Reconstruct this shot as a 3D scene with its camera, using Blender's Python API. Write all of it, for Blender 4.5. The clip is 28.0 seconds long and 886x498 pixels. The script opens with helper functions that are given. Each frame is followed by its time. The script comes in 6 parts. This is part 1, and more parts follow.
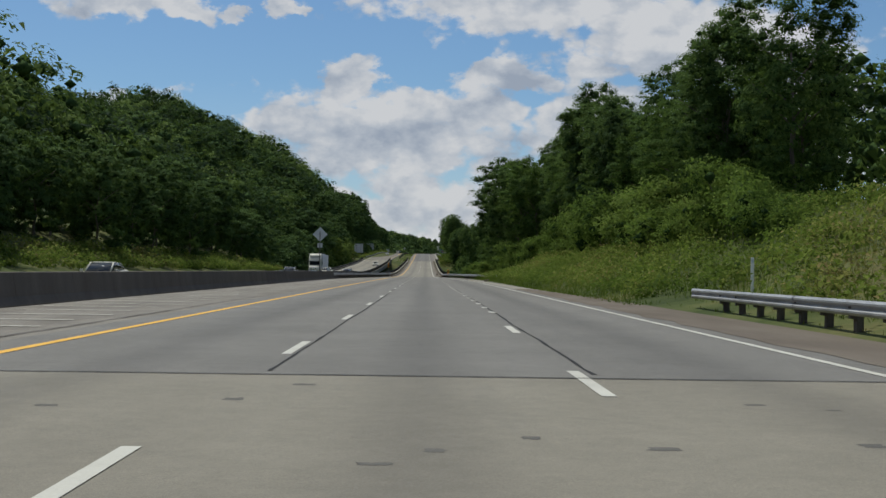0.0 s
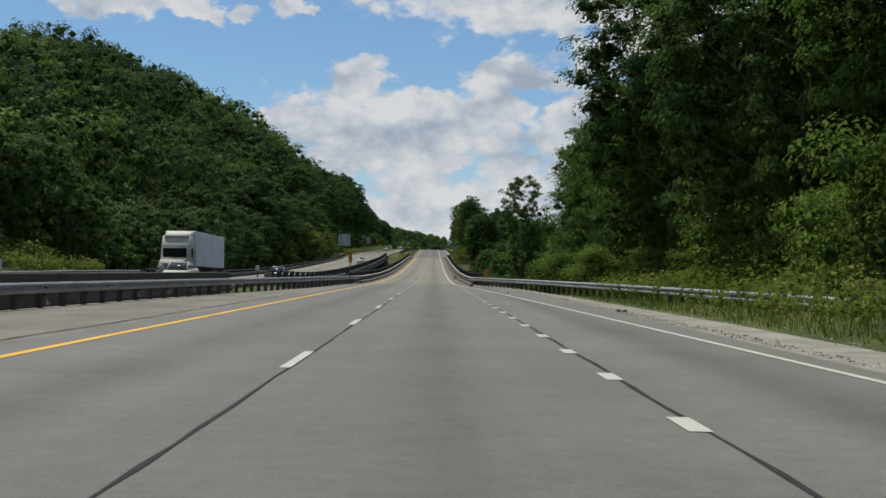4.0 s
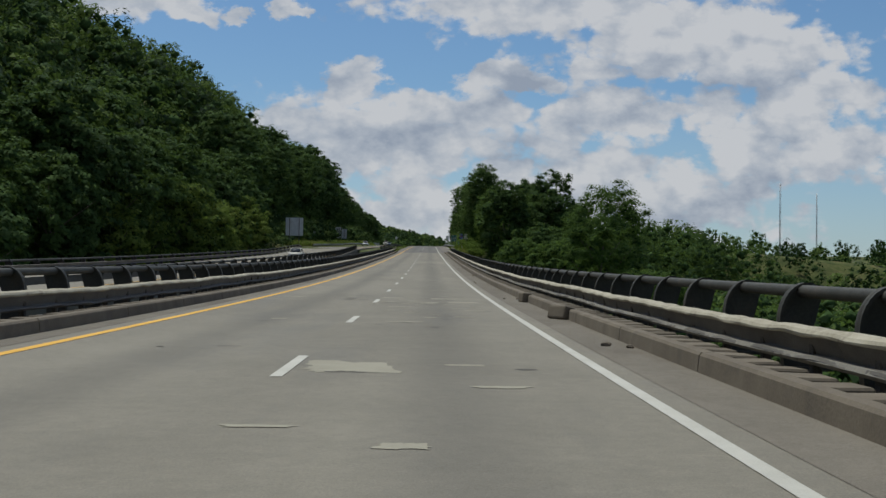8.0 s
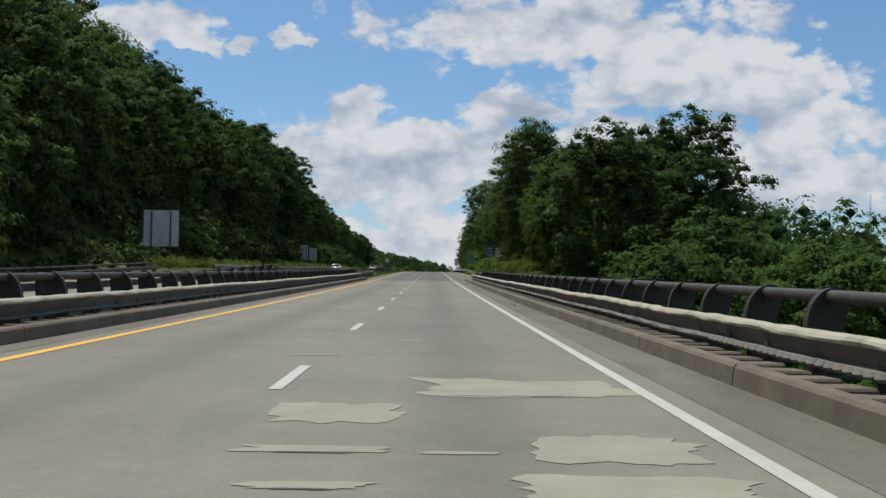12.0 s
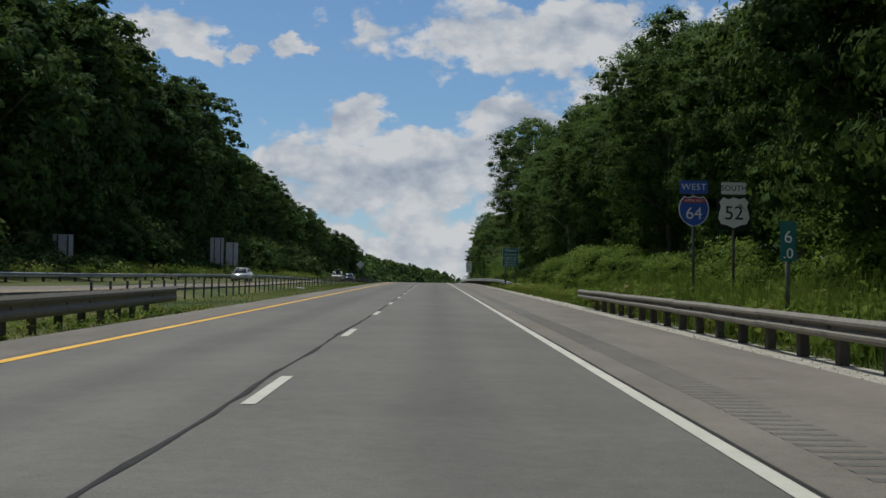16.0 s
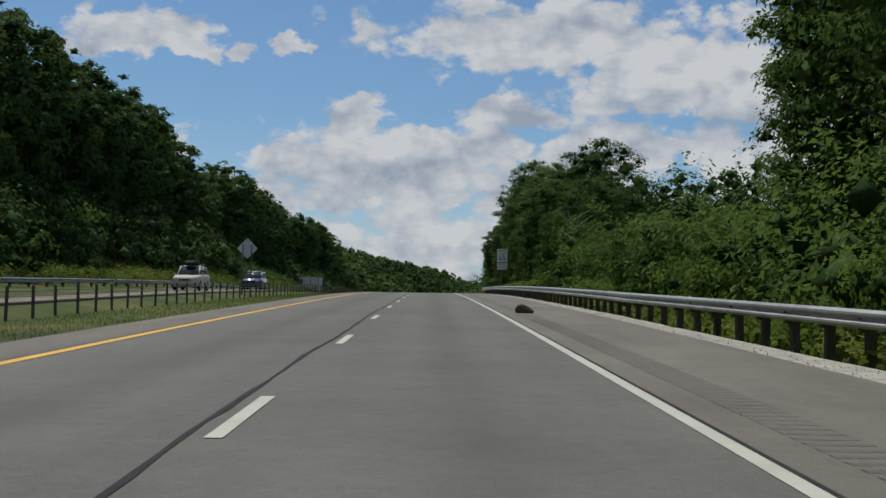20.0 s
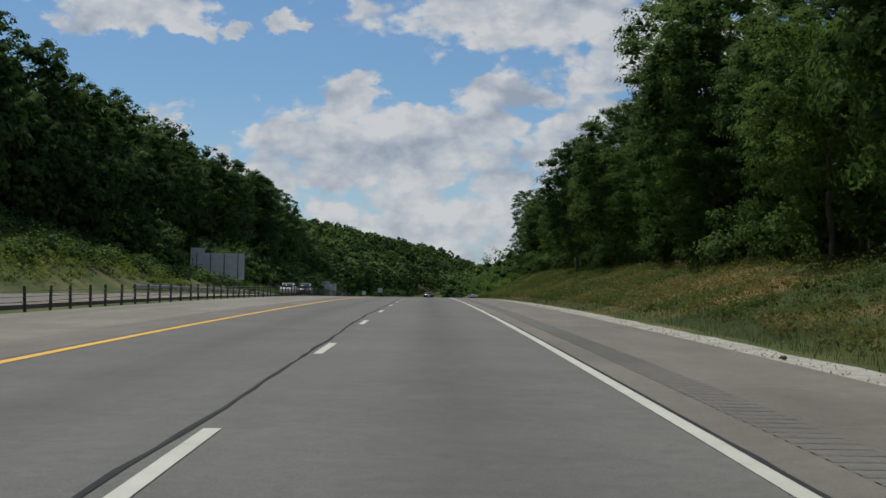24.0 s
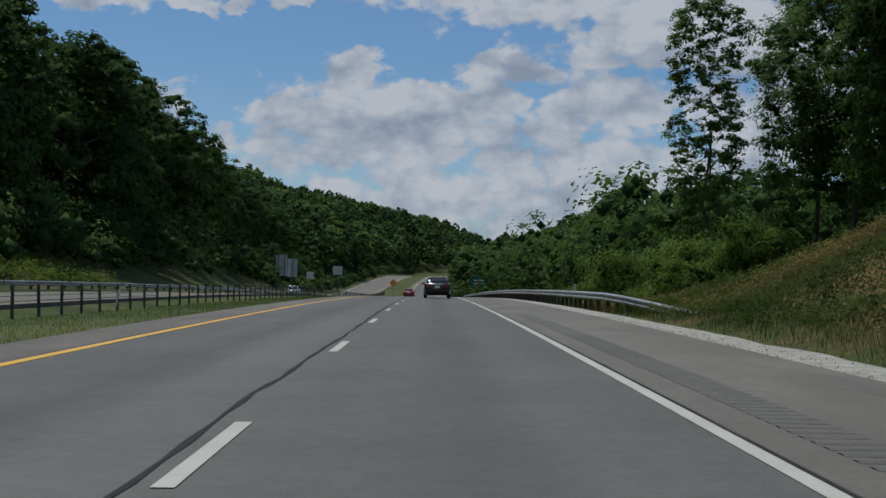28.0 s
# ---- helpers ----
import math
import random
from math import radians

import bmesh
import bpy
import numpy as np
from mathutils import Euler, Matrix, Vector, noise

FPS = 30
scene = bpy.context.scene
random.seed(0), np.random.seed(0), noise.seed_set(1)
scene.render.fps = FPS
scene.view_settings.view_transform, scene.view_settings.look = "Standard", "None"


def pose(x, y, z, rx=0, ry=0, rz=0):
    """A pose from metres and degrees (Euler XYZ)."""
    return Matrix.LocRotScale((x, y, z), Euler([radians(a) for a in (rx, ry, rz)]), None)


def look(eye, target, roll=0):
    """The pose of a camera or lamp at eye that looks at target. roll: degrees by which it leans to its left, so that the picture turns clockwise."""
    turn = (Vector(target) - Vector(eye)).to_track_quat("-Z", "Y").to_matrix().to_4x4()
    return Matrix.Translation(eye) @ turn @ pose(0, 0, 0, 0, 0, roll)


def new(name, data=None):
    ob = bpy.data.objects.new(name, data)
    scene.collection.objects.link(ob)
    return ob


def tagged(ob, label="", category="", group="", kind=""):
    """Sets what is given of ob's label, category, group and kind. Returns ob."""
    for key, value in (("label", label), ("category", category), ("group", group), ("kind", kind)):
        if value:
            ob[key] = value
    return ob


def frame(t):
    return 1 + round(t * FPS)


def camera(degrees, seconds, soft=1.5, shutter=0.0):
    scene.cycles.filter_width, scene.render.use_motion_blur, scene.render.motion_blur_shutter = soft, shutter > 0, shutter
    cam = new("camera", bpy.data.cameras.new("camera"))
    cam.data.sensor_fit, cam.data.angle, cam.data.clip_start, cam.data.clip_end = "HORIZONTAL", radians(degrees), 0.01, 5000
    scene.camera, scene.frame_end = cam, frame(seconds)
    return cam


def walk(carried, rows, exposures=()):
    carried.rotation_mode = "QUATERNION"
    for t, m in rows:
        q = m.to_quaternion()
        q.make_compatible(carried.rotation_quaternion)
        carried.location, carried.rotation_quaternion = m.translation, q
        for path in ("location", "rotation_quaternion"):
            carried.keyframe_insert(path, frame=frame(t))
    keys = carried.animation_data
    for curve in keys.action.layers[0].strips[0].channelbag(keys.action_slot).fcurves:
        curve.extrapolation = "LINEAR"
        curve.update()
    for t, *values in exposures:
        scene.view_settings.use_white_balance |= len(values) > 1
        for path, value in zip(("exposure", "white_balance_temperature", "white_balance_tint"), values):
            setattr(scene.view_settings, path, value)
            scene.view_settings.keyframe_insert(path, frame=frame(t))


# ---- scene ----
import collections

cam = camera(38.66, 28.0, soft=1.5)
ROLL = 0.81
# seconds, eye x, y, z, degrees up, degrees to the right of the road
ROWS = [
    (0.0, 1.910, -0.11, 1.215, 1.621, 0.762),
    (0.5, 1.984, 16.85, 1.408, 1.687, 0.564),
    (1.0, 2.035, 33.82, 1.602, 1.552, 0.635),
    (1.5, 2.037, 50.80, 1.795, 1.627, 0.627),
    (2.0, 1.999, 67.82, 1.988, 1.703, 0.502),
    (2.5, 1.931, 84.89, 2.180, 1.652, 0.339),
    (3.0, 1.858, 102.00, 2.371, 1.588, 0.272),
    (3.5, 1.806, 119.14, 2.558, 1.602, 0.330),
    (4.0, 1.770, 136.30, 2.740, 1.588, 0.403),
    (4.5, 1.745, 153.45, 2.916, 1.560, 0.483),
    (5.0, 1.725, 170.57, 3.088, 1.534, 0.560),
    (5.5, 1.705, 187.65, 3.255, 1.524, 0.626),
    (6.0, 1.681, 204.67, 3.418, 1.545, 0.671),
    (6.5, 1.616, 221.61, 3.583, 1.521, 0.512),
    (7.0, 1.559, 238.50, 3.751, 1.356, 0.477),
    (7.5, 1.560, 255.35, 3.926, 1.400, 0.693),
    (8.0, 1.600, 272.18, 4.142, 1.691, 0.635),
    (8.5, 1.661, 289.00, 4.407, 1.853, 0.568),
    (9.0, 1.711, 305.82, 4.725, 1.938, 0.518),
    (9.5, 1.721, 322.65, 5.099, 2.441, 0.493),
    (10.0, 1.689, 339.51, 5.532, 2.486, 0.305),
    (10.5, 1.618, 356.41, 6.023, 2.641, 0.320),
    (11.0, 1.548, 373.34, 6.548, 2.839, 0.564),
    (11.5, 1.521, 390.29, 7.102, 2.929, 0.584),
    (12.0, 1.517, 407.24, 7.681, 2.977, 0.495),
    (12.5, 1.514, 424.18, 8.272, 2.937, 0.466),
    (13.0, 1.508, 441.09, 8.872, 2.995, 0.503),
    (13.5, 1.506, 457.99, 9.480, 3.093, 0.576),
    (14.0, 1.512, 474.88, 10.097, 3.176, 0.655),
    (14.5, 1.530, 491.76, 10.723, 3.185, 0.709),
    (15.0, 1.566, 508.64, 11.357, 3.064, 0.708),
    (15.5, 1.603, 525.53, 11.999, 3.162, 0.652),
    (16.0, 1.625, 542.44, 12.648, 3.349, 0.447),
    (16.5, 1.616, 559.38, 13.305, 3.185, 0.400),
    (17.0, 1.595, 576.37, 13.965, 3.206, 0.345),
    (17.5, 1.581, 593.41, 14.626, 3.311, 0.375),
    (18.0, 1.574, 610.48, 15.288, 3.260, 0.521),
    (18.5, 1.569, 627.56, 15.949, 3.168, 0.506),
    (19.0, 1.561, 644.65, 16.610, 3.191, 0.572),
    (19.5, 1.544, 661.73, 17.266, 3.295, 0.556),
    (20.0, 1.528, 678.80, 17.911, 3.280, 0.515),
    (20.5, 1.521, 695.87, 18.545, 3.197, 0.508),
    (21.0, 1.522, 712.95, 19.162, 3.075, 0.596),
    (21.5, 1.525, 730.06, 19.750, 2.943, 0.579),
    (22.0, 1.532, 747.17, 20.309, 2.882, 0.586),
    (22.5, 1.542, 764.28, 20.835, 2.842, 0.610),
    (23.0, 1.555, 781.37, 21.321, 2.769, 0.646),
    (23.5, 1.570, 798.42, 21.767, 2.614, 0.686),
    (24.0, 1.586, 815.42, 22.164, 2.325, 0.724),
    (24.5, 1.577, 832.36, 22.502, 1.935, 0.642),
    (25.0, 1.547, 849.22, 22.780, 1.832, 0.677),
    (25.5, 1.502, 866.00, 23.009, 1.678, 0.606),
    (26.0, 1.455, 882.70, 23.201, 1.635, 0.605),
    (26.5, 1.420, 899.33, 23.358, 1.518, 0.602),
    (27.0, 1.403, 915.93, 23.482, 1.383, 0.585),
    (27.5, 1.410, 932.52, 23.573, 1.265, 0.774),
    (28.0, 1.430, 949.11, 23.634, 1.237, 0.615),
]


def view(x, y, z, up, right):
    u, r = radians(up), radians(right)
    return look((x, y, z), (x + math.sin(r) * math.cos(u), y + math.cos(r) * math.cos(u), z + math.sin(u)), ROLL)


walk(cam, [(t, view(*v)) for t, *v in ROWS],
     exposures=[(0, -0.05, 6600, 10), (1, -0.24, 6680, 10), (2, 0.02, 6680, 10), (3, 0.12, 6680, 10), (6, 0.02, 6650, 10), (7, 0.04, 6500, 10),
                (8, -0.18, 6500, 10), (9, -0.18, 6500, 10), (10, -0.15, 6500, 10), (11, 0.0, 6500, 10), (12, 0.14, 6550, 10), (15, 0.0, 6620, 10),
                (16, -0.10, 6620, 10), (20, -0.12, 6600, 10), (25, -0.1, 6580, 10), (26, -0.14, 6480, 10), (27, -0.31, 6300, 10), (28, -0.40, 6150, 10)])

# ------------------------------------------------------------ light
SUN_EL, SUN_AZ = radians(62), radians(-29)      # azimuth from +y, clockwise from above
to_sun = Vector((math.sin(SUN_AZ) * math.cos(SUN_EL), math.cos(SUN_AZ) * math.cos(SUN_EL), math.sin(SUN_EL)))
sun = new("sun", bpy.data.lights.new("sun", "SUN"))
sun.data.energy, sun.data.angle, sun.data.color = 3.5, radians(0.6), (0.955, 0.96, 0.88)
sun.matrix_world = look(to_sun * 100, (0, 0, 0))


class Nodes:
    """Short hand for building node trees."""

    def __init__(self, tree):
        self.tree = tree

    def add(self, kind, ins=None, **props):
        n = self.tree.nodes.new(kind)
        if "operation" in props:
            n.operation = props["operation"]
        if props.get("use_clamp"):
            n.use_clamp = True
        if "data_type" in props:
            n.data_type = props["data_type"]
        if "interpolation_type" in props:
            n.interpolation_type = props["interpolation_type"]
        for k, v in (ins or {}).items():
            if isinstance(v, bpy.types.NodeSocket):
                self.tree.links.new(v, n.inputs[k])
            else:
                n.inputs[k].default_value = v
        return n

    def math(self, op, a, b=0.0, c=0.0, clamp=False):
        return self.add("ShaderNodeMath", {0: a, 1: b, 2: c}, operation=op, use_clamp=clamp).outputs[0]

    def mix(self, f, a, b):
        n = self.add("ShaderNodeMix", {0: f, 6: a, 7: b}, data_type="RGBA")
        return n.outputs[2]

    def ramp(self, f, *stops):
        n = self.add("ShaderNodeValToRGB", {0: f})
        e = n.color_ramp.elements
        while len(e) < len(stops):
            e.new(0.5)
        for el, (p, c) in zip(e, stops):
            el.position, el.color = p, (*c, 1) if len(c) == 3 else c
        return n.outputs[0]

    def noise(self, vec, scale, detail=4.0, rough=0.55, dist=0.0):
        return self.add("ShaderNodeTexNoise", {"Vector": vec, "Scale": scale, "Detail": detail, "Roughness": rough,
                                               "Distortion": dist})


# cumulus banks: azimuth and height as tangents, half width, half height, weight
CLOUDS = [
    (-0.062, 0.158, 0.026, 0.022, 1.0), (-0.045, 0.112, 0.100, 0.038, 1.0), (0.010, 0.138, 0.085, 0.020, 0.9),
    (-0.030, 0.060, 0.085, 0.045, 0.85), (0.055, 0.168, 0.026, 0.011, 1.0), (0.088, 0.166, 0.020, 0.010, 0.9),
    (0.105, 0.228, 0.150, 0.030, 1.0), (0.215, 0.200, 0.115, 0.050, 1.0), (0.145, 0.140, 0.080, 0.024, 0.9),
    (0.270, 0.130, 0.090, 0.060, 0.9), (-0.235, 0.228, 0.060, 0.020, 1.0), (-0.185, 0.216, 0.026, 0.010, 1.0),
    (-0.154, 0.214, 0.011, 0.007, 0.9), (-0.115, 0.216, 0.014, 0.009, 0.9), (0.120, 0.070, 0.160, 0.055, 0.8),
    (-0.165, 0.110, 0.020, 0.012, 0.9), (-0.235, 0.135, 0.034, 0.016, 0.9),
]


def make_world():
    world = bpy.data.worlds.new("sky")
    world.use_nodes = True
    world.node_tree.nodes.clear()
    n = Nodes(world.node_tree)
    co = n.add("ShaderNodeTexCoord").outputs["Generated"]
    sep = n.add("ShaderNodeSeparateXYZ", {0: co})
    y = n.math("MAXIMUM", n.math("ABSOLUTE", sep.outputs[1]), 0.05)
    u, v = n.math("DIVIDE", sep.outputs[0], y), n.math("DIVIDE", sep.outputs[2], y)
    flat = n.add("ShaderNodeCombineXYZ", {0: u, 1: n.math("MULTIPLY", v, 1.5), 2: n.math("SIGN", sep.outputs[1])}).outputs[0]
    big = n.noise(flat, 13.0, 8.0, 0.58).outputs[0]
    fine = n.noise(flat, 42.0, 6.0, 0.6).outputs[0]
    curl = n.noise(flat, 22.0, 7.0, 0.62).outputs[1]
    swirl = n.add("ShaderNodeVectorMath", {0: n.add("ShaderNodeVectorMath", {0: curl, 1: (0.5, 0.5, 0.5)}, operation="SUBTRACT").outputs[0], 1: (0.05, 0.05, 0.0)}, operation="MULTIPLY").outputs[0]
    warped = n.add("ShaderNodeVectorMath", {0: flat, 1: swirl}, operation="ADD").outputs[0]
    cells = []
    for scale in (24.0, 56.0):
        cell = n.add("ShaderNodeTexVoronoi", {"Vector": warped, "Scale": scale})
        cell.voronoi_dimensions = "2D"
        cells.append(n.math("SUBTRACT", 0.40, cell.outputs["Distance"]))
    puff = n.math("ADD", n.math("MULTIPLY", cells[0], 0.8), n.math("MULTIPLY", cells[1], 0.5))
    rough = n.math("ADD", n.math("MULTIPLY", n.math("SUBTRACT", big, 0.5), 1.7), n.math("MULTIPLY", n.math("SUBTRACT", fine, 0.5), 1.0))
    rough = n.math("ADD", rough, n.math("MULTIPLY", puff, 0.9))
    bend_ = n.add("ShaderNodeSeparateXYZ", {0: curl})
    wu = n.math("ADD", u, n.math("MULTIPLY", n.math("SUBTRACT", bend_.outputs[0], 0.5), 0.075))
    wv = n.math("ADD", v, n.math("MULTIPLY", n.math("SUBTRACT", bend_.outputs[1], 0.5), 0.050))
    cover = None
    for cu, cv, ru, rv, w in CLOUDS:
        du, dv = n.math("DIVIDE", n.math("SUBTRACT", wu, cu), ru), n.math("DIVIDE", n.math("SUBTRACT", wv, cv), rv)
        d = n.math("SQRT", n.math("ADD", n.math("MULTIPLY", du, du), n.math("MULTIPLY", dv, dv)))
        blob = n.math("MULTIPLY", n.math("SUBTRACT", 1.18, d), w)
        cover = blob if cover is None else n.math("SMOOTH_MAX", cover, blob, 0.2)
    # outside the banks seen ahead the same broken cloud goes on
    wide = n.math("GREATER_THAN", n.math("ABSOLUTE", u), 0.42)
    high = n.math("GREATER_THAN", v, 0.30)
    behind = n.math("LESS_THAN", sep.outputs[1], 0.0)
    other = n.math("MAXIMUM", n.math("MAXIMUM", wide, high), behind)
    far = n.noise(co, 3.2, 9.0, 0.6).outputs[0]
    general = n.math("MULTIPLY", n.math("SUBTRACT", far, 0.5), 6.0)
    ahead = n.math("ADD", n.math("MAXIMUM", cover, -1.3), rough)
    dens = n.add("ShaderNodeMix", {0: other, 2: ahead, 3: general}).outputs[0]
    mask = n.add("ShaderNodeMapRange", {0: dens, 1: -0.08, 2: 0.42, 3: 0.0, 4: 1.0}, interpolation_type="SMOOTHSTEP").outputs[0]
    # sunlit heads, grey undersides
    lift = n.add("ShaderNodeCombineXYZ", {0: n.math("ADD", u, 0.012), 1: n.math("ADD", n.math("MULTIPLY", v, 1.5), -0.018), 2: n.math("SIGN", sep.outputs[1])}).outputs[0]
    under = n.noise(lift, 13.0, 6.0, 0.58).outputs[0]
    shade = n.math("ADD", n.math("MULTIPLY", n.math("SUBTRACT", under, big), 2.2), n.math("ADD", n.math("ADD", n.math("MULTIPLY", dens, -0.13), 0.76), n.math("ADD", n.math("MULTIPLY", puff, 0.8), n.math("MULTIPLY", n.math("SUBTRACT", n.noise(flat, 6.0, 5.0, 0.6).outputs[0], 0.5), 1.1))), clamp=True)
    cloud = n.ramp(shade, (0.12, (0.47, 0.55, 0.68)), (0.48, (0.66, 0.73, 0.83)), (0.90, (0.92, 0.95, 0.99)))
    sky = n.add("ShaderNodeTexSky")
    sky.sky_type, sky.sun_disc, sky.sun_elevation, sky.sun_rotation = "NISHITA", False, SUN_EL, SUN_AZ
    sky.air_density, sky.dust_density, sky.ozone_density = 1.0, 0.4, 4.0
    haze = n.add("ShaderNodeMapRange", {0: v, 1: 0.0, 2: 0.16, 3: 0.35, 4: 0.0}).outputs[0]
    deep = n.add("ShaderNodeVectorMath", {0: sky.outputs[0], 1: (0.75, 0.92, 1.02)}, operation="MULTIPLY").outputs[0]
    blue = n.mix(haze, deep, (5.9, 6.9, 8.3, 1))
    lit = n.add("ShaderNodeVectorMath", {0: cloud, 1: (7.85, 7.85, 7.85)}, operation="MULTIPLY").outputs[0]
    col = n.mix(n.math("MULTIPLY", mask, 0.96), blue, lit)
    bg = n.add("ShaderNodeBackground", {0: col, 1: 0.085})
    out = n.add("ShaderNodeOutputWorld", {0: bg.outputs[0]})
    scene.world = world


make_world()

# ------------------------------------------------------------ materials
MATS = {}


def material(name, colours, rough=0.8, metal=0.0, scale=6.0, fine=60.0, bump=0.2, spec=0.3, island=0.0, stretch=(1, 1, 1),
             stain=None, translucent=0.0, per_object=0.0, coat=0.0, lanes=0.0, speck=0.0, contrast=1.6, tinted=0.0):
    """A surface of two or more colours mixed by noise at two scales, with fine relief."""
    if name in MATS:
        return MATS[name]
    m = bpy.data.materials.new(name)
    m.use_nodes = True
    m.node_tree.nodes.clear()
    n = Nodes(m.node_tree)
    co = n.add("ShaderNodeNewGeometry")
    vec = n.add("ShaderNodeVectorMath", {0: co.outputs["Position"], 1: stretch}, operation="MULTIPLY").outputs[0]
    a, b = n.noise(vec, scale, 5.0).outputs[0], n.noise(co.outputs["Position"], fine, 3.0).outputs[0]
    f = n.math("ADD", n.math("MULTIPLY", n.math("SUBTRACT", a, 0.5), contrast), n.math("MULTIPLY", n.math("SUBTRACT", b, 0.5), 0.9))
    f = n.math("ADD", f, 0.5)
    if island:
        f = n.math("ADD", f, n.math("MULTIPLY", n.math("SUBTRACT", co.outputs["Random Per Island"], 0.5), island))
    if tinted:
        at = n.add("ShaderNodeAttribute")
        at.attribute_name = "tint"
        f = n.math("ADD", f, n.math("MULTIPLY", n.math("SUBTRACT", at.outputs["Fac"], 0.5), tinted))
    if per_object:
        r = n.add("ShaderNodeObjectInfo").outputs["Random"]
        f = n.math("ADD", f, n.math("MULTIPLY", n.math("SUBTRACT", r, 0.5), per_object))
    stops = [(i / (len(colours) - 1), c) for i, c in enumerate(colours)]
    col = n.ramp(f, *stops)
    if stain:
        sc, lo, hi, c = stain
        s = n.noise(vec, sc, 6.0, 0.65).outputs[0]
        k = n.add("ShaderNodeMapRange", {0: s, 1: lo, 2: hi, 3: 0.0, 4: 0.85}).outputs[0]
        col = n.mix(k, col, (*c, 1))
    if lanes:
        # oil drips darken the middle of each lane
        xs = n.add("ShaderNodeSeparateXYZ", {0: co.outputs["Position"]}).outputs[0]
        off = n.math("ABSOLUTE", n.math("SUBTRACT", n.math("FLOORED_MODULO", xs, 3.68), 1.84))
        k = n.add("ShaderNodeMapRange", {0: off, 1: 0.85, 2: 0.0, 3: 0.0, 4: lanes}, interpolation_type="SMOOTHSTEP").outputs[0]
        k = n.math("MULTIPLY", k, n.math("ADD", a, 0.5))
        col = n.mix(k, col, (0.035, 0.034, 0.034, 1))
    if speck:
        sp = n.noise(co.outputs["Position"], 95.0, 2.0, 0.7).outputs[0]
        mott = n.noise(co.outputs["Position"], 0.35, 4.0, 0.6).outputs[0]
        k = n.math("ADD", n.math("MULTIPLY", n.math("SUBTRACT", sp, 0.5), speck * 2.6), n.math("MULTIPLY", n.math("SUBTRACT", mott, 0.5), speck))
        worn = n.noise(co.outputs["Position"], 4.5, 5.0, 0.72).outputs[0]
        k = n.math("ADD", k, n.math("MULTIPLY", n.math("SUBTRACT", worn, 0.5), speck * 1.1))
        col = n.add("ShaderNodeVectorMath", {0: col, 3: n.math("ADD", k, 1.0)}, operation="SCALE").outputs[0]
    bmp = n.add("ShaderNodeBump", {"Strength": bump, "Distance": 0.02, "Height": b}).outputs[0]
    p = n.add("ShaderNodeBsdfPrincipled", {"Base Color": col, "Roughness": rough, "Metallic": metal, "Normal": bmp,
                                           "Specular IOR Level": spec, "Coat Weight": coat, "Coat Roughness": 0.08})
    surf = p.outputs[0]
    if translucent:
        tr = n.add("ShaderNodeBsdfTranslucent", {"Color": n.mix(0.45, col, (0.17, 0.27, 0.05, 1))})
        surf = n.add("ShaderNodeMixShader", {0: translucent, 1: surf, 2: tr.outputs[0]}).outputs[0]
    n.add("ShaderNodeOutputMaterial", {0: surf})
    MATS[name] = m
    return m


def glass_dark():
    if "glass" not in MATS:
        m = material("glass", [(0.010, 0.012, 0.014), (0.02, 0.024, 0.028)], 0.04, 0, 1, 3, 0, 0.6)
    return MATS["glass"]


asphalt_east = material("asphalt_east", [(0.1285, 0.1220, 0.1089), (0.1550, 0.1470, 0.1318), (0.1836, 0.1740, 0.1566)], 0.85, 0, 0.5, 45, 0.5, 0.35,
                        stretch=(1, 0.035, 1), stain=(0.35, 0.55, 0.85, (0.095, 0.094, 0.093)), lanes=0.30, speck=0.55)
asphalt = material("asphalt", [(0.1020, 0.0970, 0.0879), (0.1255, 0.1200, 0.1089), (0.1530, 0.1460, 0.1327)], 0.85, 0, 0.5, 45, 0.5, 0.35,
                   stretch=(1, 0.035, 1), stain=(0.35, 0.55, 0.85, (0.080, 0.079, 0.080)), lanes=0.28, speck=0.55)
asphalt_shoulder = material("asphalt_shoulder", [(0.1231, 0.1079, 0.0934), (0.1680, 0.1496, 0.1305), (0.2130, 0.1914, 0.1665)], 0.9, 0, 0.7, 50, 0.5, 0.3,
                            stretch=(1, 0.2, 1), stain=(0.5, 0.55, 0.8, (0.11, 0.105, 0.098)), speck=0.5)
concrete_deck = material("concrete_deck", [(0.1727, 0.1563, 0.1237), (0.2068, 0.1878, 0.1484), (0.2372, 0.2165, 0.1723)], 0.85, 0, 0.4, 35, 0.35, 0.3,
                         stretch=(1, 0.15, 1), stain=(0.45, 0.55, 0.85, (0.14, 0.133, 0.12)), lanes=0.25, speck=0.4)
concrete_kerb = material("concrete_kerb", [(0.1136, 0.0939, 0.0700), (0.1622, 0.1353, 0.1010), (0.2141, 0.1817, 0.1364)], 0.9, 0, 1.2, 30, 0.2, 0.25,
                         stain=(1.6, 0.52, 0.75, (0.10, 0.088, 0.072)), per_object=0.3)
concrete_old = material("concrete_old", [(0.0720, 0.0620, 0.0520), (0.1020, 0.0890, 0.0760), (0.1450, 0.1280, 0.1100)], 0.9, 0, 0.8, 25, 0.5, 0.25,
                        stretch=(1, 1, 0.35), stain=(0.9, 0.5, 0.72, (0.10, 0.09, 0.078)))
paint_white = material("paint_white", [(0.4200, 0.4059, 0.3488), (0.5000, 0.4851, 0.4232), (0.5600, 0.5445, 0.4836)], 0.7, 0, 1.5, 40, 0.3, 0.3,
                       stain=(6.0, 0.60, 0.78, (0.40, 0.39, 0.37)))
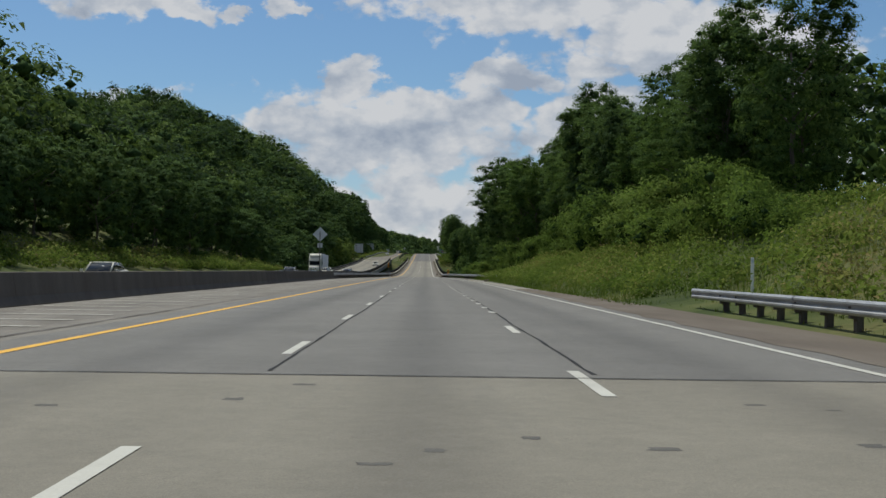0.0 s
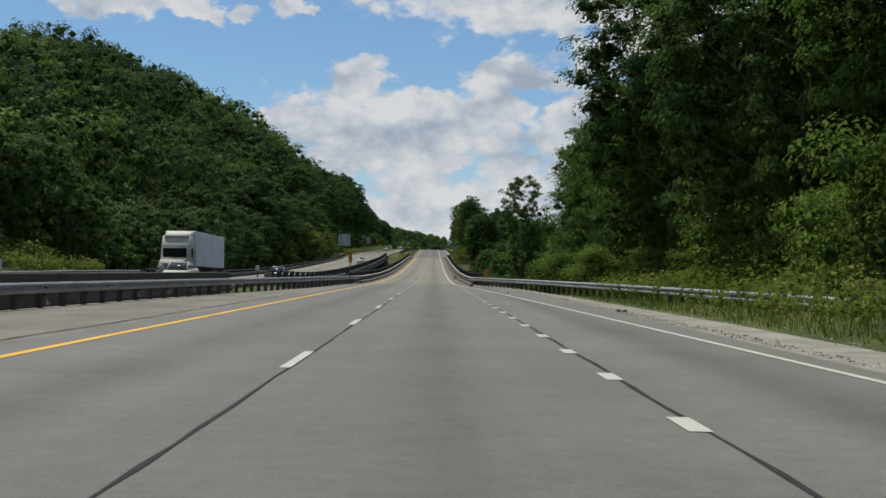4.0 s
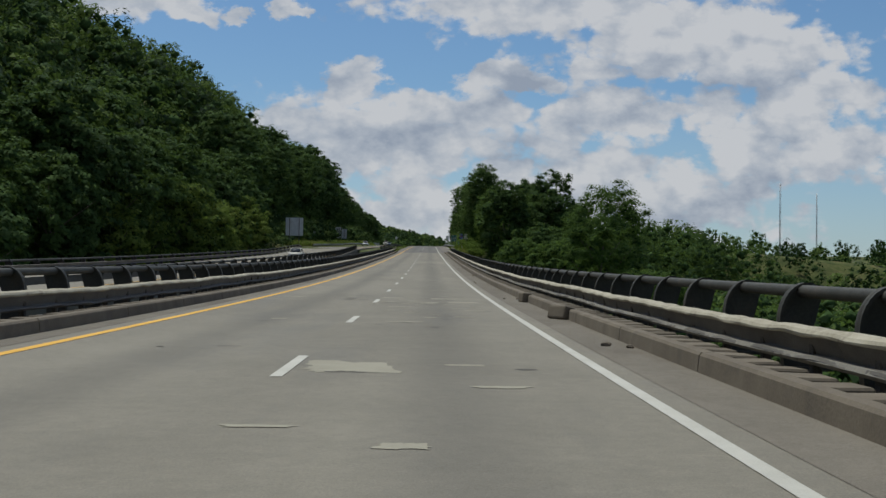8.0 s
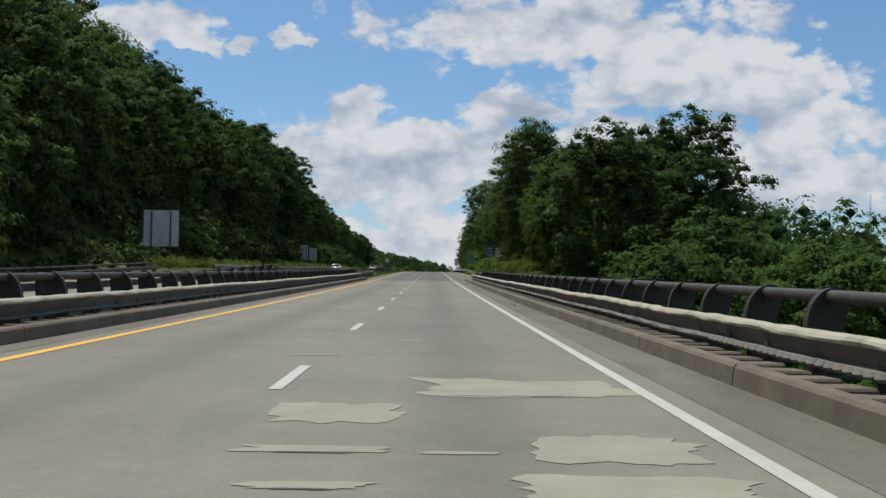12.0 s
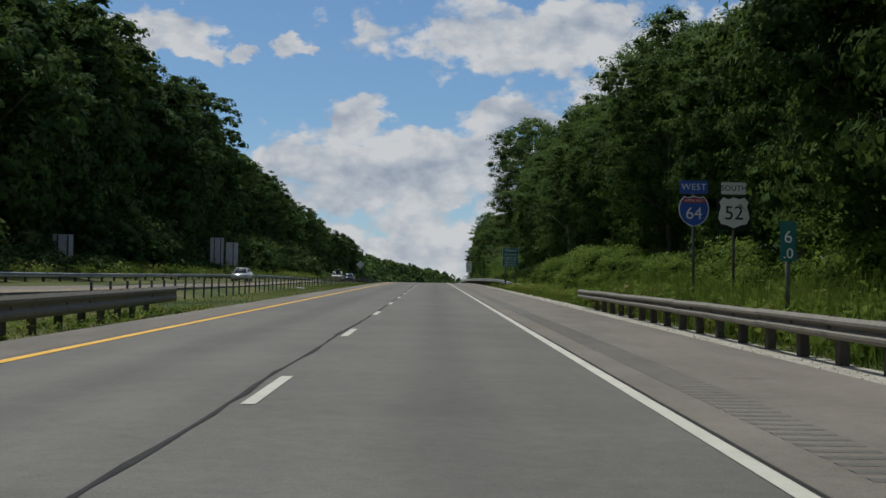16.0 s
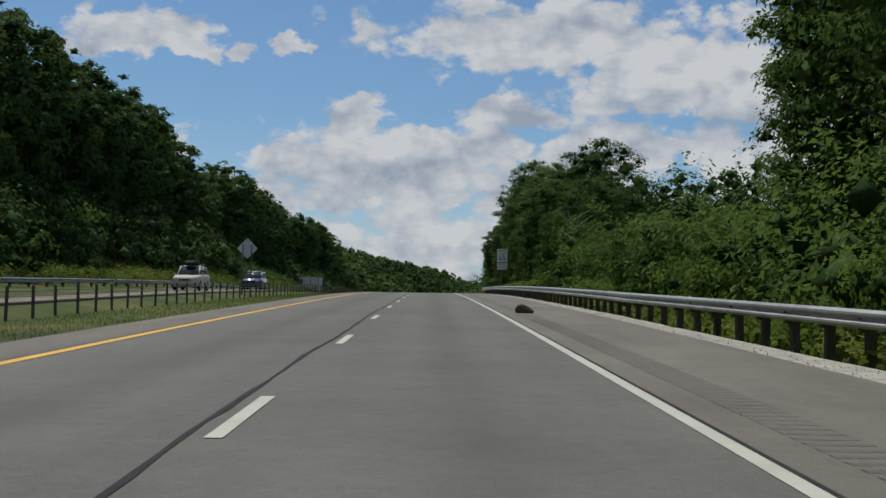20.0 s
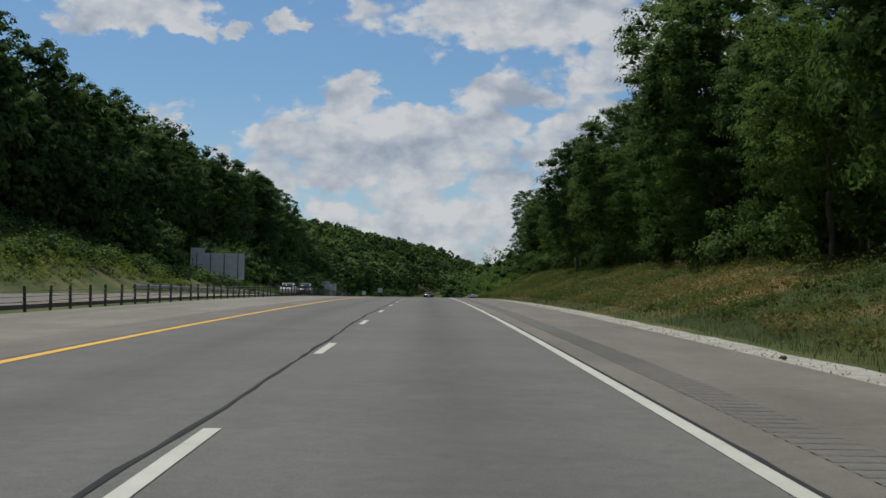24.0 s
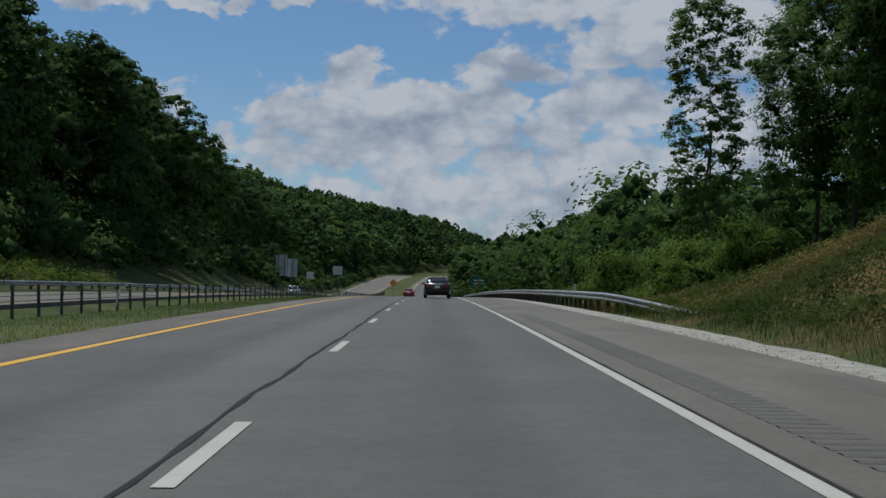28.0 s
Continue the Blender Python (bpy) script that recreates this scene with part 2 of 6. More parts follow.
paint_yellow = material("paint_yellow", [(0.62, 0.33, 0.03), (0.74, 0.40, 0.04), (0.80, 0.46, 0.07)], 0.7, 0, 1.2, 40, 0.3, 0.3,
                        stain=(2.5, 0.60, 0.80, (0.42, 0.28, 0.10)))
dirt = material("dirt", [(0.105, 0.085, 0.066), (0.145, 0.120, 0.095), (0.18, 0.155, 0.125)], 0.95, 0, 0.8, 30, 0.4, 0.2, stretch=(1, 0.2, 1))
tar = material("tar", [(0.0254, 0.0254, 0.0270), (0.0465, 0.0456, 0.0465)], 0.9, 0, 3, 30, 0.2, 0.12)
gravel = material("gravel", [(0.2346, 0.2162, 0.1835), (0.3636, 0.3427, 0.2983), (0.4927, 0.4692, 0.4151)], 0.95, 0, 2.5, 14, 0.8, 0.2,
                  stain=(0.6, 0.55, 0.8, (0.26, 0.24, 0.19)))
patch_pale = material("patch_pale", [(0.2700, 0.2500, 0.1920), (0.3650, 0.3400, 0.2680)], 0.9, 0, 2, 30, 0.3, 0.25)
# worn cream paint, made paler to carry the sunlight on the rail's upturned top
rail_cap_lit_paint = material("rail_cap_lit_paint", [(0.29, 0.262, 0.195), (0.40, 0.365, 0.28), (0.49, 0.455, 0.365)], 0.85, 0, 1.6, 30, 0.3, 0.25,
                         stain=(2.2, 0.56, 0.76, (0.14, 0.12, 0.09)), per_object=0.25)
post_steel = material("post_steel", [(0.06, 0.058, 0.055), (0.10, 0.097, 0.092), (0.15, 0.145, 0.138)], 0.6, 0.3, 3, 30, 0.1, 0.35, stretch=(1, 1, 0.3))
lip_paint = material("lip_paint", [(0.15, 0.14, 0.12), (0.22, 0.205, 0.175), (0.30, 0.285, 0.25)], 0.8, 0, 2, 30, 0.3, 0.25, stain=(2, 0.52, 0.75, (0.09, 0.08, 0.065)))
patch_dark = material("patch_dark", [(0.09, 0.085, 0.076), (0.14, 0.132, 0.118)], 0.9, 0, 3, 30, 0.5, 0.25)
galvanised = material("galvanised", [(0.2295, 0.2362, 0.2430), (0.3375, 0.3443, 0.3510), (0.4590, 0.4657, 0.4725)], 0.5, 0.45, 2.5, 40, 0.1, 0.45,
                      stretch=(1, 0.4, 1.5), stain=(1.5, 0.58, 0.8, (0.28, 0.25, 0.21)), per_object=0.25)
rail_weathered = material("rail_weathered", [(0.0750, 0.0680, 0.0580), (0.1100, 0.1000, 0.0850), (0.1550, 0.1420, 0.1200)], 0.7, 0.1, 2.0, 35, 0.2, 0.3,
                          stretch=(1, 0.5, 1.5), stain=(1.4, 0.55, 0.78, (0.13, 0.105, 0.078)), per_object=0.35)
steel_green = material("steel_green", [(0.0300, 0.0300, 0.0250), (0.0480, 0.0470, 0.0390), (0.0760, 0.0720, 0.0600)], 0.65, 0.0, 2, 30, 0.2, 0.3,
                       stain=(2.0, 0.58, 0.8, (0.075, 0.052, 0.036)))
post_wood = material("post_wood", [(0.05, 0.043, 0.036), (0.09, 0.078, 0.064), (0.13, 0.115, 0.098)], 0.9, 0, 6, 40, 0.5, 0.2,
                     stretch=(1, 1, 0.2), per_object=0.4)
sign_back = material("sign_back", [(0.4420, 0.4680, 0.5070), (0.5460, 0.5720, 0.6110), (0.6500, 0.6760, 0.7150)], 0.5, 0.3, 1.2, 25, 0.05, 0.4)
sign_green = material("sign_green", [(0.0120, 0.1275, 0.1087), (0.0176, 0.1575, 0.1350)], 0.45, 0, 1, 20, 0.02, 0.4)
sign_white = material("sign_white", [(0.7564, 0.7564, 0.7200), (0.8784, 0.8784, 0.8400)], 0.45, 0, 1.5, 20, 0.02, 0.4)
sign_blue = material("sign_blue", [(0.0300, 0.0900, 0.4000), (0.0450, 0.1200, 0.4800)], 0.45, 0, 1, 20, 0.02, 0.4)
sign_red = material("sign_red", [(0.38, 0.03, 0.04), (0.46, 0.05, 0.05)], 0.45, 0, 1, 20, 0.02, 0.4)
sign_black = material("sign_black", [(0.012, 0.012, 0.012), (0.022, 0.022, 0.022)], 0.5, 0, 1, 20, 0.02, 0.4)
sign_orange = material("sign_orange", [(0.78, 0.30, 0.015), (0.88, 0.38, 0.03)], 0.45, 0, 1, 20, 0.02, 0.4)
rubber = material("rubber", [(0.012, 0.012, 0.012), (0.028, 0.027, 0.026)], 0.85, 0, 3, 30, 0.3, 0.3)
chrome = material("chrome", [(0.55, 0.56, 0.58), (0.68, 0.69, 0.70)], 0.2, 1.0, 2, 20, 0, 0.5)
lamp_red = material("lamp_red", [(0.30, 0.012, 0.012), (0.42, 0.02, 0.02)], 0.15, 0, 2, 20, 0, 0.5)
lamp_clear = material("lamp_clear", [(0.65, 0.66, 0.68), (0.8, 0.8, 0.82)], 0.1, 0, 2, 20, 0, 0.6)
bark = material("bark", [(0.06, 0.05, 0.04), (0.12, 0.105, 0.085), (0.20, 0.18, 0.15)], 0.9, 0, 2, 20, 0.8, 0.2, stretch=(1, 1, 0.25))
bark_dead = material("bark_dead", [(0.26, 0.235, 0.20), (0.36, 0.33, 0.29)], 0.9, 0, 2, 20, 0.6, 0.2, stretch=(1, 1, 0.25))
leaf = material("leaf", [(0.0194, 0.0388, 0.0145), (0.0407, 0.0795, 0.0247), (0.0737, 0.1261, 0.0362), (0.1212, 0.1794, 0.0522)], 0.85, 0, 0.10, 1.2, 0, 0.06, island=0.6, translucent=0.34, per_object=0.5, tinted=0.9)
leaf_bright = material("leaf_bright", [(0.0263, 0.0557, 0.0130), (0.0528, 0.1009, 0.0226), (0.0874, 0.1436, 0.0345), (0.1237, 0.1801, 0.0487)], 0.85, 0, 0.12, 1.2, 0, 0.06, island=0.7, translucent=0.38, per_object=0.3)
leaf_hill = material("leaf_hill", [(0.0140, 0.0310, 0.0150), (0.0320, 0.0640, 0.0235), (0.0660, 0.1150, 0.0330), (0.1200, 0.1720, 0.0460)], 0.85, 0, 0.05, 0.25, 0, 0.06, island=0.3, translucent=0.24, tinted=1.5, contrast=1.2)
leaf_sunny = material("leaf_sunny", [(0.0420, 0.0720, 0.0160), (0.0900, 0.1320, 0.0250), (0.1400, 0.1850, 0.0360), (0.1800, 0.2200, 0.0520)], 0.85, 0, 0.10, 0.6, 0, 0.06, island=0.4, translucent=0.36, per_object=0.4)
grass = material("grass", [(0.0560, 0.0896, 0.0151), (0.1064, 0.1512, 0.0242), (0.1624, 0.1994, 0.0373), (0.2240, 0.1792, 0.0706)], 0.85, 0, 0.16, 2.0, 0, 0.06, island=0.5, translucent=0.34, contrast=3.0)
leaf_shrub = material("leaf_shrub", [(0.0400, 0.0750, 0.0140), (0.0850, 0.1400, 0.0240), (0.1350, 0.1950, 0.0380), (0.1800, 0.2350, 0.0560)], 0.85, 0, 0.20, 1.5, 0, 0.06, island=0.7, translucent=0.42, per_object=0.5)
grass_dry = material("grass_dry", [(0.0317, 0.0492, 0.0110), (0.0494, 0.0689, 0.0166), (0.0672, 0.0846, 0.0210), (0.0870, 0.0905, 0.0275), (0.1631, 0.1230, 0.0496), (0.2324, 0.1555, 0.0642)], 0.85, 0, 0.14, 2.0, 0, 0.06, island=0.4, translucent=0.3, contrast=4.2)
# darker green noise paints the shaded gaps between leaves onto the inner masses
leaf_gap_shade = material("leaf_gap_shade", [(0.0136, 0.0272, 0.0101), (0.0291, 0.0563, 0.0188), (0.0534, 0.0931, 0.0305), (0.0795, 0.1261, 0.0435)], 0.95, 0, 0.3, 3.4, 1.0, 0.03, island=0.2)
earth = material("earth", [(0.0360, 0.0528, 0.0130), (0.0600, 0.0792, 0.0205), (0.0936, 0.1032, 0.0324), (0.1440, 0.1260, 0.0518)], 0.95, 0, 0.16, 6, 0.6, 0.15, contrast=2.6,
                 stain=(0.06, 0.50, 0.7, (0.05, 0.055, 0.02)))


earth_dry = material("earth_dry", [(0.0286, 0.0441, 0.0104), (0.0430, 0.0603, 0.0146), (0.0574, 0.0719, 0.0188), (0.0741, 0.0766, 0.0230), (0.1254, 0.0928, 0.0355), (0.1792, 0.1183, 0.0470)], 0.95, 0, 0.13, 3, 0.6, 0.15, contrast=4.0)


def car_paint(name, c):
    k = [tuple(x * 0.93 for x in c), tuple(min(1, x * 1.05) for x in c)]
    return material("paint_" + name, k, 0.3, 0.25, 1, 8, 0, 0.5, coat=0.8)

# ------------------------------------------------------------ the lie of the land
# grade of the road in per cent, every 50 m from y = -100
GRADES = [1.14, 1.14, 1.14, 1.14, 1.11, 1.02, 0.95, 1.03, 1.93, 2.96, 3.44, 3.60, 3.76, 3.88, 3.88, 3.86, 3.66, 3.15, 2.48,
          1.46, 0.83, 0.26, -0.50, -1.30, -1.90, -2.10, -1.60, -0.60, 0.60, 1.60, 2.20, 2.20, 2.20, 2.20]
_y = np.arange(len(GRADES)) * 50.0 - 100
_fy = np.arange(-100.0, 3000.0, 1.0)
_g = np.interp(_fy, _y, np.array(GRADES) / 100)
_g = np.where(_fy > _y[-1], 0.0, _g)
_fz = np.concatenate([[0], np.cumsum((_g[1:] + _g[:-1]) / 2)])
_fz -= np.interp(0, _fy, _fz)


def zr(y):
    """Height of the road at y."""
    return float(np.interp(y, _fy, _fz))


def bend(y):
    """The road leaves its straight line for a slow bend to the right."""
    return 0.0 if y < 1320 else (y - 1320) ** 2 / 8800.0


BR0, BR1 = 250.0, 524.5      # the bridge
ROAD_END = 1760.0


def ease(v, a, b):
    k = min(1.0, max(0.0, (v - a) / (b - a)))
    return k * k * (3 - 2 * k)


# cross sections on the right: stations in x, and height over the road for stretches of y
RX = [6.6, 8.2, 11, 15, 20, 40, 110, 500]
RSEC = [(-100, [0, -0.05, 0.0, 1.6, 4.2, 7, 16, 22]), (55, [0, -0.05, 0.1, 1.9, 4.4, 7, 16, 22]), (150, [0, -0.05, 0.3, 2.2, 4.4, 7, 16, 18]), (215, [0, -0.1, 0.1, 0.8, 1.5, 2, 4, 2]),
        (246, [-0.1, -0.4, -1.2, -2.5, -3, -4, -4, -6]), (268, [-9, -9, -9, -10, -10, -11, -14, -16]), (500, [-11, -11, -11, -11, -11, -11, -15, -20]),
        (524, [-0.1, -0.2, -0.5, -1, -2, -7, -16, -22]), (545, [0, 0, 0.2, 0.3, 0.2, -4, -16, -24]), (640, [0, 0, 0.6, 0.9, 0.9, -3, -18, -30]),
        (665, [0, -0.1, -0.9, -2.2, -3.5, -8, -22, -32]), (815, [0, -0.1, -0.9, -2.2, -3.5, -8, -22, -36]),
        (850, [0, 0.05, 0.7, 1.8, 2.6, 4, 0, -32]), (955, [0, 0.05, 0.9, 2.8, 4.0, 5, 4, -30]), (985, [0, 0, 0.7, 3.0, 4.4, 5, 4, -26]),
        (1030, [0, -0.2, -0.8, -1.5, -1.5, 0, 4, -16]), (2000, [0, -0.2, -0.4, 0, 2, 8, 26, 30])]
LX = [-5.3, -10.5, -12.4, -24.5, -28, -34, -75, -135, -500]
LSEC = [(-100, [0, 0, 0.3, 0.5, 1.2, 4, 22, 36, 44]), (150, [0, 0, 0.4, 0.6, 1.5, 4.5, 20, 32, 40]), (240, [-0.3, -0.3, 0.4, 0.6, 1, 4, 21, 34, 44]),
        (268, [-9, -9, -9, -9, -8, -4, 21, 36, 46]), (400, [-9, -9, -9, -8.5, -7, -2, 24, 36, 40]), (500, [-9, -9, -9, -8, -6, 0, 33, 47, 50]), (524, [-0.1, -0.2, 0.5, 0.7, 1.0, 3.0, 37, 56, 60]),
        (640, [0, -0.25, 0.1, 0.2, 0.6, 1.3, 39, 67, 72]), (760, [0, -0.25, 0.1, 0.2, 0.6, 1.3, 38, 64, 68]), (830, [0, -0.25, 0.0, 0.1, 1.0, 3, 28, 48, 52]), (915, [0, 0, 0, 0.1, 2.6, 5.5, 18, 30, 34]),
        (1000, [0, -0.2, 0, 0.1, 1.2, 3, 18, 28, 32]), (1060, [0, -0.2, 0, 0.1, 1.2, 3, 22, 30, 33]), (1140, [0, -0.2, 0, 0, 1, 5, 34, 36, 38]), (1200, [0, -0.2, 0, 0, 1, 4, 33, 40, 43]), (1350, [0, -0.2, 0, 0, 1, 4, 28, 48, 54]), (1700, [0, 0, 0, 0, 2, 6, 26, 40, 50]),
        (2400, [0, 0, 1, 4, 8, 10, 24, 36, 44])]


def section(xs, secs, x, y):
    ys = [s[0] for s in secs]
    i = max(0, min(len(ys) - 2, int(np.searchsorted(ys, y)) - 1))
    k = min(1.0, max(0.0, (y - ys[i]) / (ys[i + 1] - ys[i])))
    a, b = np.interp(x, xs, secs[i][1]), np.interp(x, xs, secs[i + 1][1])
    return float(a + (b - a) * k)


LXr, LSECr = LX[::-1], [(y, h[::-1]) for y, h in LSEC]


def gz(x, y):
    """Height of the ground."""
    x0 = x - bend(y)
    base = zr(y)
    if x0 > 6.6:
        h = section(RX, RSEC, x0, y)
    elif x0 < -5.3:
        h = section(LXr, LSECr, x0, y)
    else:
        span = ease(y, BR0 - 4, BR0 + 18) * (1 - ease(y, BR1 - 24, BR1))
        h = -9.5 * span
    # a wooded ridge closes the valley where the road turns away
    if y > 1650:
        h += 14 * ease(y, 1700, 2050) * (1 - ease(x0, -60, 30 + (y - 1650) * 0.12))
    far = min(1.0, max(0.0, (abs(x0) - 30) / 60))
    h += far * 7.0 * noise.noise(Vector((x / 70.0, y / 80.0, 3.1)))
    return base + h - 0.03


def mesh_of(name, verts, faces, smooth=False):
    me = bpy.data.meshes.new(name)
    me.from_pydata([tuple(v) for v in verts], [], faces)
    if smooth:
        me.polygons.foreach_set("use_smooth", [True] * len(me.polygons))
    me.update()
    return me


def thing(name, label, category, group="", kind="", at=(0, 0, 0)):
    ob = new(name)
    ob.location = at
    ob.empty_display_size = 0.3
    return tagged(ob, label, category, group, kind)


def part(name, shape, mat, parent, label="", m=None):
    """One mesh object under a thing or a part; shape is a bmesh or a mesh, in the parent's space."""
    if isinstance(shape, bmesh.types.BMesh):
        me = bpy.data.meshes.new(name)
        shape.to_mesh(me)
        shape.free()
    else:
        me = shape
    if mat and not me.materials:
        me.materials.append(mat)
    ob = new(name, me)
    ob.parent = parent
    if m is not None:
        ob.matrix_basis = m
    if label:
        ob["label"] = label
    return ob


def box(sx, sy, sz, at=(0, 0, 0), bevel=0.0, seg=1, rot=None):
    """A bevelled block whose base centre is at 'at'."""
    bm = bmesh.new()
    bmesh.ops.create_cube(bm, size=1.0)
    bmesh.ops.scale(bm, vec=(sx, sy, sz), verts=bm.verts)
    bmesh.ops.translate(bm, vec=(0, 0, sz / 2), verts=bm.verts)
    if bevel:
        bmesh.ops.bevel(bm, geom=list(bm.edges), offset=bevel, segments=seg, affect="EDGES", profile=0.6)
    if rot is not None:
        bm.transform(rot)
    bmesh.ops.translate(bm, vec=at, verts=bm.verts)
    return bm


def tube(p, q, r0, r1=None, n=10, caps=True):
    """A round bar from p to q."""
    p, q = Vector(p), Vector(q)
    bm = bmesh.new()
    bmesh.ops.create_cone(bm, cap_ends=caps, segments=n, radius1=r0, radius2=r0 if r1 is None else r1, depth=(q - p).length)
    bm.transform(Matrix.Translation((p + q) / 2) @ (q - p).to_track_quat("Z", "Y").to_matrix().to_4x4())
    for f in bm.faces:
        f.smooth = len(f.verts) == 4
    return bm


def merged(*bms):
    out = bmesh.new()
    for b in bms:
        me = bpy.data.meshes.new("tmp")
        b.to_mesh(me)
        b.free()
        out.from_mesh(me)
        bpy.data.meshes.remove(me)
    return out


def prism(outline, y0, y1):
    """A closed outline in x, z pushed from y0 to y1."""
    bm = bmesh.new()
    a = [bm.verts.new((x, y0, z)) for x, z in outline]
    b = [bm.verts.new((x, y1, z)) for x, z in outline]
    n = len(a)
    for i in range(n):
        bm.faces.new((a[i], a[(i + 1) % n], b[(i + 1) % n], b[i]))
    bm.faces.new(a[::-1])
    bm.faces.new(b)
    bmesh.ops.recalc_face_normals(bm, faces=bm.faces)
    return bm


def stations(y0, y1, step=5.0):
    k = max(1, int(math.ceil((y1 - y0) / step)))
    return [y0 + (y1 - y0) * i / k for i in range(k + 1)]


def strip(name, xl, xr, y0, y1, dz, mat, parent=None, step=5.0, thick=0.0, lift=0.0):
    """A ribbon that follows the road, with a skirt of the given thickness."""
    ys = stations(y0, y1, step)
    L = [xl(y) if callable(xl) else xl for y in ys]
    R = [xr(y) if callable(xr) else xr for y in ys]
    V, F = [], []
    for y, l, r in zip(ys, L, R):
        z, b = zr(y) + dz + lift, bend(y)
        V += [(l + b, y, z), (r + b, y, z)]
        if thick:
            V += [(l + b, y, z - thick), (r + b, y, z - thick)]
    k = 4 if thick else 2
    for i in range(len(ys) - 1):
        a, c = i * k, (i + 1) * k
        F.append((a, a + 1, c + 1, c))
        if thick:
            F += [(a + 2, a, c, c + 2), (a + 1, a + 3, c + 3, c + 1)]
    if thick:
        F += [(0, 2, 3, 1), (len(V) - 4, len(V) - 3, len(V) - 1, len(V) - 2)]
    me = mesh_of(name, V, F)
    me.materials.append(mat)
    ob = new(name, me)
    ob.parent = parent
    return ob


def build_ground():
    xs = np.concatenate([[-3500, -1800, -900, -500, -340, -240, -180], np.arange(-150, -36, 8), np.arange(-36, -10, 3), [-10.5, -8, -5.4, -5.2, 0, 6.5, 6.8],
                         np.arange(8.2, 22, 1.7), np.arange(24, 60, 5), [70, 85, 110, 150, 220, 320, 500, 900, 1800, 3500]])
    ys = np.concatenate([[-1500, -600, -250, -100], np.arange(-60, 1100, 6), np.arange(1100, 2500, 15), [2550, 2700, 3000, 3600, 5000]])
    V = []
    for y in ys:
        for x in xs:
            V.append((x + bend(min(y, 1900)), y, gz(x + bend(min(y, 1900)), min(y, 2600)) if y > -100 else gz(x, -100)))
    n = len(xs)
    F = [(j * n + i, j * n + i + 1, (j + 1) * n + i + 1, (j + 1) * n + i) for j in range(len(ys) - 1) for i in range(n - 1)]
    me = mesh_of("ground", V, F, True)
    me.materials.append(earth)
    me.materials.append(earth_dry)
    for p in me.polygons:
        if 7.5 < p.center.x < 15.5 and 826 < p.center.y < 1012:
            p.material_index = 1
    tagged(new("ground", me), "green grassy verges and wooded valley slopes beside the motorway", "ground", kind="structure")


build_ground()


def edge_r(y):
    """The white line on the right: an entry lane runs out before the bridge."""
    if y < 270:
        return float(np.interp(y, (128, 199, 213, 226, 233, 239, 244, 250, 270), (7.4, 5.64, 5.22, 4.80, 4.32, 4.03, 3.92, 3.72, 3.63)))
    return 3.63 - 0.08 * ease(y, 526, 534) * (1 - ease(y, 536, 546)) + 0.04 * ease(y, 530, 550)


def S(ob, label, category="road", kind="structure"):
    return tagged(ob, label, category, kind=kind)


S(strip("road_concrete_start", -10.2, lambda y: 9.2, -30, 14, 0.03, concrete_deck, thick=0.1), "pale worn concrete roadway behind a straight seam")
S(strip("road_asphalt_east", -4.6, lambda y: edge_r(y) + 0.45 + 0.45 * ease(y, 140, 180) + 2.55 * (1 - ease(y, 45, 85)) + 1.1 * ease(y, 150, 210) * (1 - ease(y, 236, 249)), 14, BR0, 0.03, asphalt_east, thick=0.1), "dark grey asphalt lanes before the bridge")
S(strip("road_asphalt_west", -5.25, 6.75, BR1, ROAD_END, 0.03, asphalt, thick=0.1), "dark grey asphalt lanes beyond the bridge")
shoulder_pale = material("shoulder_pale", [(0.150, 0.134, 0.112), (0.200, 0.181, 0.154), (0.250, 0.230, 0.198)], 0.92, 0, 0.6, 40, 0.5, 0.25,
                         stretch=(1, 0.25, 1), stain=(0.5, 0.52, 0.75, (0.125, 0.114, 0.10)), speck=0.55)
S(strip("verge_dirt_east", lambda y: edge_r(y) + 0.5 + 0.3 * noise.noise(Vector((y * 0.4, 2, 0))), lambda y: 10.65 + 0.25 * noise.noise(Vector((y * 0.5, 5, 0))) - 1.6 * ease(y, 45, 85), 14, 86, 0.037, dirt, step=1.0), "brown dirt and grit under the guardrail", "dirt verge")
S(strip("shoulder_median_east", lambda y: -9.6 + 3.6 * ease(y, 165, 235), -4.6, 14, BR0, 0.02, shoulder_pale, thick=0.1),
  "wide pale worn paved shoulder beside the median wall", "shoulder")
S(strip("shoulder_right_west", 3.80, 6.75, BR1 + 1, ROAD_END, 0.034, asphalt_shoulder), "brownish asphalt shoulder with a rumble strip", "shoulder")
S(strip("shoulder_left_west", -5.25, -4.0, BR1 + 1, ROAD_END, 0.034, asphalt_shoulder), "narrow brownish asphalt shoulder along the median", "shoulder")
S(strip("bridge_deck", -5.6, 5.6, BR0, BR1, 0.03, concrete_deck, thick=0.9), "pale patched concrete bridge deck", "bridge deck")
gravel_east = material("gravel_east", [(0.1900, 0.1730, 0.1440), (0.2800, 0.2600, 0.2220), (0.3700, 0.3480, 0.3050)], 0.95, 0, 1.2, 16, 0.7, 0.2, stain=(0.5, 0.5, 0.8, (0.20, 0.18, 0.145)), speck=0.5)
S(strip("gravel_verge_east", lambda y: edge_r(y) + 0.3, lambda y: edge_r(y) + 2.05 + 0.2 * noise.noise(Vector((y * 0.3, 9, 0))) + 1.35 * ease(y, 100, 240), 14, BR0 - 1, 0.012, gravel_east, step=1.5), "strip of loose pale gravel beside the lane", "gravel verge")
